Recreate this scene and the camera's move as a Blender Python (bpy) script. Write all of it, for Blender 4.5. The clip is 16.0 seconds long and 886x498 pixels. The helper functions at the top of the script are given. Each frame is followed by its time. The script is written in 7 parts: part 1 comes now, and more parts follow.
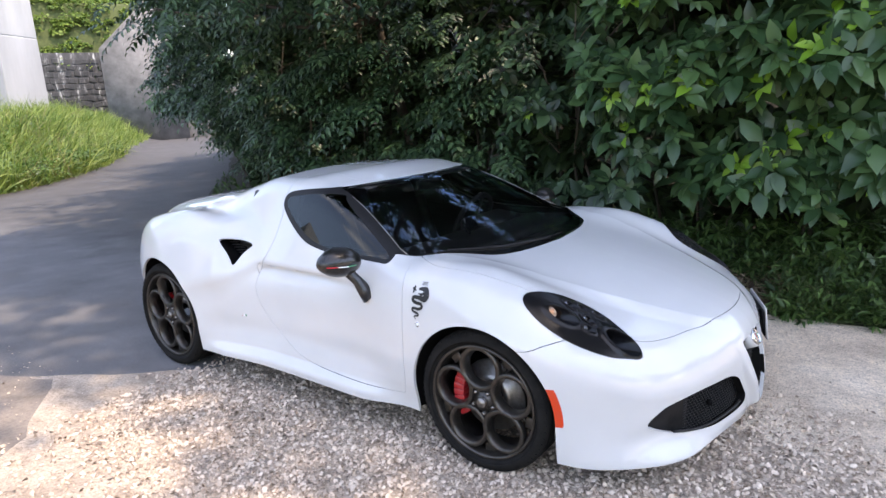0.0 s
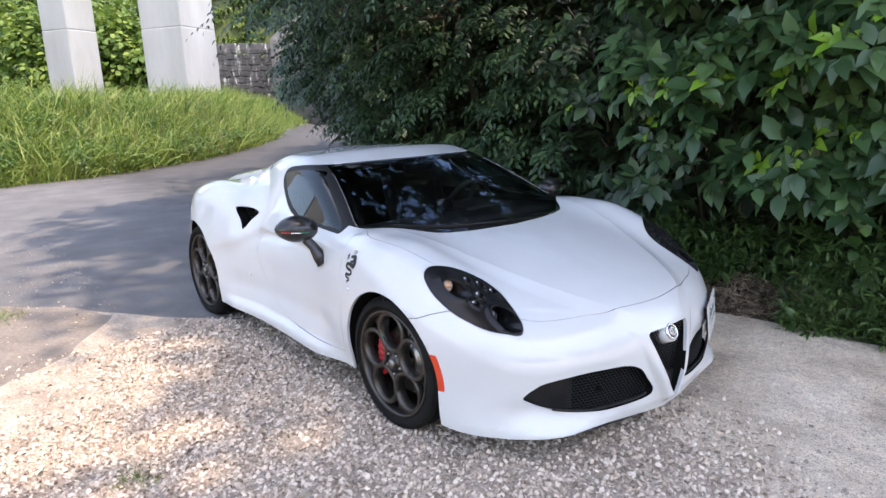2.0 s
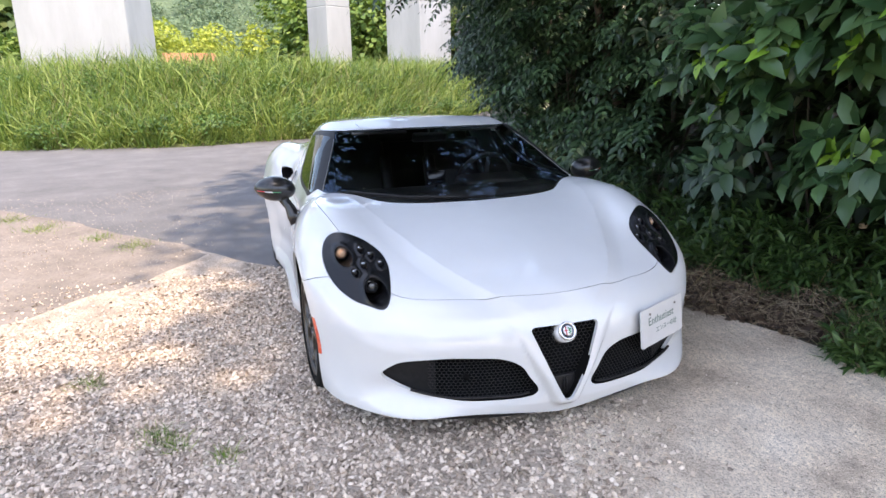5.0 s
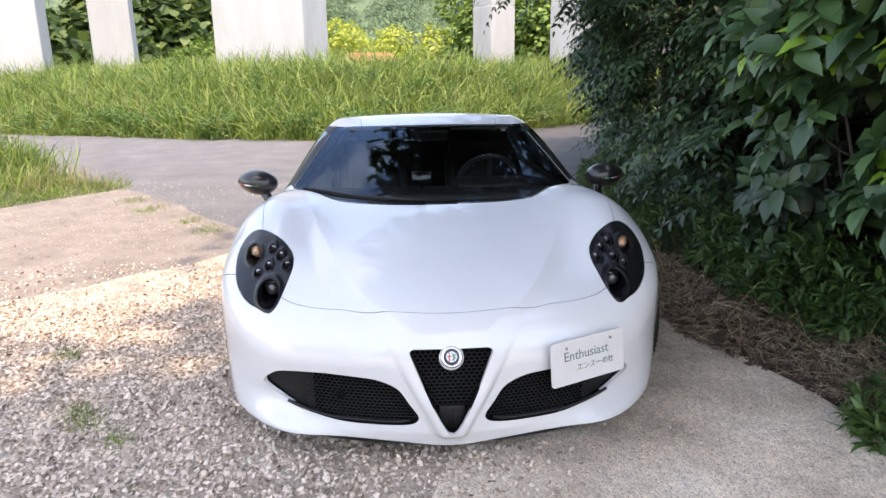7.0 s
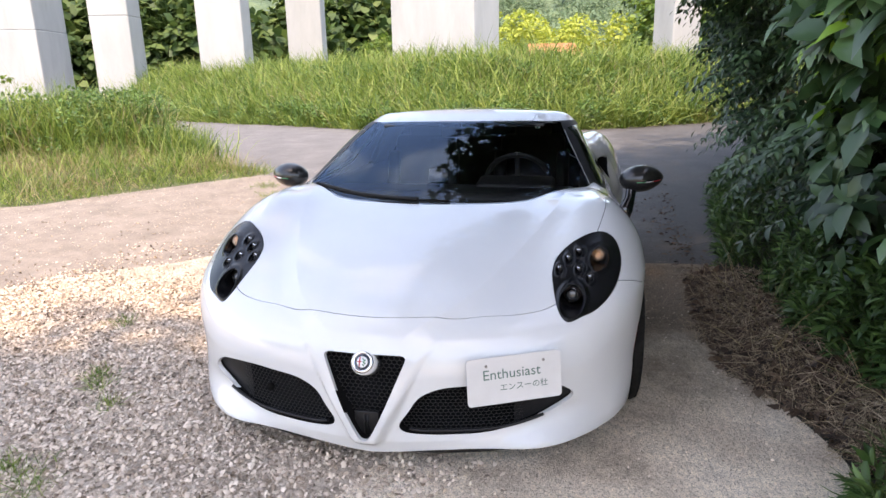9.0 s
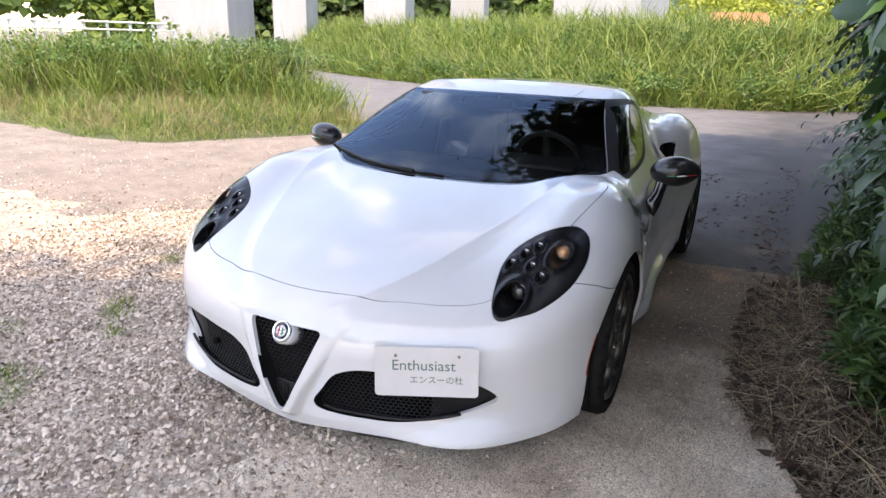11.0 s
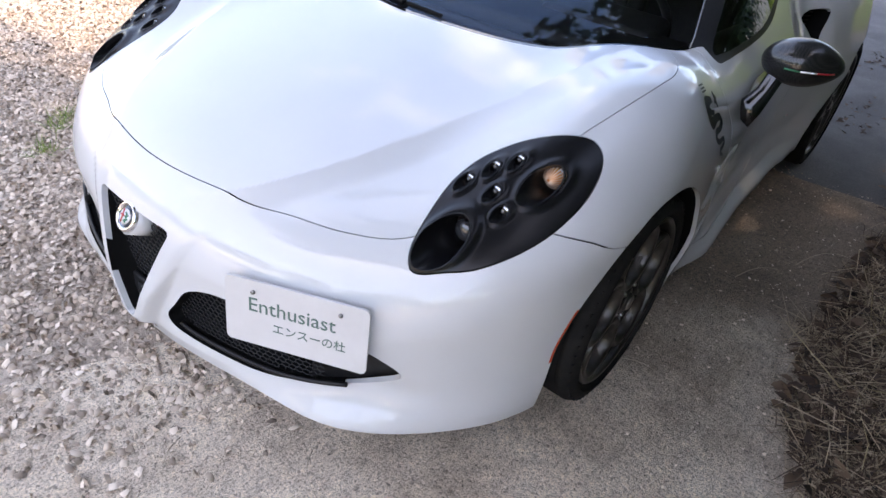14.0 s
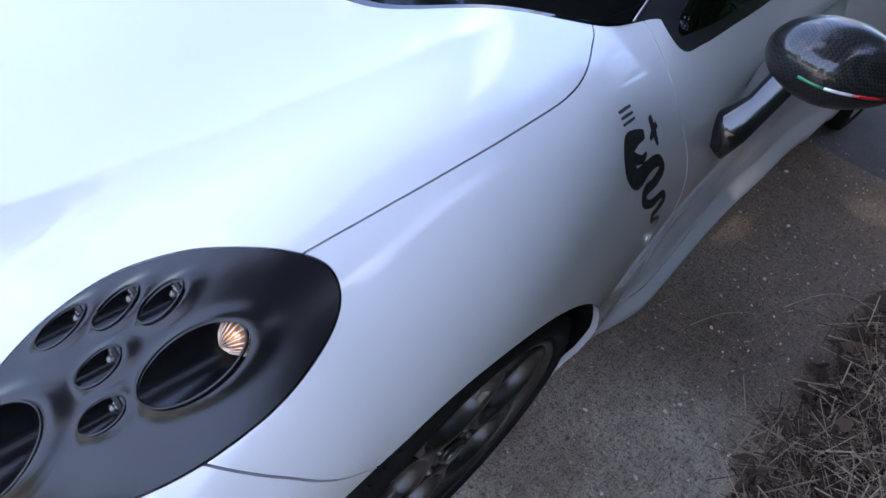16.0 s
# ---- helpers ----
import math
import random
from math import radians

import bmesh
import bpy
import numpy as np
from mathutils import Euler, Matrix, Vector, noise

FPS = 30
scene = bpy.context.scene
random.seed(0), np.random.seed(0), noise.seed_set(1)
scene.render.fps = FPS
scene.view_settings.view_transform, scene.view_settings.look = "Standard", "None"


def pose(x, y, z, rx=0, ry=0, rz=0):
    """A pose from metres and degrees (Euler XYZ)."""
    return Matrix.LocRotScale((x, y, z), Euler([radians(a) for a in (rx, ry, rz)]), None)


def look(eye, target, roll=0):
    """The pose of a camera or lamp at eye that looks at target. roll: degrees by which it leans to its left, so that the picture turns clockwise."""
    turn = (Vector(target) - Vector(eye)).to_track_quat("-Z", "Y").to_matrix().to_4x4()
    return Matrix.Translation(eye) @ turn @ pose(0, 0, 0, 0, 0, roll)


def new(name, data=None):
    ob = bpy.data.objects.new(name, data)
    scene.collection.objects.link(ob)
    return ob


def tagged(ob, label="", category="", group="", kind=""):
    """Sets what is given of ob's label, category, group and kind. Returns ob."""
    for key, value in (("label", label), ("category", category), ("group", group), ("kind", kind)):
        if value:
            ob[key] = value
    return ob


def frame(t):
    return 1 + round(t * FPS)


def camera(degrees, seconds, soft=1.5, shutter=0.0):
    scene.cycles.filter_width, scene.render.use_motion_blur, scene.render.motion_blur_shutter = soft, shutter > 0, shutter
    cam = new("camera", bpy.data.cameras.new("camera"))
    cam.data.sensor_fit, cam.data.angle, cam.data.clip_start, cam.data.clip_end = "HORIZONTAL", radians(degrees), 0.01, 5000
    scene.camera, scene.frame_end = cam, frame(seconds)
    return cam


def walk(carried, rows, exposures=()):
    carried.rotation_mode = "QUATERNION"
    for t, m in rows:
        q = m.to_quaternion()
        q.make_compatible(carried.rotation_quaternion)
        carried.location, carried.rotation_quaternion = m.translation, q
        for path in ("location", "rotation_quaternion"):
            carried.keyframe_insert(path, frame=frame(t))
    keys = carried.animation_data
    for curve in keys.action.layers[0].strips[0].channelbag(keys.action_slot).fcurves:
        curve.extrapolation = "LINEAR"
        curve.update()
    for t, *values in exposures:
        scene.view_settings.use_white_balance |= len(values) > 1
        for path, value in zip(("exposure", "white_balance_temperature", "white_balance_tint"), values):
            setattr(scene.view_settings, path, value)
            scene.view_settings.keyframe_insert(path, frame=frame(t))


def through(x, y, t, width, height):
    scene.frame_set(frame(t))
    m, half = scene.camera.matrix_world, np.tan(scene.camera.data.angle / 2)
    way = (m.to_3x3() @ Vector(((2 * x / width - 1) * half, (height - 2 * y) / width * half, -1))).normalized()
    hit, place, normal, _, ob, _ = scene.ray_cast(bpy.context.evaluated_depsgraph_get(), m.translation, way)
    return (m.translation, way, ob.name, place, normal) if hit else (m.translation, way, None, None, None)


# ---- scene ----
cam = camera(68.9, 16.0)
PATH = [
    (0, (1.419, -2.918, 1.523), (0.222, -1.377, 1.084), -3.5),
    (0.5, (1.638, -2.784, 1.481), (0.357, -1.316, 1.029), -3.1),
    (1, (1.898, -2.699, 1.478), (0.539, -1.304, 1.023), -2.7),
    (1.5, (2.156, -2.612, 1.474), (0.721, -1.292, 1.024), -2.4),
    (2, (2.293, -2.433, 1.452), (0.778, -1.204, 1.012), -2.1),
    (2.5, (2.438, -2.263, 1.45), (0.844, -1.137, 1.013), -1.8),
    (3, (2.642, -2.054, 1.446), (0.981, -1.034, 0.999), -1.5),
    (3.5, (2.688, -1.845, 1.41), (0.975, -0.919, 0.954), -1.2),
    (4, (2.763, -1.629, 1.411), (0.999, -0.811, 0.94), -1.2),
    (4.5, (2.93, -1.413, 1.408), (1.126, -0.698, 0.924), -1.1),
    (5, (2.946, -1.188, 1.397), (1.105, -0.587, 0.899), -1.2),
    (7.5, (2.902, 0.093, 1.356), (0.964, 0.069, 0.861), -0.8),
    (8, (2.866, 0.285, 1.354), (0.936, 0.136, 0.85), -1.0),
    (8.5, (2.777, 0.482, 1.357), (0.862, 0.204, 0.852), -1.1),
    (9, (2.756, 0.723, 1.37), (0.87, 0.292, 0.862), -1.2),
    (11.5, (2.315, 1.42, 1.39), (0.66, 0.502, 0.743), 2.4),
    (12, (2.269, 1.445, 1.387), (0.66, 0.492, 0.679), 3.5),
    (12.5, (2.093, 1.386, 1.366), (0.523, 0.42, 0.59), 4.8),
    (13, (1.897, 1.367, 1.361), (0.384, 0.393, 0.487), 6.2),
    (13.5, (1.653, 1.389, 1.365), (0.217, 0.406, 0.38), 7.3),
    (14, (1.439, 1.332, 1.331), (0.082, 0.377, 0.215), 8.5),
    (14.5, (1.192, 1.27, 1.283), (-0.072, 0.334, 0.048), 9.0),
    (15, (0.941, 1.297, 1.316), (-0.235, 0.365, -0.006), 8.5),
    (15.5, (0.716, 1.242, 1.324), (-0.418, 0.383, -0.071), 11.1),
    (16, (0.458, 1.149, 1.327), (-0.64, 0.371, -0.138), 14.2),
]
walk(cam, [(t, look(eye, target, roll)) for t, eye, target, roll in PATH],
     exposures=[(0, 2.32, 7950, 18), (2.5, 2.28, 7950, 17), (5, 2.38, 8100, 17), (9, 2.41, 8700, 19), (12.5, 2.4, 8500, 20), (14, 2.5, 8150, 20), (16, 2.84, 6650, 22)])


world = bpy.data.worlds.new("world")
scene.world = world
world.use_nodes = True
nt = world.node_tree
sky = nt.nodes.new("ShaderNodeTexSky")
sky.sky_type, sky.sun_disc = "NISHITA", False
SUN_EL, SUN_AZ = 66.0, 6.0  # degrees above the ground; from the x axis towards y
sky.ozone_density, sky.dust_density = 1.4, 0.8
sky.sun_elevation, sky.sun_rotation = radians(SUN_EL), radians(90 - SUN_AZ)
# broken white cloud over the blue
puffs = nt.nodes.new("ShaderNodeTexNoise")
puffs.inputs["Scale"].default_value, puffs.inputs["Detail"].default_value, puffs.inputs["Roughness"].default_value = 3.2, 9.0, 0.6
cover = nt.nodes.new("ShaderNodeMapRange")
cover.inputs[1].default_value, cover.inputs[2].default_value, cover.inputs[4].default_value = 0.57, 0.74, 0.66
nt.links.new(puffs.outputs[0], cover.inputs[0])
blend = nt.nodes.new("ShaderNodeMix")
blend.data_type = "RGBA"
blend.inputs[7].default_value = (6.6, 6.75, 7.0, 1)
nt.links.new(cover.outputs[0], blend.inputs[0]), nt.links.new(sky.outputs[0], blend.inputs[6])
nt.links.new(blend.outputs[2], nt.nodes["Background"].inputs[0])
nt.nodes["Background"].inputs[1].default_value = 0.15
sun = new("sun", bpy.data.lights.new("sun", "SUN"))
sun.data.energy, sun.data.angle, sun.data.color = 1.1, radians(1.5), (1.0, 0.94, 0.86)
sun.matrix_world = look((8 * math.cos(radians(SUN_AZ)), 8 * math.sin(radians(SUN_AZ)), 8 * math.tan(radians(SUN_EL))), (0, 0, 0))


# ---- materials ----
def material(name, colour=(0.5, 0.5, 0.5), rough=0.5, metal=0.0, coat=0.0, **more):
    m = bpy.data.materials.new(name)
    m.use_nodes = True
    b = m.node_tree.nodes["Principled BSDF"]
    b.inputs["Base Color"].default_value = (*colour, 1)
    b.inputs["Roughness"].default_value, b.inputs["Metallic"].default_value = rough, metal
    b.inputs["Coat Weight"].default_value, b.inputs["Coat Roughness"].default_value = coat, 0.03
    for k, v in more.items():
        b.inputs[k.replace("_", " ")].default_value = v
    return m


def node(m, kind, **sets):
    n = m.node_tree.nodes.new("ShaderNode" + kind)
    for k, v in sets.items():
        if k.startswith("in_"):
            n.inputs[int(k[3:]) if k[3:].isdigit() else k[3:].replace("_", " ")].default_value = v
        elif k == "operation":
            n.operation = v
        elif k == "data_type":
            n.data_type = v
        elif k == "feature":
            n.feature = v
        elif k == "distance":
            n.distance = v
        elif k == "bands":
            n.bands_direction = v
    return n


def link(m, a, ao, b, bi):
    m.node_tree.links.new(a.outputs[ao], b.inputs[bi])


def coords(m, scale=(1, 1, 1)):
    """World places of the points, scaled: things here keep their own places, so grain is of real size."""
    g = node(m, "NewGeometry")
    v = node(m, "VectorMath", operation="MULTIPLY")
    v.inputs[1].default_value = scale
    link(m, g, "Position", v, 0)
    return v


def colours(m, fac, stops):
    r = node(m, "ValToRGB")
    e = r.color_ramp.elements
    while len(e) < len(stops):
        e.new(0.5)
    for k, (at, c) in zip(e, stops):
        k.position, k.color = at, (*c, 1)
    m.node_tree.links.new(fac, r.inputs[0])
    return r


def grained(m, stops, scale, detail=6, bump=0.0, stretch=(1, 1, 1), rough=None, distort=0.0):
    """Gives m a noise-driven colour, and relief from the same noise."""
    b = m.node_tree.nodes["Principled BSDF"]
    c = coords(m, stretch)
    n = node(m, "TexNoise", in_Scale=scale, in_Detail=detail, in_Roughness=0.65, in_Distortion=distort)
    link(m, c, 0, n, "Vector")
    r = colours(m, n.outputs["Fac"], stops)
    link(m, r, 0, b, "Base Color")
    if bump:
        u = node(m, "Bump", in_Strength=1.0, in_Distance=bump)
        link(m, n, "Fac", u, "Height")
        link(m, u, 0, b, "Normal")
    if rough:
        q = node(m, "MapRange", in_3=rough[0], in_4=rough[1])
        link(m, n, "Fac", q, 0)
        link(m, q, 0, b, "Roughness")
    return m


def speckled(m, scale, low, high, fine=0.0, spread=0.22):
    """Multiplies the colour of m by a second, finer noise, and adds relief of that size."""
    b = m.node_tree.nodes["Principled BSDF"]
    had = b.inputs["Base Color"].links[0].from_socket
    n = node(m, "TexNoise", in_Scale=scale, in_Detail=5.0, in_Roughness=0.7)
    link(m, coords(m), 0, n, "Vector")
    r = colours(m, n.outputs["Fac"], [(0.5 - spread, (low, low, low)), (0.5, (1, 1, 1)), (0.5 + spread, (high, high, high * 0.98))])
    x = node(m, "Mix", data_type="RGBA")
    x.blend_type = "MULTIPLY"
    x.clamp_result = False
    x.inputs[0].default_value = 1.0
    m.node_tree.links.new(had, x.inputs[6]), m.node_tree.links.new(r.outputs[0], x.inputs[7])
    m.node_tree.links.new(x.outputs[2], b.inputs["Base Color"])
    if fine:
        u = node(m, "Bump", in_Strength=1.0, in_Distance=fine)
        link(m, n, "Fac", u, "Height")
        if b.inputs["Normal"].links:
            m.node_tree.links.new(b.inputs["Normal"].links[0].from_socket, u.inputs["Normal"])
        link(m, u, 0, b, "Normal")
    return m


PAINT = material("white_car_paint", (0.705, 0.71, 0.715), 0.5, coat=1.0, Specular_IOR_Level=0.15, Coat_IOR=1.6)
PAINT.node_tree.nodes["Principled BSDF"].inputs["Coat Roughness"].default_value = 0.015
n_ = node(PAINT, "TexNoise", in_Scale=700.0, in_Detail=2.0)
c_ = coords(PAINT)
link(PAINT, c_, 0, n_, "Vector")
u_ = node(PAINT, "Bump", in_Strength=0.05, in_Distance=0.0004)
link(PAINT, n_, "Fac", u_, "Height")
link(PAINT, u_, 0, PAINT.node_tree.nodes["Principled BSDF"], "Normal")
d_ = node(PAINT, "TexNoise", in_Scale=3.0, in_Detail=5.0)
link(PAINT, c_, 0, d_, "Vector")
q_ = colours(PAINT, d_.outputs["Fac"], [(0.35, (0.575, 0.58, 0.582)), (0.65, (0.605, 0.61, 0.612))])
link(PAINT, q_, 0, PAINT.node_tree.nodes["Principled BSDF"], "Base Color")
BLACK = grained(material("black_plastic", (0.012, 0.012, 0.013), 0.5, Specular_IOR_Level=0.3), [(0.3, (0.006, 0.006, 0.007)), (0.7, (0.012, 0.012, 0.013))], 60, bump=0.0002)
# near-black that puts the darkness of cavities and gaps into the colour
VOID = material("cavity_black", (0.004, 0.004, 0.004), 0.9, Specular_IOR_Level=0.1)
HOUSING = grained(material("satin_carbon_housing", (0.008, 0.0082, 0.009), 0.24, coat=0.0, Specular_IOR_Level=0.34), [(0.3, (0.005, 0.005, 0.006)), (0.7, (0.009, 0.009, 0.01))], 300, bump=0.0001)
TRIM = material("gloss_black_trim", (0.008, 0.008, 0.009), 0.12, coat=0.6)
SATIN = grained(material("satin_black_trim", (0.01, 0.01, 0.01), 0.5, Specular_IOR_Level=0.25), [(0.3, (0.008, 0.008, 0.009)), (0.7, (0.014, 0.014, 0.015))], 80)
CHROME = material("chrome", (0.75, 0.76, 0.78), 0.08, 1.0)
RIM = grained(material("gunmetal_alloy", (0.06, 0.056, 0.053), 0.34, 0.8), [(0.3, (0.058, 0.053, 0.048)), (0.7, (0.092, 0.084, 0.076))], 25, rough=(0.28, 0.42))
RUBBER = grained(material("tyre_rubber", (0.02, 0.02, 0.02), 0.9, Specular_IOR_Level=0.12), [(0.3, (0.008, 0.008, 0.008)), (0.7, (0.018, 0.017, 0.016))], 18, bump=0.0006)
STEEL = grained(material("brake_steel", (0.3, 0.29, 0.28), 0.35, 0.9), [(0.3, (0.22, 0.2, 0.18)), (0.7, (0.38, 0.36, 0.34))], 40)
RED = material("red_caliper", (0.36, 0.01, 0.014), 0.35, coat=0.5)
ORANGE = material("orange_reflector", (0.65, 0.05, 0.012), 0.25, coat=1.0)
AMBER = material("amber_lamp_glass", (0.85, 0.34, 0.08), 0.12, coat=1.0, Metallic=0.5)
PLATE = grained(material("white_plate", (0.74, 0.73, 0.72), 0.4, coat=0.3), [(0.3, (0.56, 0.55, 0.54)), (0.7, (0.62, 0.61, 0.6))], 8)
GREENINK = material("grey_green_ink", (0.085, 0.15, 0.125), 0.5)
DECAL = material("black_vinyl", (0.012, 0.013, 0.016), 0.45)
LEATHER = grained(material("black_leather", (0.02, 0.02, 0.02), 0.5), [(0.3, (0.012, 0.012, 0.012)), (0.7, (0.028, 0.027, 0.027))], 40, bump=0.0006)
GREENV = material("green_enamel", (0.01, 0.2, 0.09), 0.3, coat=0.5)
REDV = material("red_enamel", (0.5, 0.01, 0.02), 0.3, coat=0.5)
WHITEV = material("white_enamel", (0.8, 0.8, 0.8), 0.3, coat=0.5)
GREYV = material("grey_enamel", (0.35, 0.36, 0.37), 0.3, coat=0.5)


def carbon(name):
    m = material(name, (0.02, 0.02, 0.02), 0.3, coat=0.7, Specular_IOR_Level=0.2)
    b = m.node_tree.nodes["Principled BSDF"]
    c = coords(m, (230, 230, 230))
    t = node(m, "TexChecker", in_Scale=1.0)
    t.inputs[1].default_value, t.inputs[2].default_value = (0.006, 0.006, 0.007, 1), (0.024, 0.0235, 0.023, 1)
    link(m, c, 0, t, "Vector")
    link(m, t, "Color", b, "Base Color")
    return m


CARBON = carbon("carbon_fibre")


def pane(name, tint, gloss=0.015, sheen=(1, 1, 1)):
    """Thin glass: lets tinted light through and mirrors by its angle."""
    m = bpy.data.materials.new(name)
    m.use_nodes = True
    t = m.node_tree
    t.nodes.remove(t.nodes["Principled BSDF"])
    out = t.nodes["Material Output"]
    a, g = node(m, "BsdfTransparent"), node(m, "BsdfGlossy", in_Roughness=gloss)
    a.inputs[0].default_value = (*tint, 1)
    g.inputs[0].default_value = (*sheen, 1)
    fr = node(m, "Fresnel", in_IOR=1.52)
    mix = node(m, "MixShader")
    link(m, fr, 0, mix, 0), link(m, a, 0, mix, 1), link(m, g, 0, mix, 2), link(m, mix, 0, out, 0)
    return m


# blue sheen paints a deeper sky into the windscreen's reflection
GLASS = pane("tinted_glass", (0.74, 0.77, 0.77), 0.012, (0.46, 0.64, 0.86))
SIDEGLASS = pane("side_glass", (0.15, 0.16, 0.16), 0.012, (0.95, 1.0, 1.0))
CLEAR = pane("clear_lamp_glass", (0.9, 0.9, 0.9))

FLUTED = material("fluted_lamp_glass", (0.8, 0.6, 0.45), 0.08, 0.4, coat=1.0)
pane_ball = material("projector_lens", (0.04, 0.042, 0.046), 0.04, 0.25, coat=1.0)


# ---- shape of the car body: x ahead of the front axle, a = distance from the middle plane, z up ----
def curve(*pts):
    """A smooth function through (place, value) pairs, with no overshoot."""
    px = np.array([p[0] for p in pts], float)
    py = np.array([p[1] for p in pts], float)
    if px[0] > px[-1]:
        px, py = px[::-1], py[::-1]
    h, d = np.diff(px), np.diff(py) / np.diff(px)
    m = np.empty(len(px))
    m[0], m[-1] = d[0], d[-1]
    for i in range(1, len(px) - 1):
        if d[i - 1] * d[i] <= 0:
            m[i] = 0
        else:
            w1, w2 = 2 * h[i] + h[i - 1], h[i] + 2 * h[i - 1]
            m[i] = (w1 + w2) / (w1 / d[i - 1] + w2 / d[i])

    def value(x):
        over = np.minimum(x - px[0], 0) * m[0] + np.maximum(x - px[-1], 0) * m[-1]
        x = np.clip(x, px[0], px[-1])
        i = np.clip(np.searchsorted(px, x) - 1, 0, len(px) - 2)
        t = (x - px[i]) / h[i]
        return over + ((1 + 2 * t) * (1 - t) ** 2 * py[i] + t * (1 - t) ** 2 * h[i] * m[i]
                + t * t * (3 - 2 * t) * py[i + 1] + t * t * (t - 1) * h[i] * m[i + 1])
    return value


def ramp(x, lo, hi):
    t = np.clip((x - lo) / (hi - lo), 0, 1)
    return t * t * (3 - 2 * t)


def smax(a, b, k):
    h = np.maximum(k - np.abs(a - b), 0) / k
    return np.maximum(a, b) + h * h * k / 4


def smin(a, b, k):
    return -smax(-a, -b, k)


NOSE_PLAN = curve((0, 0.85), (0.1, 0.846), (0.2, 0.834), (0.35, 0.803), (0.5, 0.753), (0.65, 0.678), (0.75, 0.6), (0.83, 0.507), (0.89, 0.405), (0.93, 0.29), (0.96, 0.08))
TAIL_PLAN = curve((0, -3.12), (0.4, -3.09), (0.65, -2.98), (0.8, -2.82), (0.88, -2.66), (0.95, -2.45))
BONNET = curve((0.868, 0.36), (0.845, 0.45), (0.81, 0.515), (0.745, 0.573), (0.6, 0.635), (0.4, 0.7), (0.2, 0.75), (0.0, 0.79), (-0.2, 0.822), (-0.4, 0.845), (-1.0, 0.86), (-1.75, 0.875), (-2.0, 0.905), (-2.3, 0.94), (-2.7, 0.935), (-3.0, 0.9), (-3.13, 0.86))
FENDER = curve((0.6, 0.0), (0.4, 0.04), (0.2, 0.07), (0.0, 0.066), (-0.25, 0.028), (-0.5, 0.0), (-1.5, 0.0), (-1.75, 0.03), (-2.15, 0.085), (-2.45, 0.065), (-2.9, 0.0))
RIDGE = curve((0.9, 0.1), (0.82, 0.15), (0.72, 0.29), (0.5, 0.43), (0.2, 0.54), (-0.1, 0.62), (-0.5, 0.7))
RIDGE_H = curve((0.9, 0.01), (0.8, 0.015), (0.6, 0.014), (0.2, 0.011), (-0.3, 0.006), (-0.6, 0.0))
PLATEAU = curve((0.1, 0.02), (0.13, 0.035), (0.3, 0.12), (0.47, 0.205), (0.56, 0.3), (0.64, 0.37))   # z -> half width of the raised middle of the nose
SIDE = curve((0.5, 0.94), (0.2, 0.958), (0.0, 0.958), (-0.2, 0.947), (-0.45, 0.925), (-0.9, 0.893), (-1.4, 0.88), (-1.78, 0.91), (-2.05, 0.955), (-2.38, 0.972), (-2.8, 0.93), (-3.1, 0.88))
WAIST = curve((0.3, 0.0), (-0.3, 0.01), (-0.7, 0.03), (-1.3, 0.04), (-1.7, 0.02), (-2.0, 0.0))
ROOF = curve((-0.1, 0.76), (-0.22, 0.825), (-0.5, 0.955), (-0.8, 1.08), (-1.0, 1.147), (-1.25, 1.188), (-1.6, 1.184), (-1.9, 1.13), (-2.15, 1.06), (-2.4, 1.01), (-2.7, 0.955), (-2.95, 0.9), (-3.1, 0.84))
CABIN = curve((-0.2, 0.80), (-0.9, 0.805), (-1.4, 0.79), (-1.8, 0.715), (-2.2, 0.6), (-2.6, 0.5))
UNDER = curve((0.9, 0.116), (0.7, 0.12), (0.5, 0.125), (0.3, 0.14), (0.0, 0.16), (-0.35, 0.178), (-0.6, 0.172), (-1.5, 0.175), (-2.0, 0.18), (-2.8, 0.2), (-3.1, 0.3))


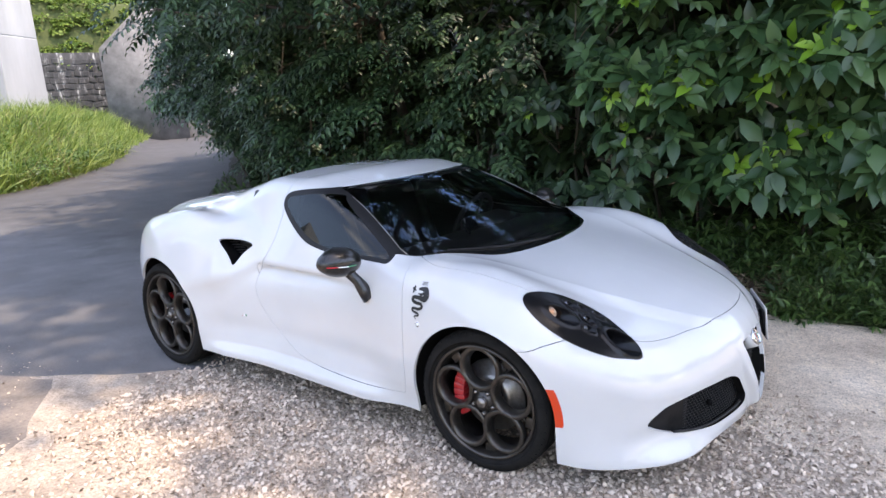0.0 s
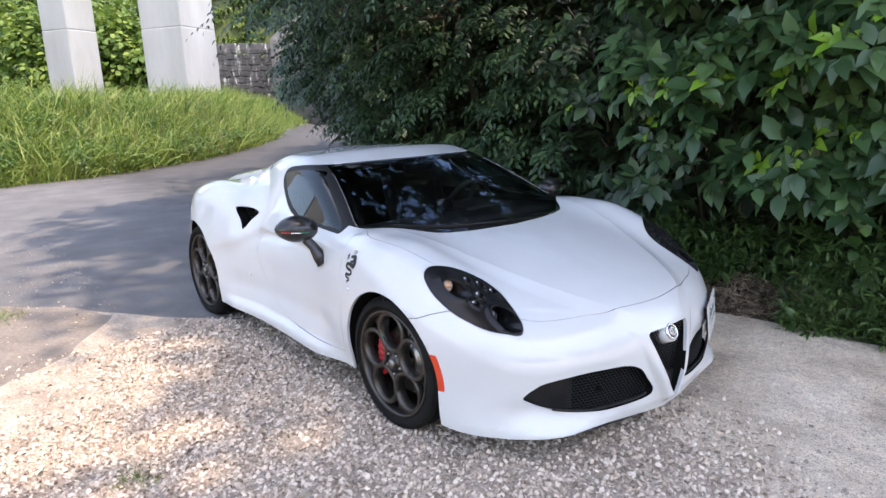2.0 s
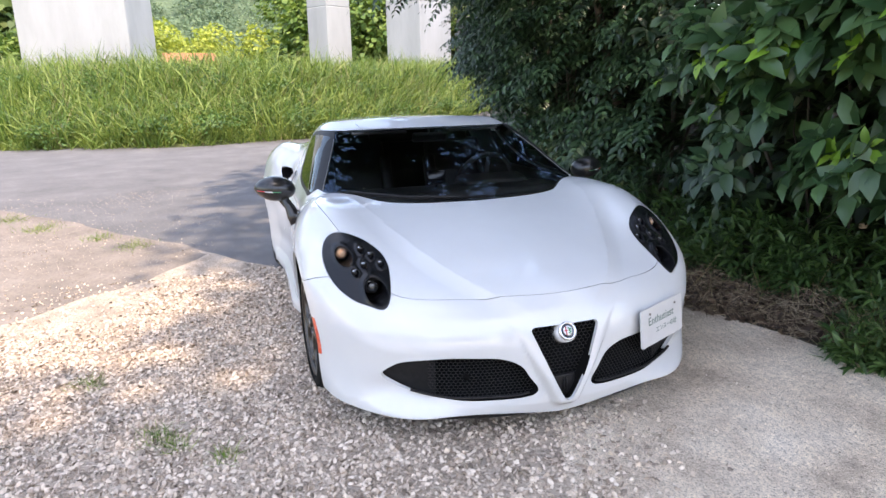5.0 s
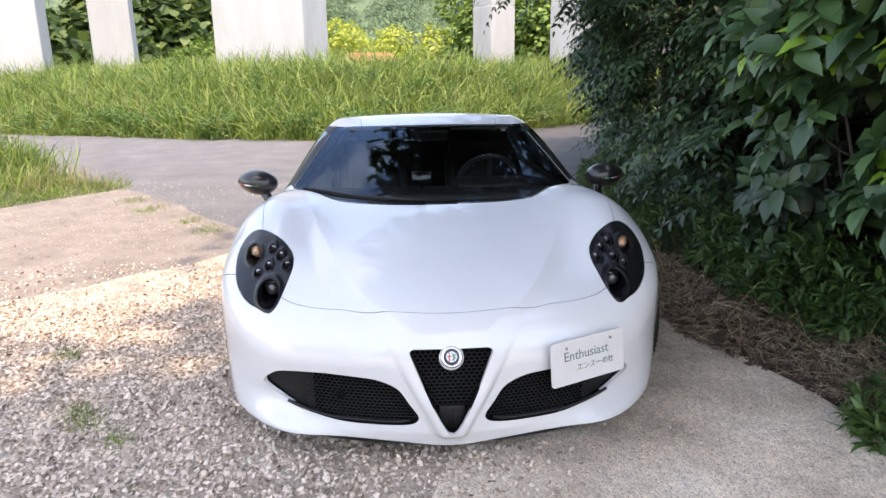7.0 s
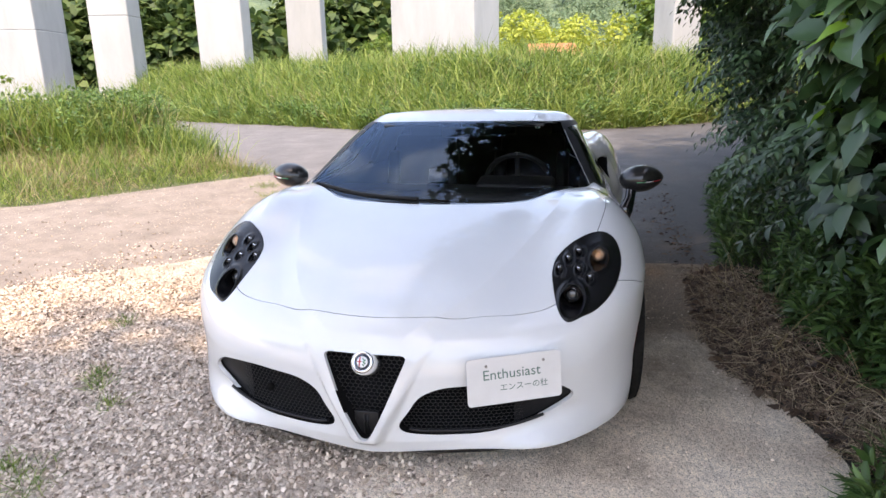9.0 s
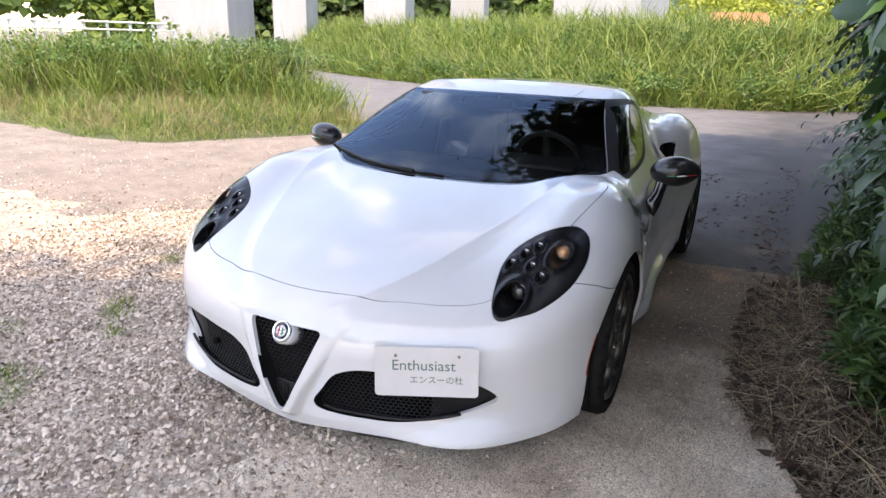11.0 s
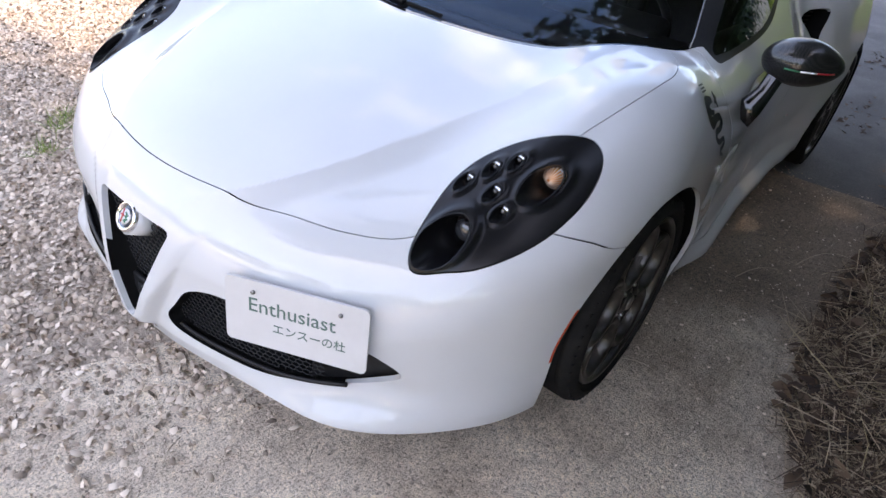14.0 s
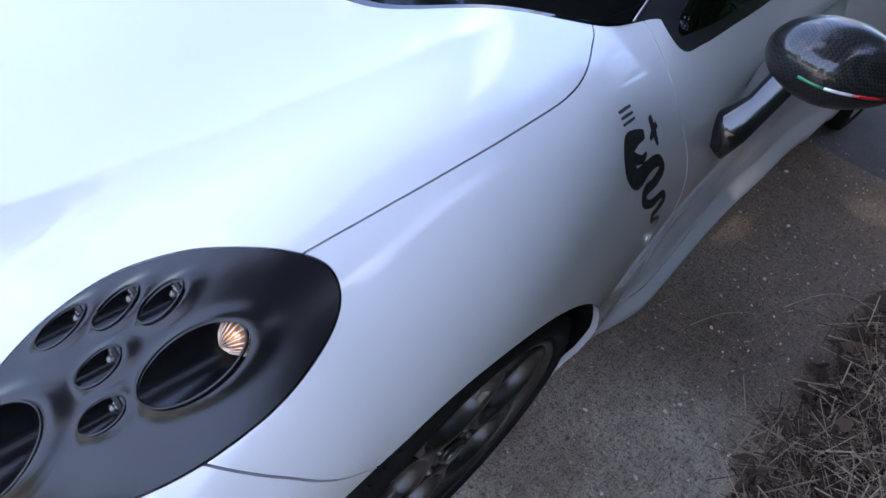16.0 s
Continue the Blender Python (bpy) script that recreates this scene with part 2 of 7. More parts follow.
def body_field(x, y, z):
    """Below zero inside the car."""
    a = np.abs(y)
    lag = (0.85 - NOSE_PLAN(a)) * ramp(x, -0.35, 0.75)
    s = x + lag
    top = BONNET(s) - 0.05 * a * a * ramp(x, -0.5, 0.4)
    top = top + FENDER(x) * np.exp(-((a - 0.745 - 0.05 * ramp(-x, 1.5, 2.0)) / 0.17) ** 2)
    top = top + RIDGE_H(s) * np.clip((RIDGE(s) + 0.075 - a) / 0.095, 0, 1) ** 1.6
    over = np.maximum(z - 0.5, 0)
    side = SIDE(x) - (0.85 - 0.3 * ramp(x, -0.6, -0.1) - 0.25 * ramp(-x, 1.7, 2.0)) * over ** 2 - WAIST(x) * np.exp(-((z - 0.5) / 0.16) ** 2)
    side = side - 0.1 * np.maximum(0.3 - z, 0) - 0.1 * np.maximum(0.52 - z, 0) * ramp(x, -0.5, 0.0)
    sill = ramp(-x, 0.42, 0.7) * (1 - ramp(-x, 1.75, 2.0))
    side = side + sill * (0.035 * (1 - ramp(z, 0.2, 0.26)) - 0.022 * np.exp(-((z - 0.34) / 0.08) ** 2)) - 0.03 * (1 - ramp(z, 0.2, 0.45)) * np.exp(-((x + 0.44) / 0.2) ** 2)
    step = np.exp(-((z - 0.8) / 0.13) ** 2)
    side = side - 0.08 * step * ramp(x, -1.82, -1.66) * ramp(-x, 0.5, 1.2)
    shield = ramp(PLATEAU(z) - a, -0.02, 0.018) * ramp(z, 0.12, 0.17) * (1 - 0.58 * ramp(z, 0.48, 0.64))
    front = NOSE_PLAN(a) - 0.3 * np.maximum(0.16 - z, 0) + 0.035 * shield - 0.012 * np.exp(-((z - 0.31) / 0.1) ** 2) * ramp(a, 0.1, 0.3)
    front = front + 0.042 * np.exp(-((z - 0.122) / 0.036) ** 2) * np.exp(-((a - 0.6) / 0.19) ** 2)
    front = front - 0.026 * np.exp(-((z - 0.225) / 0.05) ** 2) * np.exp(-((a - 0.64) / 0.13) ** 2)
    f = smax(z - top, (a - side) * 0.9, 0.13 - 0.03 * ramp(x, -0.6, -0.1) + 0.09 * ramp(-x, 2.2, 2.8))
    f = smax(f, (x - front) * 0.8, 0.05)
    f = smax(f, (TAIL_PLAN(a) - x) * 0.8 + 0.15 * np.maximum(z - 0.62, 0), 0.16)
    wrap = x + (0.36 - 0.6 * ramp(-x, 1.1, 1.9)) * a * a
    roof = ROOF(wrap) - (0.025 + 0.06 * ramp(-x, 0.9, 1.5)) * a * a
    cab = CABIN(x) - 0.53 * (z - 0.82)
    g = smax((z - roof) * 0.9, (a - cab) * 0.85, 0.07)
    g = smax(g, 0.72 - z, 0.05)
    return smin(f, g, 0.03 + 0.2 * ramp(-x, 1.35, 1.85))


def screen_normals(p):
    """The slope of the windscreen's own surface, without the fillet at its foot."""
    e = 0.002
    roof_at = lambda x, y: ROOF(x + 0.36 * y * y) - 0.025 * y * y
    x, y = p[:, 0], p[:, 1]
    x = np.minimum(x, -0.24 - 0.36 * y * y)
    n = np.stack([-(roof_at(x + e, y) - roof_at(x - e, y)) / (2 * e), -(roof_at(x, y + e) - roof_at(x, y - e)) / (2 * e), np.ones(len(x))], -1)
    return n / np.linalg.norm(n, axis=1)[:, None]


# ---- mesh tools ----
def part(name, shape, mat, parent=None, label="", smooth=True):
    """Links a bmesh, or (places, faces[, normals]), as one mesh object under a thing or part."""
    me = bpy.data.meshes.new(name)
    if isinstance(shape, tuple):
        me.from_pydata([tuple(map(float, v)) for v in shape[0]], [], shape[1])
    else:
        shape.to_mesh(me)
        shape.free()
    me.materials.append(mat)
    if smooth:
        me.polygons.foreach_set("use_smooth", [True] * len(me.polygons))
    if isinstance(shape, tuple) and len(shape) > 2:
        me.normals_split_custom_set_from_vertices([tuple(map(float, v)) for v in shape[2]])
    ob = new(name, me)
    if parent is not None:
        ob.parent = parent
        ob.matrix_parent_inverse = parent.matrix_world.inverted()
    if label:
        ob["label"] = label
    return ob


def root(name, m=Matrix(), **tags):
    ob = new(name)
    ob.empty_display_size = 0.1
    ob.matrix_basis = m
    bpy.context.view_layer.update()
    return tagged(ob, **tags)


def loop(*pts, n=6):
    """A closed smooth outline through the given corners."""
    p = np.array(pts, float)
    out = []
    for i in range(len(p)):
        a, b, c, d = p[i - 1], p[i], p[(i + 1) % len(p)], p[(i + 2) % len(p)]
        for k in range(n):
            t = k / n
            out.append(0.5 * (2 * b + (c - a) * t + (2 * a - 5 * b + 4 * c - d) * t * t + (3 * b - a - 3 * c + d) * t ** 3))
    return np.array(out)


def outline_distance(u, v, poly):
    """Signed distance from an outline, below zero inside."""
    best = np.full(len(u), 9.0)
    odd = np.zeros(len(u), bool)
    for i in range(len(poly)):
        (ax, ay), (bx, by) = poly[i - 1], poly[i]
        dx, dy = bx - ax, by - ay
        t = np.clip(((u - ax) * dx + (v - ay) * dy) / (dx * dx + dy * dy + 1e-12), 0, 1)
        best = np.minimum(best, np.hypot(u - ax - t * dx, v - ay - t * dy))
        odd ^= ((ay > v) != (by > v)) & (u < (bx - ax) * (v - ay) / (by - ay + 1e-15) + ax)
    return np.where(odd, -best, best)


def compact(p, faces):
    used = np.unique(np.fromiter((i for f in faces for i in f), int))
    where = np.full(len(p), -1)
    where[used] = np.arange(len(used))
    return p[used], [tuple(int(where[i]) for i in f) for f in faces]


def cut(skin, value):
    """Parts a skin (places, faces) along the zero line of a value given at its places: (below, above)."""
    p, faces = skin
    pts, made = list(p), {}
    neg = value < 0
    low, high = [], []

    def between(i, j):
        k = (min(i, j), max(i, j))
        if k not in made:
            t = value[i] / (value[i] - value[j])
            made[k] = len(pts)
            pts.append(p[i] + t * (p[j] - p[i]))
        return made[k]
    for f in faces:
        s = [neg[i] for i in f]
        if all(s):
            low.append(f)
        elif not any(s):
            high.append(f)
        else:
            a, b = [], []
            for k, i in enumerate(f):
                j = f[(k + 1) % len(f)]
                (a if neg[i] else b).append(i)
                if neg[i] != neg[j]:
                    m = between(i, j)
                    a.append(m), b.append(m)
            low.append(tuple(a)) if len(a) > 2 else None
            high.append(tuple(b)) if len(b) > 2 else None
    pts = np.array(pts)
    return (compact(pts, low) if low else None), (compact(pts, high) if high else None)


def normals_of(p):
    e = 0.0015
    g = np.stack([body_field(*(p + e * d).T) - body_field(*(p - e * d).T) for d in np.eye(3)], -1)
    return g / np.maximum(np.linalg.norm(g, axis=1), 1e-9)[:, None]


def rim_edges(faces, p, keep_middle=False):
    seen = {}
    for f in faces:
        for k, i in enumerate(f):
            j = f[(k + 1) % len(f)]
            if (j, i) in seen:
                del seen[(j, i)]
            else:
                seen[(i, j)] = True
    return [e for e in seen if keep_middle or abs(p[e[0]][1]) > 1e-4 or abs(p[e[1]][1]) > 1e-4]


def thick(skin, depth=0.01, way=None):
    """A panel with turned-in edges: places, faces and normals (none on the edges)."""
    p, faces = skin
    n = normals_of(p)
    q, f, m = list(p), list(faces), list(n)
    old = {}

    def get(i, deep):
        if (i, deep) not in old:
            old[(i, deep)] = len(q)
            q.append(p[i] + ((way if way is not None else -n[i]) * depth if deep else 0))
            m.append(np.zeros(3))
        return old[(i, deep)]
    for i, j in rim_edges(faces, p):
        f.append((get(j, False), get(i, False), get(i, True), get(j, True)))
    return np.array(q), f, np.array(m)


def recess(skin, way, floor=-1.0):
    """A cavity: the piece sunk by way, with walls up to where it lay, open below floor."""
    p, faces = skin
    n = len(p)
    way = np.array(way)
    f = [tuple(i + n for i in g) for g in faces]
    for i, j in rim_edges(faces, p):
        if max(p[i][2], p[j][2]) > floor:
            f.append((i, j, j + n, i + n))
    return np.concatenate([p, p + way]), f


def flipped(shape):
    s = (shape[0] * np.array([1, -1, 1]), [f[::-1] for f in shape[1]])
    return s + (shape[2] * np.array([1, -1, 1]),) if len(shape) > 2 else s


def joined(*shapes):
    p, f, m, o = [], [], [], 0
    for s in shapes:
        p.append(s[0]), f.extend(tuple(i + o for i in g) for g in s[1])
        if len(s) > 2:
            m.append(s[2])
        o += len(s[0])
    return (np.concatenate(p), f) + ((np.concatenate(m),) if m else ())


def whole(half):
    """A half panel and its mirror image, welded along the middle."""
    both = joined(half, flipped(half))
    n = len(half[0])
    to = list(range(2 * n))
    for i in range(n):
        if abs(half[0][i][1]) < 1e-4:
            to[i + n] = i
    return (both[0], [tuple(to[i] for i in f) for f in both[1]]) + both[2:]


def lathe(profile, n=48, m=Matrix()):
    """Turns (radius, height) pairs round the z axis, then moves it by m."""
    b = bmesh.new()
    rings = []
    for k in range(n):
        a = 2 * math.pi * k / n
        rings.append([b.verts.new(m @ Vector((r * math.cos(a), r * math.sin(a), h))) for r, h in profile])
    for k in range(n):
        for i in range(len(profile) - 1):
            b.faces.new((rings[k][i], rings[(k + 1) % n][i], rings[(k + 1) % n][i + 1], rings[k][i + 1]))
    return b


def tube(b, pts, radii, n=8, flat=1.0, up=(0, 0, 1), caps=True):
    """A tube through the places; flat squeezes it along up."""
    pts = [Vector(p) for p in pts]
    if not hasattr(radii, "__len__"):
        radii = [radii] * len(pts)
    rings = []
    for i, (p, r) in enumerate(zip(pts, radii)):
        d = (pts[min(i + 1, len(pts) - 1)] - pts[max(i - 1, 0)]).normalized()
        s = d.cross(Vector(up))
        s = s.normalized() if s.length > 1e-4 else d.orthogonal().normalized()
        w = s.cross(d)
        rings.append([b.verts.new(p + s * r * math.cos(2 * math.pi * k / n) + w * r * flat * math.sin(2 * math.pi * k / n)) for k in range(n)])
    for a, c in zip(rings, rings[1:]):
        for k in range(n):
            b.faces.new((a[k], a[(k + 1) % n], c[(k + 1) % n], c[k]))
    if caps:
        b.faces.new(rings[0][::-1]), b.faces.new(rings[-1])
    return b


def block(b, size, m=Matrix(), bevel=0.0, seg=2):
    """A box of that size round the pose m, with rounded edges, added to b."""
    t = bmesh.new()
    bmesh.ops.create_cube(t, size=1.0, matrix=Matrix.Diagonal((*size, 1)))
    if bevel:
        bmesh.ops.bevel(t, geom=list(t.edges), offset=bevel, segments=seg, affect="EDGES", profile=0.5)
    bmesh.ops.transform(t, matrix=m, verts=t.verts)
    add(b, t)
    return b


def add(b, other):
    me = bpy.data.meshes.new("x")
    other.to_mesh(me)
    other.free()
    b.from_mesh(me)
    bpy.data.meshes.remove(me)
    return b


def ball(b, size, m=Matrix(), u=20, v=12):
    t = bmesh.new()
    bmesh.ops.create_uvsphere(t, u_segments=u, v_segments=v, radius=1.0, matrix=m @ Matrix.Diagonal((*size, 1)))
    return add(b, t)


def disc(b, r, h, m=Matrix(), n=24, bevel=0.0):
    t = bmesh.new()
    bmesh.ops.create_cone(t, cap_ends=True, segments=n, radius1=r, radius2=r, depth=h)
    if bevel:
        bmesh.ops.bevel(t, geom=[e for e in t.edges if len(e.link_faces) == 2 and e.calc_face_angle(0) > 1], offset=bevel, segments=2, affect="EDGES")
    bmesh.ops.transform(t, matrix=m, verts=t.verts)
    return add(b, t)


# ---- ground, road and distance ----
def scatter_material(name, dark, mid, light, rough=0.6, through=0.0, scale=6.0, island=0.6):
    """Leaves, blades and stones: a colour of its own for each piece, and finer mottling."""
    m = material(name, mid, rough)
    b = m.node_tree.nodes["Principled BSDF"]
    g = node(m, "NewGeometry")
    n = node(m, "TexNoise", in_Scale=scale, in_Detail=4.0)
    link(m, coords(m), 0, n, "Vector")
    mix = node(m, "MapRange", in_1=0.0, in_2=1.0, in_3=0.0, in_4=island)
    link(m, g, "Random Per Island", mix, 0)
    s = node(m, "Math", operation="MULTIPLY_ADD")
    s.inputs[1].default_value = 1.0 - island * 0.6
    link(m, n, "Fac", s, 0), link(m, mix, 0, s, 2)
    r = colours(m, s.outputs[0], [(0.15, dark), (0.55, mid), (0.95, light)])
    link(m, r, 0, b, "Base Color")
    if through:
        t = node(m, "BsdfTranslucent")
        link(m, r, 0, t, "Color")
        x = node(m, "MixShader", in_0=through)
        out = m.node_tree.nodes["Material Output"]
        link(m, b, 0, x, 1), link(m, t, 0, x, 2), link(m, x, 0, out, 0)
    return m


ASPHALT = grained(material("worn_asphalt", (0.07, 0.07, 0.07), 0.85), [(0.25, (0.09, 0.088, 0.09)), (0.5, (0.138, 0.134, 0.136)), (0.8, (0.21, 0.203, 0.202))], 1.5, 12, 0.006, rough=(0.75, 0.95))
speckled(ASPHALT, 70, 0.7, 1.2, 0.004)
speckled(ASPHALT, 220, 0.6, 1.4, 0.002, 0.15)
CONCRETE = grained(material("old_concrete", (0.3, 0.29, 0.27), 0.85), [(0.3, (0.34, 0.264, 0.2)), (0.43, (0.63, 0.51, 0.4)), (0.54, (0.77, 0.645, 0.515)), (0.7, (0.88, 0.76, 0.63))], 1.9, 14, 0.008, rough=(0.8, 0.95))
speckled(CONCRETE, 34, 0.66, 1.2, 0.004)
speckled(CONCRETE, 85, 0.3, 1.06, 0.004, 0.2)
speckled(CONCRETE, 170, 0.74, 1.2, 0.002, 0.13)
speckled(CONCRETE, 7, 0.8, 1.12, 0.0)


def shade_tinted(m, start, end, left, axis=0):
    """Shade put into the colour of m: it darkens along one axis, patchy at its border."""
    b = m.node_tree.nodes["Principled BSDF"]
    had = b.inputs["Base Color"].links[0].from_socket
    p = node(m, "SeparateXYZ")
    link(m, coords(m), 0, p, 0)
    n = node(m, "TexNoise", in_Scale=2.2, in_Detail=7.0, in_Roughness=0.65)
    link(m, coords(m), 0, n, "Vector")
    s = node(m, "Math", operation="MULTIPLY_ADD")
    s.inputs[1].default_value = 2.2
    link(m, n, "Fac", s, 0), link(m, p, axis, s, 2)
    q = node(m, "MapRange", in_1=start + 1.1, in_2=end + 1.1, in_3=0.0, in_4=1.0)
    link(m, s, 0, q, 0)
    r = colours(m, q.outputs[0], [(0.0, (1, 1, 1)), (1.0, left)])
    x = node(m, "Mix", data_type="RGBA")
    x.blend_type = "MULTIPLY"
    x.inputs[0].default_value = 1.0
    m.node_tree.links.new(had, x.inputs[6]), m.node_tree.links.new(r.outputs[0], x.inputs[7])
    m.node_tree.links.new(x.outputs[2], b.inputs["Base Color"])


# painted shade: the slab darkens towards -x, the asphalt towards the hedge
shade_tinted(CONCRETE, 0.3, -0.9, (0.33, 0.298, 0.275))
shade_tinted(ASPHALT, 0.3, 1.5, (0.52, 0.51, 0.5), 1)
GRAVEL = grained(material("gravel_bed", (0.25, 0.23, 0.2), 0.95), [(0.25, (0.255, 0.2, 0.156)), (0.5, (0.48, 0.39, 0.312)), (0.8, (0.68, 0.575, 0.47))], 5, 8, 0.02)
speckled(GRAVEL, 60, 0.45, 1.3, 0.012)
SAND = grained(material("trodden_sandy_earth", (0.36, 0.29, 0.22), 0.95), [(0.25, (0.16, 0.134, 0.114)), (0.5, (0.235, 0.197, 0.168)), (0.8, (0.31, 0.265, 0.23))], 2.2, 12, 0.01)
speckled(SAND, 45, 0.7, 1.18, 0.006)
speckled(SAND, 9, 0.78, 1.15, 0.01)
EARTH = grained(material("dark_earth_and_litter", (0.06, 0.05, 0.035), 0.95), [(0.25, (0.014, 0.013, 0.009)), (0.55, (0.03, 0.027, 0.017)), (0.85, (0.07, 0.055, 0.035))], 9, 10, 0.03)
TURF = grained(material("grassy_soil", (0.08, 0.1, 0.03), 0.95), [(0.25, (0.04, 0.05, 0.018)), (0.55, (0.075, 0.095, 0.03)), (0.85, (0.13, 0.13, 0.05))], 5, 10, 0.03)
PIER = grained(material("pale_pier_concrete", (0.62, 0.6, 0.58), 0.8), [(0.25, (0.36, 0.355, 0.35)), (0.55, (0.44, 0.435, 0.43)), (0.85, (0.51, 0.505, 0.5))], 0.9, 10, 0.003, (1, 1, 0.25))

ROAD_FAR = curve((-36, -44), (-22, -24.5), (-13, -19), (-8, -16.5), (-5, -15), (-1.8, -14.3), (0.5, -15), (3, -16.6), (6.6, -20.4), (12.8, -30), (20.9, -43), (31, -60), (60, -110))   # y -> x of the bank's foot
HEDGE = curve((12, 16), (6, 8), (3.4, 3.2), (2.2, 1.8), (1, 1.66), (-0.5, 1.5), (-2.5, 1.75), (-5, 2.1), (-7, 2.6), (-9.5, 4.0), (-12.5, 6.4), (-25, 15.5), (-43, 28.9), (-110, 75))   # x -> y of the hedge's foot
VERGE = loop((-6.5, -4.15), (-5.3, -4.9), (-4.2, -5.5), (-3.4, -6.3), (-3.6, -9), (-4.2, -13), (-5, -22), (-12, -30), (-22, -30), (-19.5, -20), (-15.8, -14.6), (-11, -9.4), (-8.4, -6.6), (-7, -4.9), n=5)


def wobble(x, y, size, seed=0.0):
    """A cheap smooth unevenness within about plus and minus one."""
    return (np.sin(x / size + 1.3 * np.sin(y / size * 0.7 + seed) + seed) + np.sin(y / size * 1.31 + 1.7 * np.sin(x / size * 0.53 + 2 * seed) + 2.1)
            + 0.5 * np.sin(2.3 * x / size + 1.9 * y / size + 3 * seed)) / 2.5


def from_bank(x, y):
    """How far a place lies behind the foot of the grass bank."""
    return (ROAD_FAR(y) - x) * 0.85


def from_hedge(x, y):
    return (y - HEDGE(x)) * (0.75 + 0.25 * ramp(x, -8, -5))


def ground_z(x, y):
    b, h = from_bank(x, y), from_hedge(x, y)
    v = -outline_distance(x.ravel(), y.ravel(), VERGE).reshape(x.shape)
    z = 1.45 * ramp(b, 0.1, 4.2) + 0.25 * ramp(b, 4, 12) + 0.05 * ramp(b, 0, 0.4)
    z = z + np.where(b > 10, 0.0, 8.0 * ramp(h, 2.0, 9.0)) * ramp(h, 1.5, 3.0)
    z = z + 0.16 * ramp(v, 0.0, 1.2)
    near = np.exp(-((x / 9) ** 2 + (y / 9) ** 2))
    return z + 0.012 * wobble(x, y, 0.7) * (1 - near * 0.85) * ramp(np.hypot(x + 1.2, y / 0.6), 2.0, 5.0) + 0.15 * wobble(x, y, 3.0) * ramp(np.maximum(b, h), 1.0, 4.0)


def steps(*spans):
    return np.unique(np.round(np.concatenate([np.arange(a, b, s) for a, b, s in spans]), 4))


gx = steps((-900, -120, 60), (-120, -60, 6), (-60, -20, 1.2), (-20, -9, 0.4), (-9, 5, 0.14), (5, 12, 0.8), (12, 60, 6), (60, 400, 60))
gy = steps((-700, -120, 60), (-120, -40, 6), (-40, -12, 1.0), (-12, 3.2, 0.14), (3.2, 12, 0.6), (12, 70, 2.5), (70, 700, 50))
X, Y = np.meshgrid(gx, gy, indexing="ij")
Z = ground_z(X, Y)
n_, m_ = X.shape
land = (np.stack([X, Y, Z], -1).reshape(-1, 3), [(i * m_ + j, (i + 1) * m_ + j, (i + 1) * m_ + j + 1, i * m_ + j + 1) for i in range(n_ - 1) for j in range(m_ - 1)])


def lay(name, test, mat, label, category, kind="structure"):
    global land
    x, y = land[0][:, 0], land[0][:, 1]
    inside, land = cut(land, test(x, y))
    return tagged(part(name, inside, mat), label, category, kind=kind)


lay("grass_bank", lambda x, y: -from_bank(x, y) + 0.12 * wobble(x, y, 0.8), TURF, "grassy bank rising beyond the road", "bank")
# made-up slope behind the hedge that blocks the sky between its leaves
lay("backing_slope", lambda x, y: -from_hedge(x, y) + 0.1 * wobble(x, y, 0.5), EARTH, "added dark earth slope closing off the sky behind the hedge", "slope")
lay("verge", lambda x, y: outline_distance(x, y, VERGE) + 0.1 * wobble(x, y, 0.4), TURF, "grassy verge between road and gravel", "verge")
edge_line = lambda x, y: np.minimum((x + 2.35) * 0.6 - (y + 1.0) * 0.8, 9) + 0.07 * wobble(x, y, 0.3)
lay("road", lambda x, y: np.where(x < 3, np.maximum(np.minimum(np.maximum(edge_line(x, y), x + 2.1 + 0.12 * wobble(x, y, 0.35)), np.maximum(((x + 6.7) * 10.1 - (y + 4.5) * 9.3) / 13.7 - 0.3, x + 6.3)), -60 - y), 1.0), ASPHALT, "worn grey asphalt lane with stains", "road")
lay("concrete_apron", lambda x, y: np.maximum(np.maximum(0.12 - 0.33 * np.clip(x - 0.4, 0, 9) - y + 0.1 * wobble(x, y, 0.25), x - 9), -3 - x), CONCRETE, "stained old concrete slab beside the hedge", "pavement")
lay("sandy_track", lambda x, y: np.maximum((y + 1.75 + 0.22 * (x + 2.0)) + 0.25 * wobble(x, y, 0.6) + 0.12 * wobble(x, y, 0.17, 1.0), (x + 1.3 + 0.35 * (y + 3)) * 0.9 + 0.45 * wobble(y, x, 0.4, 1.0) + 0.15 * wobble(x, y, 0.15, 2.0)), SAND, "pale trodden sandy earth", "ground")
tagged(part("ground", land, GRAVEL), "gravelled yard of small grey stones", "ground", kind="structure")


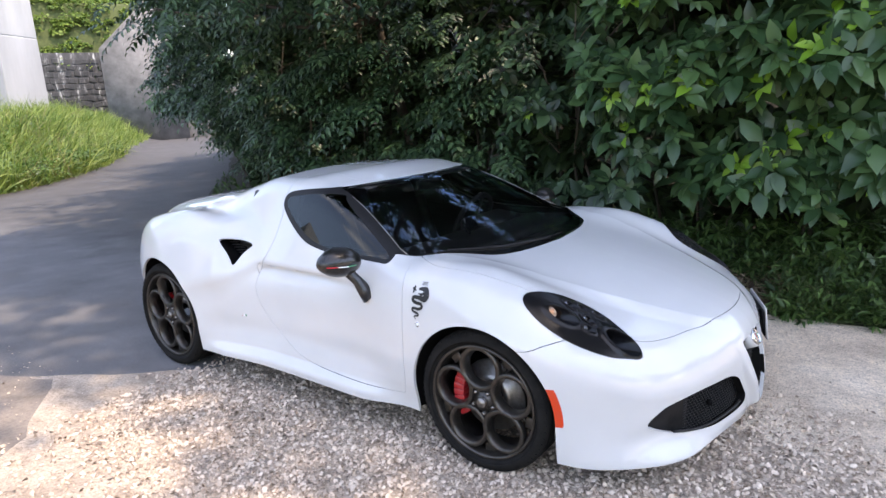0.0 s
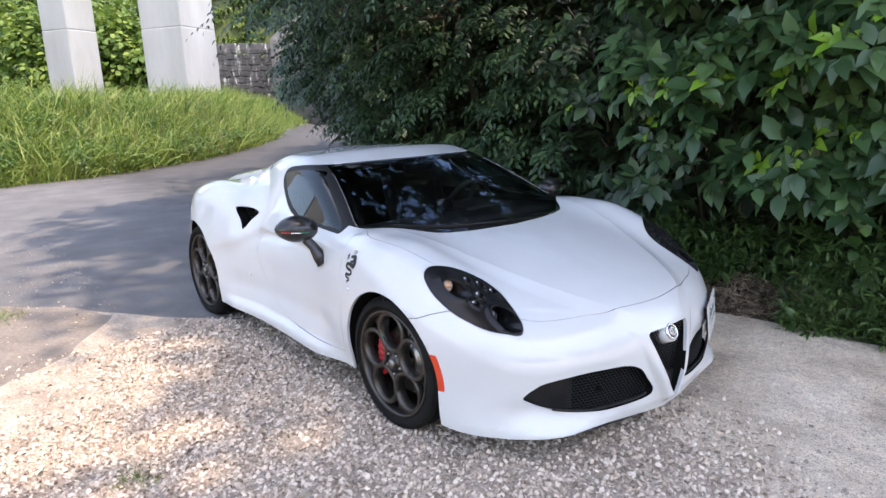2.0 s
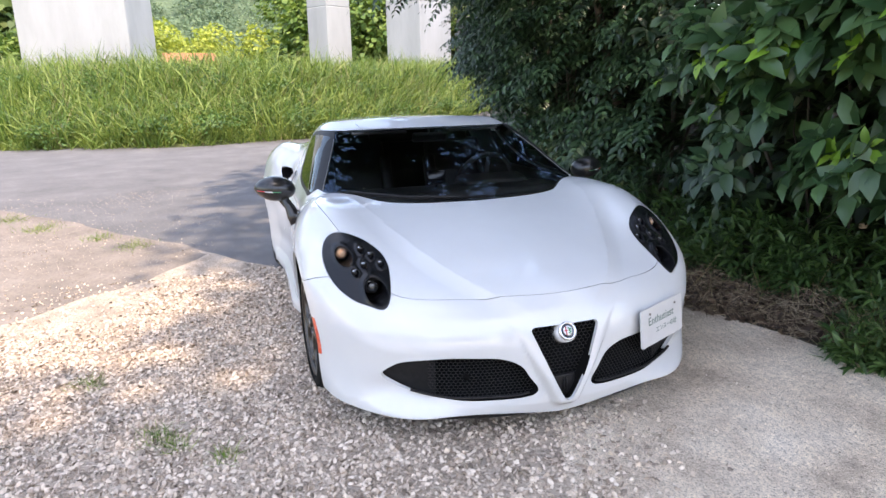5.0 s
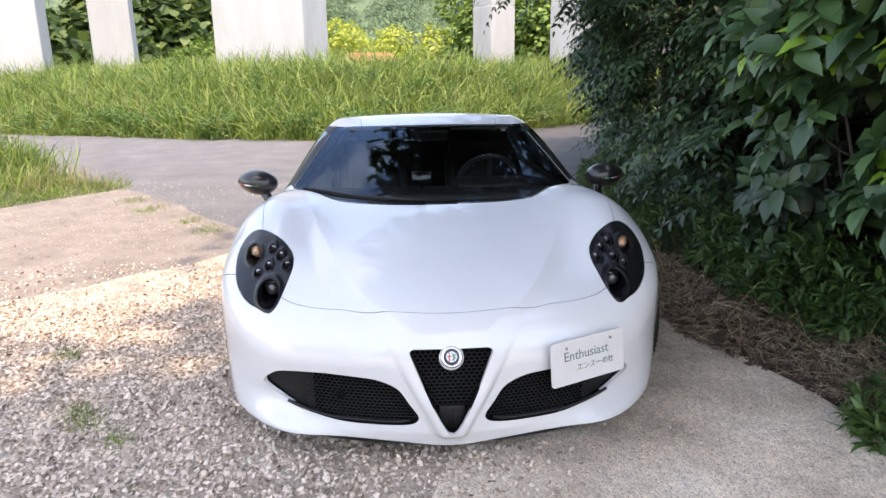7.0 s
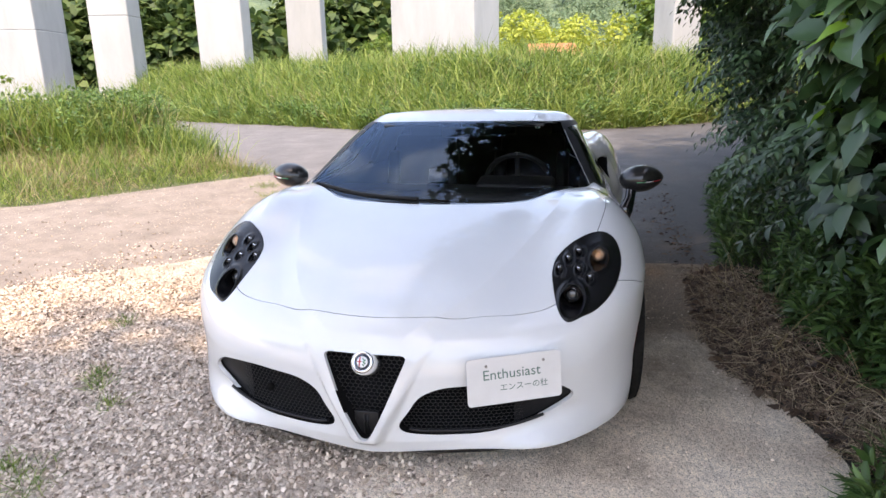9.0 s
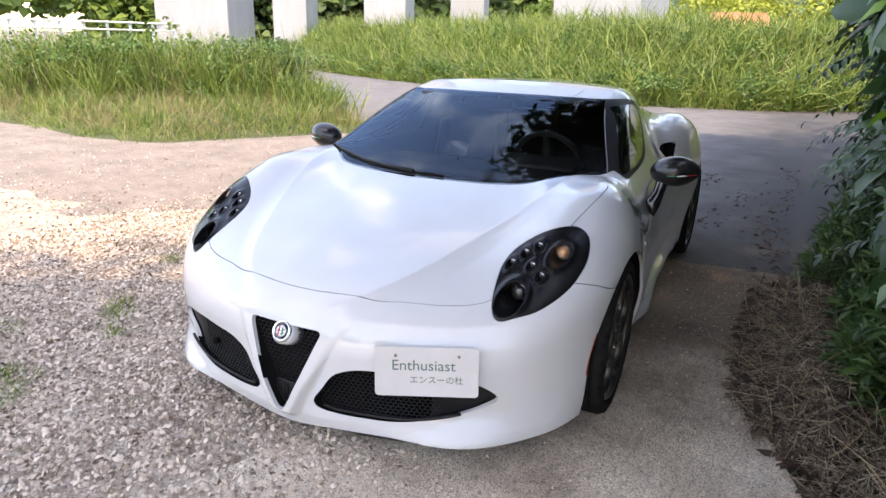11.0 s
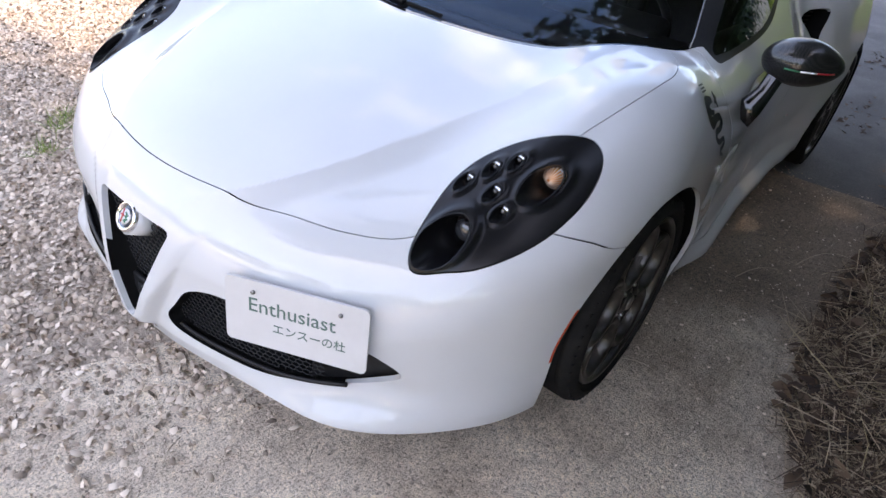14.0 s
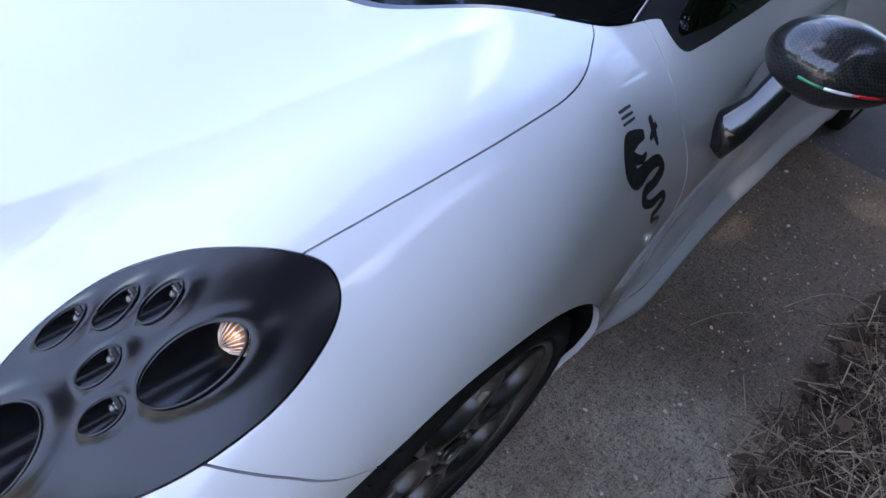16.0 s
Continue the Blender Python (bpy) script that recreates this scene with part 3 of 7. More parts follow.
def scatter(name, template, faces, mats, mat, parent=None, label="", kind="stuff"):
    """One mesh of many copies of a small shape; mats: (n, 3, 4) poses."""
    t = np.concatenate([np.array(template, float), np.ones((len(template), 1))], 1)
    v = np.einsum("nij,kj->nki", mats, t).reshape(-1, 3)
    n, k = len(mats), len(template)
    sizes = [len(f) for f in faces]
    idx = np.array([i for f in faces for i in f])
    loops = (np.arange(n)[:, None] * k + idx[None]).ravel()
    me = bpy.data.meshes.new(name)
    me.vertices.add(len(v)), me.loops.add(len(loops)), me.polygons.add(n * len(faces))
    me.vertices.foreach_set("co", v.ravel().astype(np.float32))
    me.loops.foreach_set("vertex_index", loops.astype(np.int32))
    starts = np.concatenate([[0], np.cumsum(sizes)[:-1]])
    me.polygons.foreach_set("loop_start", (np.arange(n)[:, None] * sum(sizes) + starts[None]).ravel().astype(np.int32))
    me.update(calc_edges=True)
    me.materials.append(mat)
    ob = new(name, me)
    if parent is not None:
        ob.parent = parent
        ob.matrix_parent_inverse = parent.matrix_world.inverted()
    if kind:
        ob["kind"] = kind
    if label:
        ob["label"] = label
    return ob


rng = np.random.default_rng(7)


def frames(place, out, up, size):
    """Poses whose x axis runs along out and z axis as near as can be to up; size: n or (n, 3)."""
    x = out / np.maximum(np.linalg.norm(out, axis=1), 1e-9)[:, None]
    y = np.cross(up, x)
    y /= np.maximum(np.linalg.norm(y, axis=1), 1e-9)[:, None]
    z = np.cross(x, y)
    s = np.broadcast_to(np.asarray(size, float).reshape(len(place), -1), (len(place), 3))
    return np.concatenate([np.stack([x * s[:, :1], y * s[:, 1:2], z * s[:, 2:]], -1), place[:, :, None]], -1)


def unit(n):
    v = rng.normal(size=(n, 3))
    return v / np.linalg.norm(v, axis=1)[:, None]


def height_at(x, y):
    return ground_z(np.asarray(x, float), np.asarray(y, float))


# loose stones
STONE = [(-0.9, -0.35, -0.2), (-0.3, -0.8, 0.1), (0.6, -0.6, -0.15), (1.0, 0.1, 0.1), (0.4, 0.8, -0.1), (-0.5, 0.7, 0.05), (-0.1, 0.0, 0.62), (0.35, -0.15, 0.5)]
STONE_F = [(0, 1, 6), (1, 7, 6), (1, 2, 7), (2, 3, 7), (3, 4, 7), (7, 4, 6), (4, 5, 6), (5, 0, 6)]
STONES = scatter_material("grey_stones", (0.11, 0.083, 0.064), (0.52, 0.41, 0.322), (0.78, 0.65, 0.53), 0.9, scale=40, island=0.75)


def stones(n, x0, x1, y0, y1, lo, hi, keep, power=1.8):
    x, y = rng.uniform(x0, x1, n * 2), rng.uniform(y0, y1, n * 2)
    k = rng.uniform(size=n * 2) < keep(x, y)
    x, y = x[k][:n], y[k][:n]
    s = lo * (hi / lo) ** (rng.uniform(size=len(x)) ** power)
    p = np.stack([x, y, height_at(x, y) + s * rng.uniform(0.0, 0.4, len(x))], -1)
    up = np.tile([0, 0, 1.0], (len(x), 1)) + 0.5 * rng.normal(size=(len(x), 3))
    return frames(p, unit(len(x)), up, np.stack([s, s * rng.uniform(0.6, 1, len(x)), s * rng.uniform(0.45, 0.9, len(x))], -1))


gravel_keep = lambda x, y: (1 - 0.97 * ramp(y + 0.33 * np.clip(x - 0.4, 0, 9) + 0.15 * wobble(x, y, 0.25), -0.25, 0.6)) * ramp(x - 0.75 * y, -2.1, -0.6) * (1 - 0.92 * ramp(-(y + 1.45 + 0.15 * (x + 2.0)) - 0.25 * wobble(x, y, 0.6), -0.35, 0.4) * ramp(-x, 0.6, 1.5))
pile = np.concatenate([stones(64000, -2.2, 2.5, -3.2, 0.5, 0.006, 0.0175, gravel_keep, 1.05), stones(6000, -2.4, 2.6, -3.3, 0.3, 0.01, 0.019, gravel_keep), stones(9000, -3.0, 3.4, -6.5, -3.2, 0.007, 0.018, gravel_keep, 1.2),
                       stones(7000, -7.0, -0.6, -7.5, -1.3, 0.003, 0.011, lambda x, y: 0.35 + 0.65 * ramp(wobble(x, y, 0.5, 3.0), -0.2, 0.5)), stones(6500, -2.2, 3.2, 0.1, 1.7, 0.002, 0.008, lambda x, y: x * 0 + 0.6), stones(200, -7.0, -2.2, -4.4, -1.0, 0.005, 0.011, lambda x, y: np.exp(-((x + 2.35) * 0.6 - (y + 1.0) * 0.8) ** 2 / 0.05))])
tagged(scatter("gravel", STONE, STONE_F, pile, STONES), "loose grey and buff gravel stones", "gravel")

# grass
BLADE = [(0, -0.5, 0), (0, 0.5, 0), (0.06, -0.45, 0.4), (0.06, 0.45, 0.4), (0.25, -0.32, 0.78), (0.25, 0.32, 0.78), (0.62, 0.0, 1.0)]
BLADE_F = [(0, 1, 3, 2), (2, 3, 5, 4), (4, 5, 6)]
GRASS = scatter_material("meadow_grass", (0.028, 0.07, 0.013), (0.125, 0.22, 0.036), (0.34, 0.41, 0.1), 0.5, 0.35, 0.9, 0.75)
DRYGRASS = scatter_material("dry_grass", (0.14, 0.1, 0.05), (0.3, 0.235, 0.12), (0.46, 0.38, 0.22), 0.8, 0.2, 3.0, 0.7)


def blades(x, y, length, width, spread=0.5, lean=1.0, lift=0.0):
    n = len(x)
    a = rng.uniform(0, 2 * math.pi, n)
    d = np.stack([np.cos(a), np.sin(a), np.zeros(n)], -1)
    up = np.tile([0, 0, 1.0], (n, 1)) + spread * rng.normal(size=(n, 3)) * np.array([1, 1, 0.2])
    p = np.stack([x, y, height_at(x, y) - 0.02 + lift], -1)
    z = up / np.linalg.norm(up, axis=1)[:, None]
    side = np.cross(z, d)
    side /= np.linalg.norm(side, axis=1)[:, None]
    out = np.cross(side, z)
    return np.concatenate([np.stack([out * (length * lean)[:, None], side * width[:, None], z * length[:, None]], -1), p[:, :, None]], -1)


def tufts(n, per, pick, length, width, radius, spread=0.45, lean=0.9):
    x, y = pick(n)
    x, y = np.repeat(x, per), np.repeat(y, per)
    k = np.repeat(rng.uniform(0.6, 1.15, len(x) // per), per) * rng.uniform(0.6, 1.1, len(x))
    x, y = x + rng.normal(size=len(x)) * radius, y + rng.normal(size=len(x)) * radius
    return blades(x, y, length * k, width * rng.uniform(0.6, 1.3, len(x)), spread, lean)


def on_bank(lo, hi, y0, y1, power=1.0):
    def pick(n):
        y = rng.uniform(y0, y1, n)
        b = lo + (hi - lo) * rng.uniform(size=n) ** power
        return ROAD_FAR(y) - b / 0.85, y
    return pick


def on_verge(lo, hi, ymin=-20.0):
    def pick(n):
        x, y = rng.uniform(-17, -3, n * 8), rng.uniform(ymin, -4, n * 8)
        v = -outline_distance(x, y, VERGE)
        k = (v > lo) & (v < hi)
        return x[k][:n], y[k][:n]
    return pick


bank = np.concatenate([tufts(3000, 12, on_bank(0.15, 5.5, -22, 13, 1.1), 1.1, 0.03, 0.15, 0.5, 1.25),
                       tufts(1100, 10, on_bank(0.0, 0.8, -16, 12), 0.5, 0.016, 0.1, 0.6, 1.2),
                       tufts(800, 10, on_bank(4, 9, -34, 22), 1.1, 0.035, 0.3, 0.3, 0.8),
                       tufts(500, 10, on_bank(0.2, 5, 10, 26), 1.0, 0.03, 0.2, 0.4, 1.0)])
tagged(scatter("bank_straw", BLADE, BLADE_F, tufts(420, 9, on_bank(0.1, 5.0, -22, 13, 1.0), 1.1, 0.014, 0.16, 0.4, 1.1), DRYGRASS), "pale dry stalks among the bank's grass", "grass")
tagged(scatter("tall_grass", BLADE, BLADE_F, bank, GRASS), "tall bright green grass on the bank", "grass")


def in_thicket(spread):
    """Places in the tall growth that runs across the verge."""
    def pick(n):
        a, c = rng.uniform(-1, 1, n), rng.normal(size=n) * 0.5
        return -6.7 + spread * (0.53 * 2.5 * a + 0.85 * 1.1 * c), -9.4 + spread * (-0.85 * 2.5 * a + 0.53 * 1.1 * c)
    return pick


vg = np.concatenate([tufts(1500, 14, on_verge(0.5, 4.5, -18), 0.42, 0.01, 0.12, 0.5, 0.9), tufts(620, 14, in_thicket(1.0), 1.25, 0.015, 0.16, 0.35, 0.8), tufts(260, 14, in_thicket(1.3), 0.8, 0.013, 0.16, 0.4, 0.8),
                     tufts(60, 16, lambda n: (rng.normal(-7.4, 0.3, n), rng.normal(-6.1, 0.3, n)), 0.7, 0.014, 0.12, 0.4, 0.8), tufts(1500, 14, on_verge(0.02, 1.0), 0.2, 0.007, 0.1, 0.6, 0.9)])
tagged(scatter("verge_grass", BLADE, BLADE_F, vg, GRASS), "mixed green grass and weeds on the verge", "grass")
tagged(scatter("verge_straw", BLADE, BLADE_F, np.concatenate([tufts(1500, 12, on_verge(0.1, 3.0), 0.42, 0.006, 0.12, 0.55, 1.0), tufts(160, 12, in_thicket(1.1), 1.2, 0.007, 0.15, 0.35, 0.8)]), DRYGRASS), "pale seeding grass stalks on the verge", "grass")
TUFTS = ((-0.35, -1.95, 0.05), (1.14, -1.2, 0.1), (1.05, -1.36, 0.07), (0.84, -1.82, 0.09), (0.55, -1.31, 0.03), (0.31, -1.57, 0.055), (0.4, -1.5, 0.04), (-3.4, -2.1, 0.14), (-3.9, -2.45, 0.12), (-4.6, -3.1, 0.16), (1.3, -1.6, 0.09), (1.0, -2.05, 0.12), (1.35, -2.3, 0.1), (-5.3, -3.6, 0.16))
for x, y, r in TUFTS:
    n = int(40 + 1100 * r)
    px, py = x + rng.normal(size=n) * r * 0.7, y + rng.normal(size=n) * r * 0.6
    tagged(scatter("grass_tuft", BLADE, BLADE_F, blades(px, py, rng.uniform(0.03, 0.09, n) + r * 0.15, rng.uniform(0.002, 0.004, n), 0.8, 1.2), GRASS), "small grass tuft growing in the gravel", "grass tuft", "grass tufts in the yard")


# ---- the sports car ----
def body_skin():
    """The left half of the outer skin, found along rays from the car's spine."""
    sheets, faces, o = [], [], 0
    xs, aa, zs = np.linspace(-3.1, 0.84, 360), np.linspace(0, 0.93, 92), np.linspace(-0.02, 0.75, 60)
    low = zs[0]
    grids = [(np.meshgrid(xs, aa, indexing="ij"), lambda x, a: (x, a, x * 0 + 0.75), False),
             (np.meshgrid(xs, zs, indexing="ij"), lambda x, z: (x, x * 0 + 0.93, z), True),
             (np.meshgrid(aa, zs, indexing="ij"), lambda a, z: (a * 0 + 0.84, a, z), False),
             (np.meshgrid(aa[::2], zs[::2], indexing="ij"), lambda a, z: (a * 0 - 3.1, a, z), True)]
    for (g, h), place, flip in grids:
        n, m = g.shape
        sheets.append(np.stack(place(g, h), -1).reshape(-1, 3))
        for i in range(n - 1):
            for j in range(m - 1):
                q = (o + i * m + j, o + (i + 1) * m + j, o + (i + 1) * m + j + 1, o + i * m + j + 1)
                faces.append(q[::-1] if flip else q)
        o += n * m
    p = np.concatenate(sheets)
    # weld the seams between the sheets
    _, first, back = np.unique(np.round(p, 5), axis=0, return_index=True, return_inverse=True)
    p, back = p[first], back.ravel()
    faces = [tuple(int(back[i]) for i in f) for f in faces]
    c = np.stack([np.clip(p[:, 0], -2.45, 0.2), p[:, 0] * 0, p[:, 0] * 0 + 0.36], -1)
    d = p - c
    d /= np.linalg.norm(d, axis=1)[:, None]
    near, far = np.zeros(len(p)), np.full(len(p), 1.6)
    for _ in range(34):
        mid = (near + far) / 2
        inside = body_field(*(c + d * mid[:, None]).T) < 0
        near, far = np.where(inside, mid, near), np.where(inside, far, mid)
    return c + d * near[:, None], faces


def arch(x, z, cx, cz, r):
    return np.minimum(np.hypot(x - cx, z - cz) - r, np.maximum(np.abs(x - cx) - r, z - cz))


HEADLIGHT = loop((0.59, 0.656), (0.56, 0.633), (0.47, 0.611), (0.4, 0.602), (0.33, 0.613), (0.269, 0.652), (0.222, 0.704), (0.18, 0.755),
                 (0.162, 0.79), (0.172, 0.822), (0.211, 0.843), (0.28, 0.852), (0.37, 0.838), (0.445, 0.81), (0.51, 0.767), (0.555, 0.717), (0.585, 0.68))
INTAKE = loop((0.7, 0.283), (0.665, 0.325), (0.61, 0.35), (0.47, 0.366), (0.35, 0.364), (0.26, 0.355), (0.19, 0.325), (0.15, 0.27), (0.118, 0.222),
              (0.135, 0.197), (0.2, 0.188), (0.3, 0.187), (0.4, 0.19), (0.5, 0.203), (0.59, 0.222), (0.655, 0.247))
SHIELD = loop((0.0, 0.475), (0.1, 0.475), (0.135, 0.473), (0.146, 0.462), (0.13, 0.42), (0.075, 0.29), (0.025, 0.19), (0.0, 0.168),
              (-0.025, 0.19), (-0.075, 0.29), (-0.13, 0.42), (-0.146, 0.462), (-0.135, 0.473), (-0.1, 0.475), n=4)
SIDE_WINDOW = loop((-0.56, 0.845), (-0.61, 0.84), (-0.7, 0.843), (-0.875, 0.85), (-1.02, 0.866), (-1.15, 0.903), (-1.255, 0.957), (-1.335, 1.01), (-1.378, 1.052), (-1.36, 1.078),
                   (-1.25, 1.093), (-1.105, 1.1), (-1.0, 1.094), (-0.955, 1.068), (-0.8, 0.985), (-0.67, 0.912))
SCOOP = loop((-1.806, 0.845), (-1.785, 0.815), (-1.75, 0.78), (-1.69, 0.715), (-1.67, 0.717), (-1.634, 0.772), (-1.582, 0.812), (-1.6, 0.828), (-1.7, 0.842), n=4)
DOOR = loop((-0.425, 0.86), (-0.41, 0.8), (-0.39, 0.66), (-0.395, 0.45), (-0.41, 0.28), (-0.46, 0.245), (-0.7, 0.24), (-1.05, 0.255), (-1.25, 0.31), (-1.42, 0.43),
            (-1.5, 0.56), (-1.5, 0.66), (-1.45, 0.75), (-1.4, 0.85), (-1.385, 1.0), (-1.4, 1.1), (-1.3, 1.3), (-0.8, 1.3), (-0.45, 1.0), n=5)
BONNET_EDGE = loop((0.759, 0.0), (0.753, 0.1), (0.738, 0.19), (0.717, 0.28), (0.68, 0.375), (0.632, 0.5), (0.56, 0.614), (0.45, 0.69), (0.3, 0.738), (0.163, 0.762), (0.073, 0.778), (-0.04, 0.796), (-0.146, 0.804),
                   (-0.24, 0.804), (-0.305, 0.788), (-0.37, 0.75), (-0.42, 0.71), (-0.46, 0.63), (-0.5, 0.5), (-0.5, 0.0), (-0.5, -0.3), (0.3, -0.3), (0.753, -0.1), n=5)
BUMPER_TOP = curve((0.66, 0.642), (0.83, 0.63), (0.9, 0.612), (0.95, 0.575), (1.0, 0.53))   # distance from the middle -> z of the bumper's joint
SCREEN_FOOT = curve((0, -0.085), (0.25, -0.11), (0.45, -0.165), (0.6, -0.31), (0.678, -0.382), (0.727, -0.451), (0.753, -0.54), (0.8, -0.66))
GAP = 0.0012
LEDS = ((0.629, 0.671), (0.66, 0.699), (0.696, 0.719), (0.7, 0.671), (0.741, 0.648))
LOW_BEAM, TURN_LAMP = (0.681, 0.592, 0.045), (0.771, 0.698, 0.034)

car = root("sports_car", label="white two-seat sports coupe parked on gravel and concrete", category="car")
skin = body_skin()


def take(test):
    """Cuts away what lies inside test from the skin left over, and returns it."""
    global skin
    inside, skin = cut(skin, test(*skin[0].T))
    return inside


def seam(test):
    """As take, but leaves an open joint along the line."""
    global skin
    inside = take(lambda x, y, z: test(x, y, z) + GAP)
    take(lambda x, y, z: test(x, y, z) - GAP)
    return inside


take(lambda x, y, z: z - UNDER(x) - (0.013 * np.exp(-((np.abs(y) - 0.42) / 0.17) ** 2) - 0.018 * np.exp(-(y / 0.13) ** 2)) * ramp(x, 0.3, 0.55))
front_arch = take(lambda x, y, z: np.where(y > 0.5, arch(x, z, 0.0, 0.305, 0.345), 1.0))
rear_arch = take(lambda x, y, z: np.where(y > 0.5, arch(x, z, -2.355, 0.325, 0.378), 1.0))
marker = take(lambda x, y, z: np.where(y > 0.5, np.maximum(arch(x, z, 0.0, 0.305, 0.376), np.maximum(np.maximum(-x, 0.295 - z), z - 0.45)), 1.0))
rear_marker = take(lambda x, y, z: np.where(y > 0.5, np.maximum(np.hypot(x + 2.38, z - 0.32) - 0.41, np.maximum(np.maximum(x + 2.6, 0.33 - z), z - 0.5)), 1.0))
lamp = seam(lambda x, y, z: np.where((z > 0.4) & (x > 0), outline_distance(x, y, HEADLIGHT), 1.0))


def lamp_sheet():
    """The headlight's face as a fine sheet, swelling round each bowl."""
    gx_, gy_ = np.arange(0.148, 0.606, 0.0035), np.arange(0.585, 0.868, 0.0035)
    x, y = np.meshgrid(gx_, gy_, indexing="ij")
    n, m = x.shape
    x, y = x.ravel(), y.ravel()
    low, high = np.full(len(x), 0.4), np.full(len(x), 1.0)
    for _ in range(30):
        mid = (low + high) / 2
        inside = body_field(x, y, mid) < 0
        low, high = np.where(inside, mid, low), np.where(inside, high, mid)
    p = np.stack([x, y, low], -1)
    swell = np.zeros(len(x))
    for cy, cz, r, h, w in (LOW_BEAM + (0.008, 0.011), TURN_LAMP + (0.005, 0.009)) + tuple((a, b, 0.0155, 0.0035, 0.006) for a, b in LEDS):
        d = np.hypot(y - cy, low - cz)
        swell = np.maximum(swell, h * np.exp(-((d - r) / w) ** 2))
    swell = swell * ramp(-outline_distance(x, y, HEADLIGHT), 0.0, 0.012)
    faces = [(i * m + j, (i + 1) * m + j, (i + 1) * m + j + 1, i * m + j + 1) for i in range(n - 1) for j in range(m - 1)]
    return cut((p + normals_of(p) * swell[:, None], faces), outline_distance(x, y, HEADLIGHT) + GAP)[0]


lamp = lamp_sheet()
mouth = take(lambda x, y, z: np.where(x > 0.4, outline_distance(y, z, INTAKE), 1.0))
shield = take(lambda x, y, z: np.where(x > 0.6, outline_distance(y, z, SHIELD), 1.0))
scoop = take(lambda x, y, z: np.where(y > 0.5, outline_distance(x, z, SCOOP), 1.0))
side_glass = take(lambda x, y, z: np.where((y > 0.3) & (z > 0.8), outline_distance(x, z, SIDE_WINDOW), 1.0))


def screen(x, y, z):
    wrap = x + 0.36 * y * y
    return np.maximum(np.maximum(x - SCREEN_FOOT(y), -0.955 - wrap), np.maximum(0.79 - z, y - (0.748 - 0.64 * (z - 0.825))))


windscreen = take(screen)
frit, windscreen = cut(windscreen, SCREEN_FOOT(windscreen[0][:, 1]) - 0.016 - windscreen[0][:, 0])
pillar = take(lambda x, y, z: np.where((z > 0.8) & (x > -1.5), np.minimum(outline_distance(x, z, SIDE_WINDOW) - 0.027 + 0.009 * ramp(0.87 - z, 0, 0.04),
              np.maximum(np.maximum(x - SCREEN_FOOT(y) + 0.004, np.where(z > 0.98, -0.97 - x - 0.36 * y * y, -0.8 - x)), np.maximum(0.83 - z, 0.6 - y * 1.1))), 1.0))
backing = (skin[0] - normals_of(skin[0]) * 0.0145, skin[1])
bonnet = seam(lambda x, y, z: np.where(z > 0.5, outline_distance(x, y, BONNET_EDGE), 1.0))
rest = skin
DOOR_LEFT = DOOR - np.stack([(0.085 + 0.04 * ramp(0.78 - DOOR[:, 1], 0, 0.12)) * ramp(DOOR[:, 0], -0.75, -0.5), 0 * DOOR[:, 0]], -1)   # this shut line sits further back


def flank(outline):
    """Parts what is left of the half skin: door, bumper, roof, filler cap, rear window and shell."""
    global skin
    skin = rest
    return (seam(lambda x, y, z: np.where(y > 0.4, outline_distance(x, z, outline), 1.0)),
            seam(lambda x, y, z: np.maximum(-x, z - np.where(y < 0.66, 0.75, BUMPER_TOP(y)))),
            take(lambda x, y, z: np.maximum(1.0 - z, -1.72 - x)),
            seam(lambda x, y, z: np.where(y > 0.4, np.hypot(x + 1.476, z - 0.703) - 0.032, 1.0)),
            take(lambda x, y, z: np.maximum(np.maximum(np.abs(x + 2.0) - 0.2, y - 0.42), 0.8 - z)), skin)


left, right = flank(DOOR_LEFT), flank(DOOR)


def fuller(x, z):
    """How far the left flank stands out more than the right one."""
    out = 0.046 * ramp(-x, -0.55, 0.12) * (1 - 0.65 * ramp(-x, 0.4, 1.2)) * np.clip((0.9 - z) / 0.5, 0, 1)
    out = out + 0.024 * np.exp(-((x + 0.72) / 0.24) ** 2) * np.exp(-((z - 0.64) / 0.13) ** 2)
    out = out - 0.02 * np.exp(-((x + 0.33) / 0.22) ** 2) * ramp(z, 0.6, 0.8) * (1 - ramp(z, 0.82, 1.0))
    return out - 0.032 * (1 - ramp(z, 0.25, 0.55)) * ramp(-x, 1.35, 1.75) * (1 - ramp(-x, 2.6, 2.9))


def swelled(shape):
    p = shape[0].copy()
    p[:, 1] += fuller(p[:, 0], p[:, 2]) * ramp(p[:, 1], 0.3, 0.6)
    return (p,) + tuple(shape[1:])


bumper, roof, cap, rear_glass = left[1:5]

part("bonnet", swelled(whole(thick(bonnet))), PAINT, car, "white bonnet with two raised ridges")
part("front_bumper", swelled(whole(thick(bumper, 0.015))), PAINT, car)
part("roof", whole(thick(roof)), PAINT, car)
part("rear_window", whole(thick(rear_glass)), TRIM, car, "black rear window")
part("body_shell", joined(swelled(thick(left[5], 0.012)), flipped(thick(right[5], 0.012))), PAINT, car, "glossy white body")
part("cowl_band", swelled(whole(thick(frit, 0.008))), TRIM, car, "matt black band at the screen's foot")
# black copy of the skin, added so the open joints look dark
part("joint_backing", joined(swelled(backing), flipped(backing)), VOID, car)
part("windscreen", whole(windscreen + (screen_normals(windscreen[0]),)), GLASS, car, "dark windscreen").visible_shadow = False
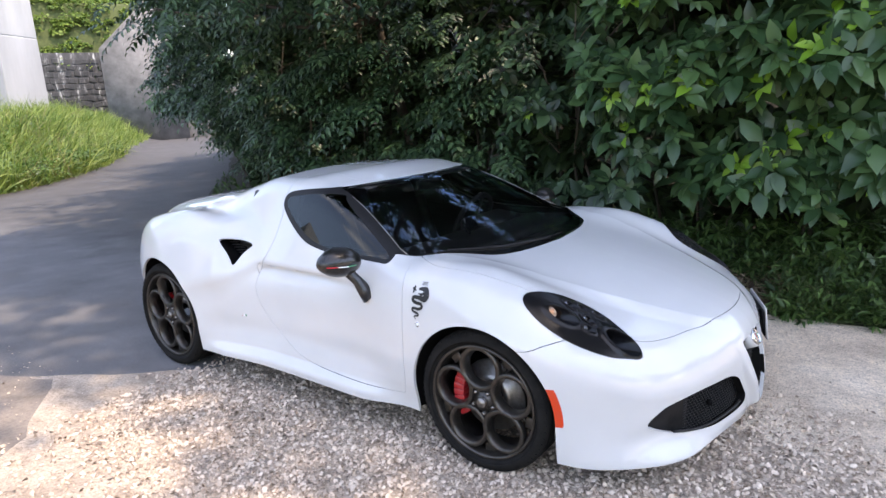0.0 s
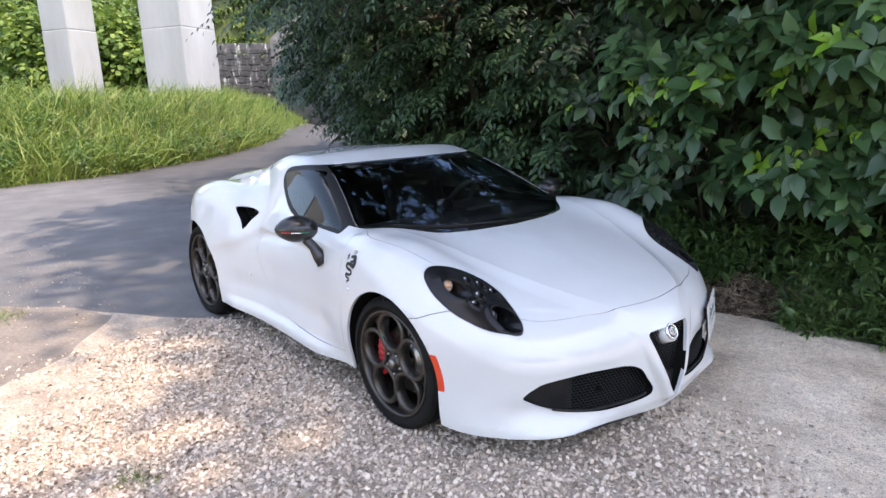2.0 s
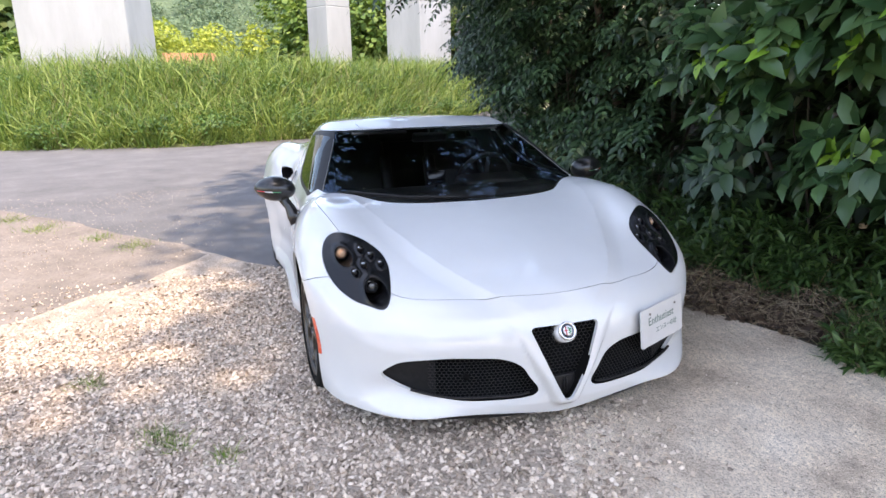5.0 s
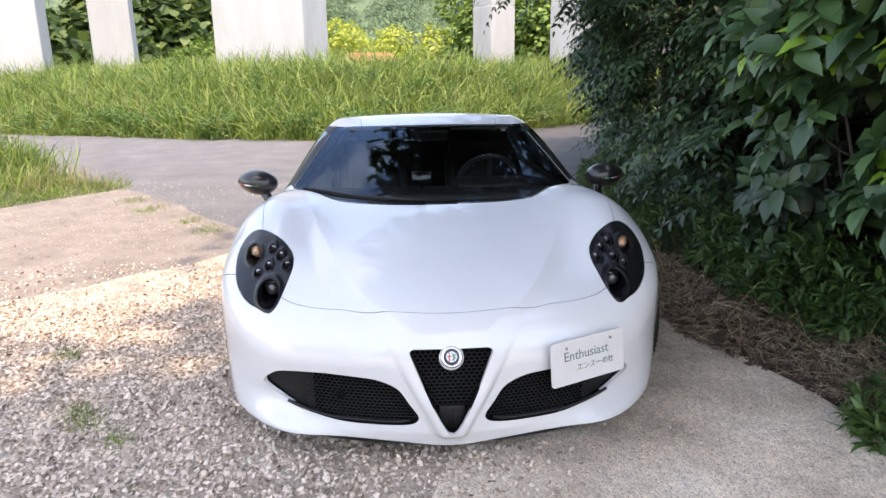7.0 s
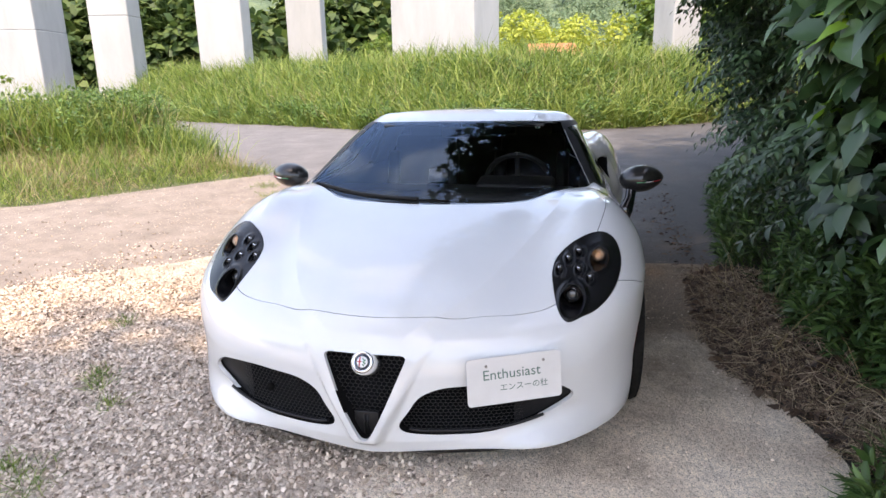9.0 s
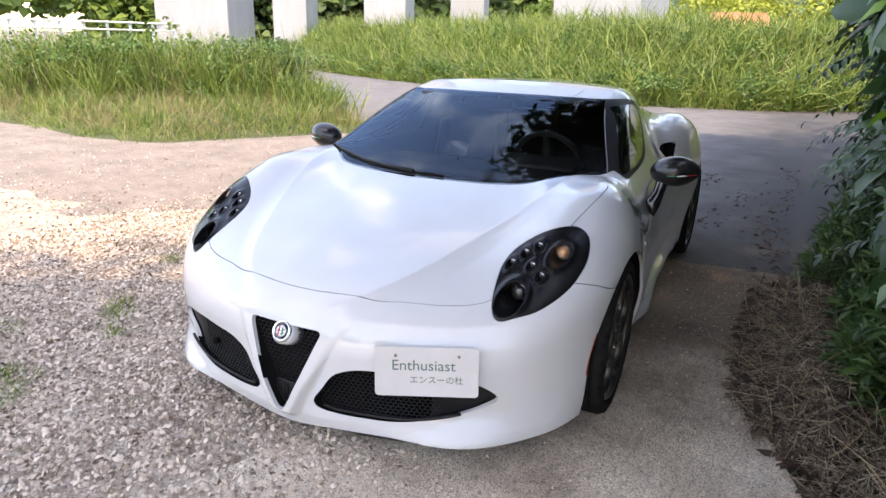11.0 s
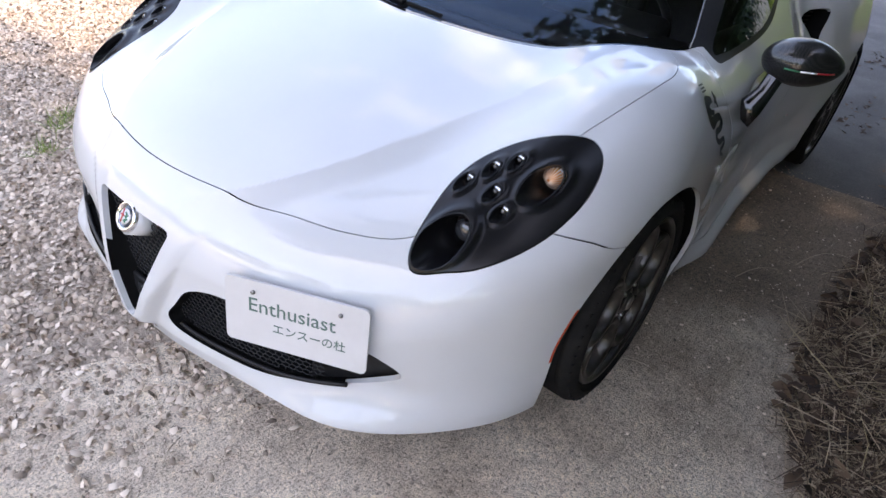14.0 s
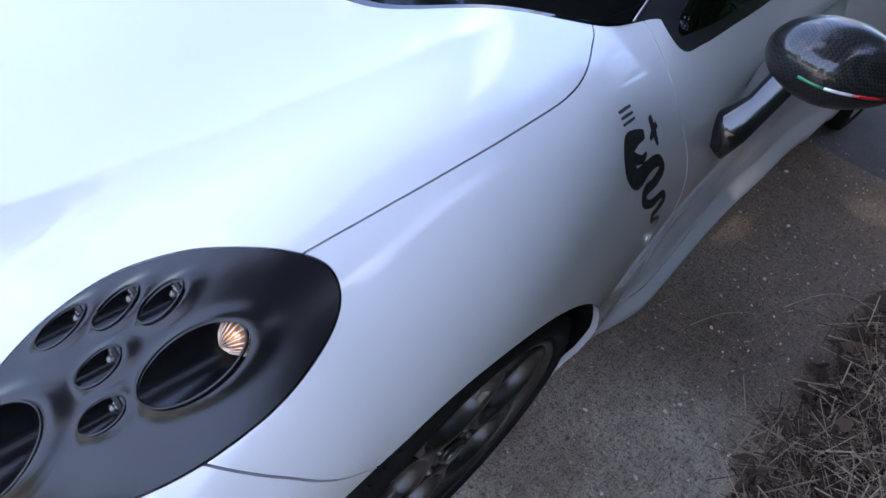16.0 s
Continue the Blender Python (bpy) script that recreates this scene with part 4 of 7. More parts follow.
for side in (1, -1):
    turn = swelled if side > 0 else flipped

    def mirrored(b):
        if side < 0:
            bmesh.ops.scale(b, vec=(1, -1, 1), verts=b.verts)
            bmesh.ops.reverse_faces(b, faces=b.faces)
        return b

    part("pillar_trim", turn(thick(pillar, 0.008)), SATIN, car, "black pillar and window surround")
    dr = part("door", turn(thick((left if side > 0 else right)[0], 0.012)), PAINT, car)
    part("side_window", turn(side_glass + (normals_of(side_glass[0]),)), SIDEGLASS, dr, "tinted side window").visible_shadow = False
    part("filler_cap", turn(thick(cap, 0.005)), PAINT, car)
    part("wheel_arch_liner", turn(recess(front_arch, (0, -0.3, 0), 0.2)), VOID, car)
    part("wheel_arch_liner", turn(recess(rear_arch, (0, -0.34, 0), 0.22)), VOID, car)
    strip, edge = cut(marker, arch(marker[0][:, 0], marker[0][:, 2], 0.0, 0.305, 0.3515 if side > 0 else 0.3755))
    part("side_marker", turn(strip + (normals_of(strip[0]),)), ORANGE, car, "orange side reflector")
    part("arch_edge", turn(edge + (normals_of(edge[0]),)), PAINT, car)
    part("side_marker", turn(rear_marker + (normals_of(rear_marker[0]),)), ORANGE, car, "orange side reflector")
    part("side_scoop", turn(recess(scoop, (-0.06, -0.1, 0))), VOID, car, "black engine air scoop")
    b = bmesh.new()
    for k in range(9):
        z0 = 0.72 + 0.014 * k
        tube(b, [(-1.66 - 0.02 * k, 0.775, z0), (-1.6 - 0.02 * k, 0.75, z0)], 0.003, 5)
    part("scoop_slats", mirrored(b), BLACK, car)
    shell = lamp
    cups = []
    for (cy, cz, r) in (LOW_BEAM, TURN_LAMP) + tuple((y, z, 0.0155) for y, z in LEDS):
        inside, shell = cut(shell, np.hypot(shell[0][:, 1] - cy, shell[0][:, 2] - cz) - r)
        cups.append((inside, cy, cz, r))
    hl = part("headlight", turn(thick(shell, 0.012)[:2]), HOUSING, car, "satin dark grey headlight housing with open bowls")
    for k, (piece, cy, cz, r) in enumerate(cups):
        deep = float(piece[0][:, 0].min())
        back = deep - (0.04, 0.012, -0.004)[min(k, 2)]
        q = piece[0].copy()
        n0 = len(q)
        walls = [(i, j, j + n0, i + n0) for i, j in rim_edges(piece[1], q)]
        sunk = q.copy()
        sunk[:, 0] = back - (0.01 if k == 0 else 0.0)
        sunk[:, 1] = cy + (q[:, 1] - cy) * 0.88
        sunk[:, 2] = cz + (q[:, 2] - cz) * 0.88
        bowl = part("bowl", turn((np.concatenate([q, sunk]), walls)), HOUSING, hl)
        part("bowl_floor", turn((sunk, piece[1])), VOID, bowl, smooth=False)
        after = dict(rim_edges(piece[1], q))
        ring_, i = [], next(iter(after))
        while i in after:
            ring_.append(i)
            i = after.pop(i)
        b = bmesh.new()
        lip = [Vector(q[i]) for i in ring_]
        lip = lip[::max(1, len(lip) // 40)]
        tube(b, lip + lip[:1], 0.0022 if k < 2 else 0.0016, 6, caps=False)
        part("rim", mirrored(b), HOUSING, bowl)
        b = bmesh.new()
        lens_r = r * (0.8, 0.9, 0.78)[min(k, 2)]
        ball(b, (lens_r * 0.5, lens_r, lens_r), pose(back + 0.004, cy, cz), 20, 12)
        part("lens", mirrored(b), CLEAR, hl)
        b = bmesh.new()
        disc(b, lens_r * 0.96, 0.003, pose(back + 0.003, cy, cz, 0, 90), 24)
        if k == 1:
            for j in range(9):
                tube(b, [(back + 0.006, cy - lens_r * 0.8, cz + lens_r * (j - 4) / 5.2), (back + 0.006, cy + lens_r * 0.8, cz + lens_r * (j - 4) / 5.2)], 0.0016, 5)
        part("reflector", mirrored(b), CHROME if k > 0 else STEEL, hl)
        if k == 0:
            b = bmesh.new()
            ball(b, (0.018, 0.026, 0.026), pose(back + 0.022, cy, cz - 0.004), 20, 12)
            part("projector", mirrored(b), pane_ball, hl)
        else:
            b = bmesh.new()
            if k == 1:
                # amber bulb behind a fluted glass
                ball(b, (lens_r * 0.72, lens_r * 0.72, lens_r * 0.72), pose(back + 0.008, cy, cz), 18, 10)
                part("bulb", mirrored(b), AMBER, hl, "amber bulb")
                b = bmesh.new()
                for j in range(22):
                    w = 2 * math.pi * j / 22
                    tube(b, [(back + 0.036 - 0.03 * q * q, cy + lens_r * q * math.cos(w), cz + lens_r * q * math.sin(w)) for q in (0.12, 0.45, 0.75, 1.0)], [0.0006, 0.0009, 0.0012, 0.0015], 5)
                part("fluted_glass", mirrored(b), FLUTED, hl, "fluted clear glass")["kind"] = "stuff"
            else:
                ball(b, (lens_r * 0.6, lens_r * 0.55, lens_r * 0.55), pose(back + 0.006, cy, cz), 14, 8)
                part("bulb", mirrored(b), pane_ball, hl)
            b = lathe([(lens_r, back + 0.002), (lens_r * 1.12, back + 0.006), (lens_r * 1.12, back + 0.001)], 20, pose(0, cy, cz) @ Matrix(((0, 0, 1, 0), (1, 0, 0, 0), (0, 1, 0, 0), (0, 0, 0, 1))))
            part("ring", mirrored(b), BLACK, hl)
    if side > 0:
        part("grille_recess", joined(recess(mouth, (-0.09, 0, 0)), flipped(recess(mouth, (-0.09, 0, 0)))), VOID, car)


# ---- wheels, grilles and fittings of the car ----
def on_body(x, z, y_from=1.3):
    """The distance of the flank from the middle plane at that place."""
    a = np.linspace(y_from, 0.3, 1200)
    v = body_field(a * 0 + x, a, a * 0 + z)
    return float(a[np.argmax(v < 0)])


def on_top(x, y):
    z = np.linspace(1.4, 0.3, 1500)
    return float(z[np.argmax(body_field(z * 0 + x, z * 0 + y, z) < 0)])


def body_frame(p):
    """A pose on the skin whose z axis points out of it and whose y axis points up."""
    n = Vector(normals_of(np.array([p]))[0])
    side = Vector((0, 0, 1)).cross(n).normalized()
    return Matrix.Translation(p) @ Matrix((side, n.cross(side), n)).transposed().to_4x4()


def make_wheel(name, m, r, half, rim_r):
    """A wheel whose outer face looks along its z axis."""
    w = new(name)
    w.parent, w.matrix_basis, w.empty_display_size = car, m, 0.1
    bpy.context.view_layer.update()
    out = [(rim_r - 0.004, half - 0.02), (rim_r + 0.004, half - 0.006), (rim_r + 0.02, half + 0.001), (r - 0.045, half + 0.003), (r - 0.042, half + 0.0045), (r - 0.03, half + 0.002), (r - 0.012, half - 0.008), (r - 0.003, half - 0.02)]
    tread = []
    for c in (0.055, 0.02, -0.02, -0.055):
        tread += [(r, c + 0.004), (r - 0.007, c + 0.003), (r - 0.007, c - 0.003), (r, c - 0.004)]
    prof = out + [(r, half - 0.028)] + tread + [(a, -h) for a, h in reversed(out)]
    part("tyre", lathe(prof, 72, m), RUBBER, w)
    b = bmesh.new()
    for k in range(64):
        a = 2 * math.pi * k / 64
        for h, t in ((half - 0.014, 0.25), (-half + 0.014, -0.25)):
            block(b, (0.006, 0.009, 0.02), m @ pose(0, 0, 0, 0, 0, math.degrees(a)) @ pose(r - 0.015, 0, h, 0, math.degrees(t), 18), 0.0)
    part("tread_edge", b, RUBBER, w, smooth=False)["kind"] = "stuff"
    k = rim_r
    part("rim", lathe([(k - 0.004, -half + 0.01), (k - 0.02, -half + 0.02), (k - 0.024, half - 0.05), (k - 0.02, half - 0.03), (k - 0.014, half - 0.014), (k - 0.012, half - 0.006), (k - 0.004, half - 0.003), (k + 0.001, half - 0.008), (k - 0.002, half - 0.02)], 72, m), RIM, w, "dark gunmetal alloy rim")
    ring_at, ring_r = 0.585 * k, 0.385 * k
    for j in range(5):
        a = 2 * math.pi * (j + 0.3) / 5
        c = m @ pose(ring_at * math.cos(a), ring_at * math.sin(a), 0)
        h = half - 0.012
        b = lathe([(ring_r, h - 0.03), (ring_r + 0.002, h - 0.006), (ring_r - 0.003, h), (ring_r - 0.014, h - 0.001), (ring_r - 0.019, h - 0.006), (ring_r - 0.027, h - 0.045), (ring_r - 0.024, h - 0.05), (ring_r, h - 0.03)], 36, c)
        part("spoke_ring", b, RIM, w)
    for j in range(5):
        a = 2 * math.pi * (j + 0.8) / 5
        b = bmesh.new()
        block(b, (0.5 * k, 0.026, 0.022), m @ pose(0, 0, 0, 0, 0, math.degrees(a)) @ pose(0.27 * k, 0, half - 0.036), 0.006)
        block(b, (0.5 * k, 0.012, 0.012), m @ pose(0, 0, 0, 0, 0, math.degrees(a)) @ pose(0.68 * k, 0, half - 0.046), 0.004)
        block(b, (0.17 * k, 0.05, 0.016), m @ pose(0, 0, 0, 0, 0, math.degrees(a)) @ pose(0.86 * k, 0, half - 0.045), 0.005)
        part("spoke", b, RIM, w)
    b = bmesh.new()
    disc(b, 0.045, 0.03, m @ pose(0, 0, half - 0.032), 30, 0.006)
    part("hub", b, RIM, w)
    for j in range(5):
        a = 2 * math.pi * (j + 0.8) / 5
        b = bmesh.new()
        disc(b, 0.0075, 0.014, m @ pose(0.05 * math.cos(a), 0.05 * math.sin(a), half - 0.018), 6, 0.002)
        part("wheel_bolt", b, STEEL, w)
    b = bmesh.new()
    disc(b, 0.027, 0.014, m @ pose(0, 0, half - 0.012), 28, 0.004)
    cap_ = part("hub_cap", b, RIM, w)
    b = bmesh.new()
    disc(b, 0.021, 0.004, m @ pose(0, 0, half - 0.0045), 24, 0.001)
    part("emblem", b, STEEL, cap_)
    part("brake_disc", lathe([(0.05, 0.0), (0.09, 0.01), (0.09, 0.004), (0.155, 0.004), (0.155, -0.02), (0.05, -0.02)], 48, m), STEEL, w)
    b = bmesh.new()
    for i in range(7):
        a = math.radians(148 + 11 * i)
        block(b, (0.055, 0.03, 0.07), m @ pose(0.145 * math.cos(a), 0.145 * math.sin(a), 0.012, 0, 0, math.degrees(a)), 0.006)
    part("brake_caliper", b, RED, w, "red brake caliper")
    return w


for side in (1, -1):
    spin = Matrix(((-1, 0, 0, 0), (0, 0, 1, 0), (0, 1, 0, 0), (0, 0, 0, 1))) if side > 0 else Matrix(((1, 0, 0, 0), (0, 0, -1, 0), (0, 1, 0, 0), (0, 0, 0, 1)))
    steer = pose(0, 0, 0, 0, 0, 1)
    make_wheel("wheel", pose(0, 0.856 if side > 0 else -0.808, 0.307) @ steer @ spin, 0.311, 0.098, 0.25)
    make_wheel("wheel", pose(-2.355, 0.83 if side > 0 else -0.795, 0.327) @ spin, 0.331, 0.115, 0.266)
part("underbody", block(block(block(bmesh.new(), (0.6, 1.0, 0.1), pose(0.28, 0, 0.19), 0.02), (1.75, 1.6, 0.14), pose(-1.2, 0, 0.22), 0.02), (0.8, 1.1, 0.2), pose(-2.4, 0, 0.3), 0.02), VOID, car)


b = bmesh.new()
rows_ = []
for y in np.linspace(-0.68, 0.68, 41):
    x = float(NOSE_PLAN(np.array([abs(y)]))[0])
    rows_.append([b.verts.new((x - q, y, z)) for q, z in ((0.05, 0.14), (0.034, 0.105), (0.045, 0.09), (0.22, 0.087))])
for u, v in zip(rows_, rows_[1:]):
    for k in range(3):
        b.faces.new((u[k], u[k + 1], v[k + 1], v[k]))
bmesh.ops.recalc_face_normals(b, faces=b.faces)
part("undertray", b, BLACK, car, "black plastic undertray below the bumper")


def hex_mesh(outline, cell, place, keep):
    """A hexagonal wire mesh within an outline of (y, z), laid on place(y, z)."""
    (y0, z0), (y1, z1) = outline.min(0), outline.max(0)
    b = bmesh.new()
    edges = set()
    dz = cell * 0.72
    rows, cols = int((z1 - z0) / dz) + 2, int((y1 - y0) / cell) + 2
    for i in range(rows):
        for j in range(cols):
            cy, cz = y0 + (j + 0.5 * (i % 2)) * cell, z0 + i * dz
            ring = [(round(cy + cell * u, 5), round(cz + dz * v, 5)) for u, v in ((0.5, 0.3333), (0.0, 0.6667), (-0.5, 0.3333), (-0.5, -0.3333), (0.0, -0.6667), (0.5, -0.3333))]
            for p, q in zip(ring, ring[1:] + ring[:1]):
                edges.add((min(p, q), max(p, q)))
    for p, q in sorted(edges):
        m = np.array([(p[0] + q[0]) / 2]), np.array([(p[1] + q[1]) / 2])
        if outline_distance(*m, outline)[0] < -0.001 and keep(float(m[0][0]), float(m[1][0])):
            tube(b, [place(*p), place(*q)], cell * 0.085, 4, caps=False)
    return b


nose_x = lambda y, z, back: float(NOSE_PLAN(np.array([abs(y)]))[0]) - back
part("shield_grille", hex_mesh(SHIELD, 0.019, lambda y, z: (0.842 - 0.05 * max(z - 0.35, 0) - 0.022, y, z), lambda y, z: z > 0.255), BLACK, car, "black hexagonal mesh grille", smooth=False)
part("shield_recess", whole(recess(shield, (-0.07, 0, 0))), VOID, car)
b = bmesh.new()
block(b, (0.012, 0.09, 0.1), pose(0.835, 0, 0.21), 0.004)
for y in (-0.006, 0.006):
    tube(b, [(0.846, y, 0.18), (0.846, y, 0.25)], 0.003, 6)
part("grille_blank", b, BLACK, car)
for side in (1, -1):
    part("intake_grille", hex_mesh(INTAKE * np.array([side, 1]), 0.017, lambda y, z: (nose_x(y, z, 0.035), y, z), lambda y, z: 0.1 < abs(y) < 0.53), BLACK, car, "black mesh over the front air intake", smooth=False)
    blank = cut(mouth, 0.5 - mouth[0][:, 1])[0]
    blank = (blank[0] + np.array([-0.028, 0, 0]), blank[1])
    part("intake_blank", blank if side > 0 else flipped(blank), BLACK, car)
    b = bmesh.new()
    lip = [(nose_x(a, 0.2, 0.012), side * a, float(curve((0.12, 0.212), (0.2, 0.196), (0.4, 0.197), (0.6, 0.232), (0.68, 0.27))(np.array([a]))[0])) for a in np.linspace(0.15, 0.6, 24)]
    tube(b, lip, 0.006, 8)
    part("intake_lip", b, BLACK, car)
b = bmesh.new()
disc(b, 0.013, 0.02, pose(nose_x(0.395, 0.28, 0.02), -0.395, 0.285, 0, 90), 20, 0.002)
part("tow_eye_cover", b, VOID, car)

# badge: a chrome ring round plain enamel fields
at = Matrix.Translation((0.85, 0, 0.45)) @ Matrix(((0, 0, 1), (1, 0, 0), (0, 1, 0))).to_4x4() @ pose(0, 0, 0, -28)
b = bmesh.new()
disc(b, 0.043, 0.07, at @ pose(0, 0, -0.034), 32, 0.006)
block(b, (0.07, 0.05, 0.05), at @ pose(0, 0.03, -0.045), 0.012)
part("badge_mount", b, PAINT, car)
badge = part("badge", lathe([(0.028, 0.004), (0.031, 0.007), (0.035, 0.006), (0.038, 0.002), (0.038, -0.006)], 40, at), CHROME, car, "round chrome badge with plain enamel fields")
b = bmesh.new()
disc(b, 0.0305, 0.008, at, 32)
part("enamel", b, material("dark_enamel", (0.02, 0.03, 0.045), 0.2, coat=0.6), badge)
b = bmesh.new()
disc(b, 0.019, 0.003, at @ pose(0, 0, 0.0045), 28)
part("enamel", b, WHITEV, badge)
b = bmesh.new()
block(b, (0.0035, 0.034, 0.002), at @ pose(-0.0085, 0, 0.0068)), block(b, (0.015, 0.0035, 0.002), at @ pose(-0.0095, 0.001, 0.0068))
part("enamel", b, REDV, badge)
b = bmesh.new()
for k, (x, y) in enumerate(((0.004, 0.009), (0.010, 0.005), (0.005, 0.0), (0.010, -0.005), (0.005, -0.010))):
    block(b, (0.008, 0.004, 0.002), at @ pose(x, y, 0.0068, 0, 0, 35 if k % 2 else -35))
part("enamel", b, GREENV, badge)


def lettering(text, size, m, mat, parent, depth=0.0004):
    c = bpy.data.curves.new("lettering", "FONT")
    c.body, c.size, c.extrude, c.align_x, c.align_y = text, size, depth, "LEFT", "BOTTOM_BASELINE"
    c.resolution_u = 3
    tmp = bpy.data.objects.new("lettering", c)
    scene.collection.objects.link(tmp)
    bpy.context.view_layer.update()
    me = bpy.data.meshes.new_from_object(tmp.evaluated_get(bpy.context.evaluated_depsgraph_get()))
    bpy.data.objects.remove(tmp)
    b = bmesh.new()
    b.from_mesh(me)
    bpy.data.meshes.remove(me)
    bmesh.ops.transform(b, matrix=m, verts=b.verts)
    return part("lettering", b, mat, parent, smooth=False)


# plate, fixed askew on the left of the nose
u_ax = Vector((-0.138, 0.31, 0.008)).normalized()
v_ax = (Vector((-0.012, -0.009, 0.162)) - u_ax * Vector((-0.012, -0.009, 0.162)).dot(u_ax)).normalized()
plate_at = Matrix.Translation((0.762, 0.505, 0.392)) @ Matrix((u_ax, v_ax, u_ax.cross(v_ax))).transposed().to_4x4()
b = bmesh.new()
outline = [(x * 0.152 + 0.013 * math.cos(a), y * 0.0695 + 0.013 * math.sin(a)) for x, y, a0 in ((1, 1, 0), (-1, 1, 90), (-1, -1, 180), (1, -1, 270)) for a in [math.radians(a0 + 15 * k) for k in range(7)]]
top_ring = [b.verts.new((x, y, 0.003)) for x, y in outline]
low_ring = [b.verts.new((x, y, -0.003)) for x, y in outline]
b.faces.new(top_ring), b.faces.new(low_ring[::-1])
for i in range(len(outline)):
    b.faces.new((low_ring[i], low_ring[(i + 1) % len(outline)], top_ring[(i + 1) % len(outline)], top_ring[i]))
bmesh.ops.transform(b, matrix=plate_at, verts=b.verts)
plate = part("front_plate", b, PLATE, car, "white display plate with grey-green lettering", smooth=False)
b = bmesh.new()
block(b, (0.3, 0.13, 0.008), plate_at @ pose(0, 0, -0.008), 0.003)
block(b, (0.03, 0.05, 0.03), plate_at @ pose(-0.09, 0.03, -0.026)), block(b, (0.03, 0.05, 0.03), plate_at @ pose(0.06, 0.03, -0.026))
part("plate_bracket", b, BLACK, plate)
lettering("Enthusiast", 0.05, plate_at @ pose(-0.112, 0.006, 0.0036), GREENINK, plate)
lettering("\u30a8\u30f3\u30b9\u30fc\u306e\u675c", 0.0285, plate_at @ pose(-0.054, -0.036, 0.0036), GREENINK, plate)
for x in (-0.098, 0.102):
    b = bmesh.new()
    disc(b, 0.005, 0.006, plate_at @ pose(x, 0.055, 0.005), 10, 0.001)
    part("plate_screw", b, STEEL, plate)

for side in (1, -1):
    # door mirror: carbon shell on a curved stalk
    c = Vector((-0.72, 0.99, 0.852)) if side > 0 else Vector((-0.7, -0.965, 0.852))
    b = bmesh.new()
    bmesh.ops.create_uvsphere(b, u_segments=32, v_segments=20, radius=1.0)
    for v in b.verts:
        x, y, z = v.co
        y *= side
        if x < -0.35:
            x = -0.35 - (x + 0.35) * 0.05
        taper = 1 - 0.22 * max(y, 0) ** 2
        v.co = (x * 0.085 * (1 - 0.25 * max(y, 0)), side * y * 0.112, z * 0.069 * taper + 0.006 * y)
    bmesh.ops.transform(b, matrix=Matrix.Translation(c) @ pose(0, 0, 0, 0, 0, side * 10), verts=b.verts)
    mir = part("door_mirror", b, CARBON, car, "carbon fibre door mirror on a stalk")
    b = bmesh.new()
    foot = Vector((-0.625, side * (on_body(-0.625, 0.675) - 0.012 + (float(fuller(-0.625, 0.675)) if side > 0 else 0)), 0.675))
    path = [foot, foot + Vector((-0.012, side * 0.022, 0.035)), foot + Vector((-0.035, side * 0.038, 0.08)), Vector((-0.69, side * 0.945, 0.82)), Vector((-0.7, side * 0.955, 0.84))]
    tube(b, path, [0.046, 0.036, 0.026, 0.026, 0.03], 14, 0.6, (1, 0, 0))
    part("stalk", b, CARBON if side < 0 else TRIM, mir)
    b = bmesh.new()
    ball(b, (0.004, 0.09, 0.052), Matrix.Translation(c) @ pose(-0.031, side * 0.004, 0.0, 0, 0, side * 10))
    part("mirror_glass", b, CHROME, mir)
    for k, mat in enumerate((GREENV, WHITEV, REDV)):
        b = bmesh.new()
        pts = []
        for i in range(4):
            t = (k + i / 3) / 3
            yy = -0.35 + 1.15 * t
            zz = -0.12
            rad = math.sqrt(max(1 - yy * yy - zz * zz, 0.02))
            pts.append(Matrix.Translation(c) @ pose(0, 0, 0, 0, 0, side * 10) @ Vector((rad * 0.0855 * (1 - 0.25 * max(yy, 0)), side * yy * 0.112, zz * 0.069 * (1 - 0.22 * max(yy, 0) ** 2) + 0.006 * yy)))
        tube(b, pts, 0.0026, 6, 1.0)
        part("colour_stripe", b, mat, mir)

    # winding emblem on the wing, with fine bars above it
    x0, z0 = (-0.365, 0.782) if side > 0 else (-0.288, 0.767)
    kx, kz, lean = (1.15, 1.3, 0.25) if side > 0 else (1.0, 1.0, 0.0)

    def stuck(dx, dz):
        x, z = x0 + kx * dx + lean * min(kz * dz + 0.03, 0.0), z0 + kz * dz
        return (x, side * (on_body(x, z) + 0.0022 + (fuller(x, z) if side > 0 else 0)), z)

    def ribbon(b, pts, radii):
        """A flat band that follows the skin, through (ahead, up) places with smooth bends."""
        p = np.array([pts[0]] + list(pts) + [pts[-1]], float)
        mid_, wide_ = [], []
        for i in range(1, len(p) - 2):
            for t in np.linspace(0, 1, 7)[:6 if i < len(p) - 3 else 7]:
                q0, q1, q2, q3 = p[i - 1:i + 3]
                mid_.append(0.5 * (2 * q1 + (q2 - q0) * t + (2 * q0 - 5 * q1 + 4 * q2 - q3) * t * t + (3 * q1 - q0 - 3 * q2 + q3) * t ** 3))
                wide_.append(radii[i - 1] + (radii[i] - radii[i - 1]) * t)
        mid_ = np.array(mid_)
        way = np.gradient(mid_, axis=0)
        way /= np.maximum(np.linalg.norm(way, axis=1), 1e-9)[:, None]
        rows_ = [[b.verts.new(stuck(*(m + np.array([-w[1], w[0]]) * r * k))) for k in (-1, 0, 1)] for m, w, r in zip(mid_, way, wide_)]
        for u, v in zip(rows_, rows_[1:]):
            for k in (0, 1):
                b.faces.new((u[k], u[k + 1], v[k + 1], v[k]))

    b = bmesh.new()
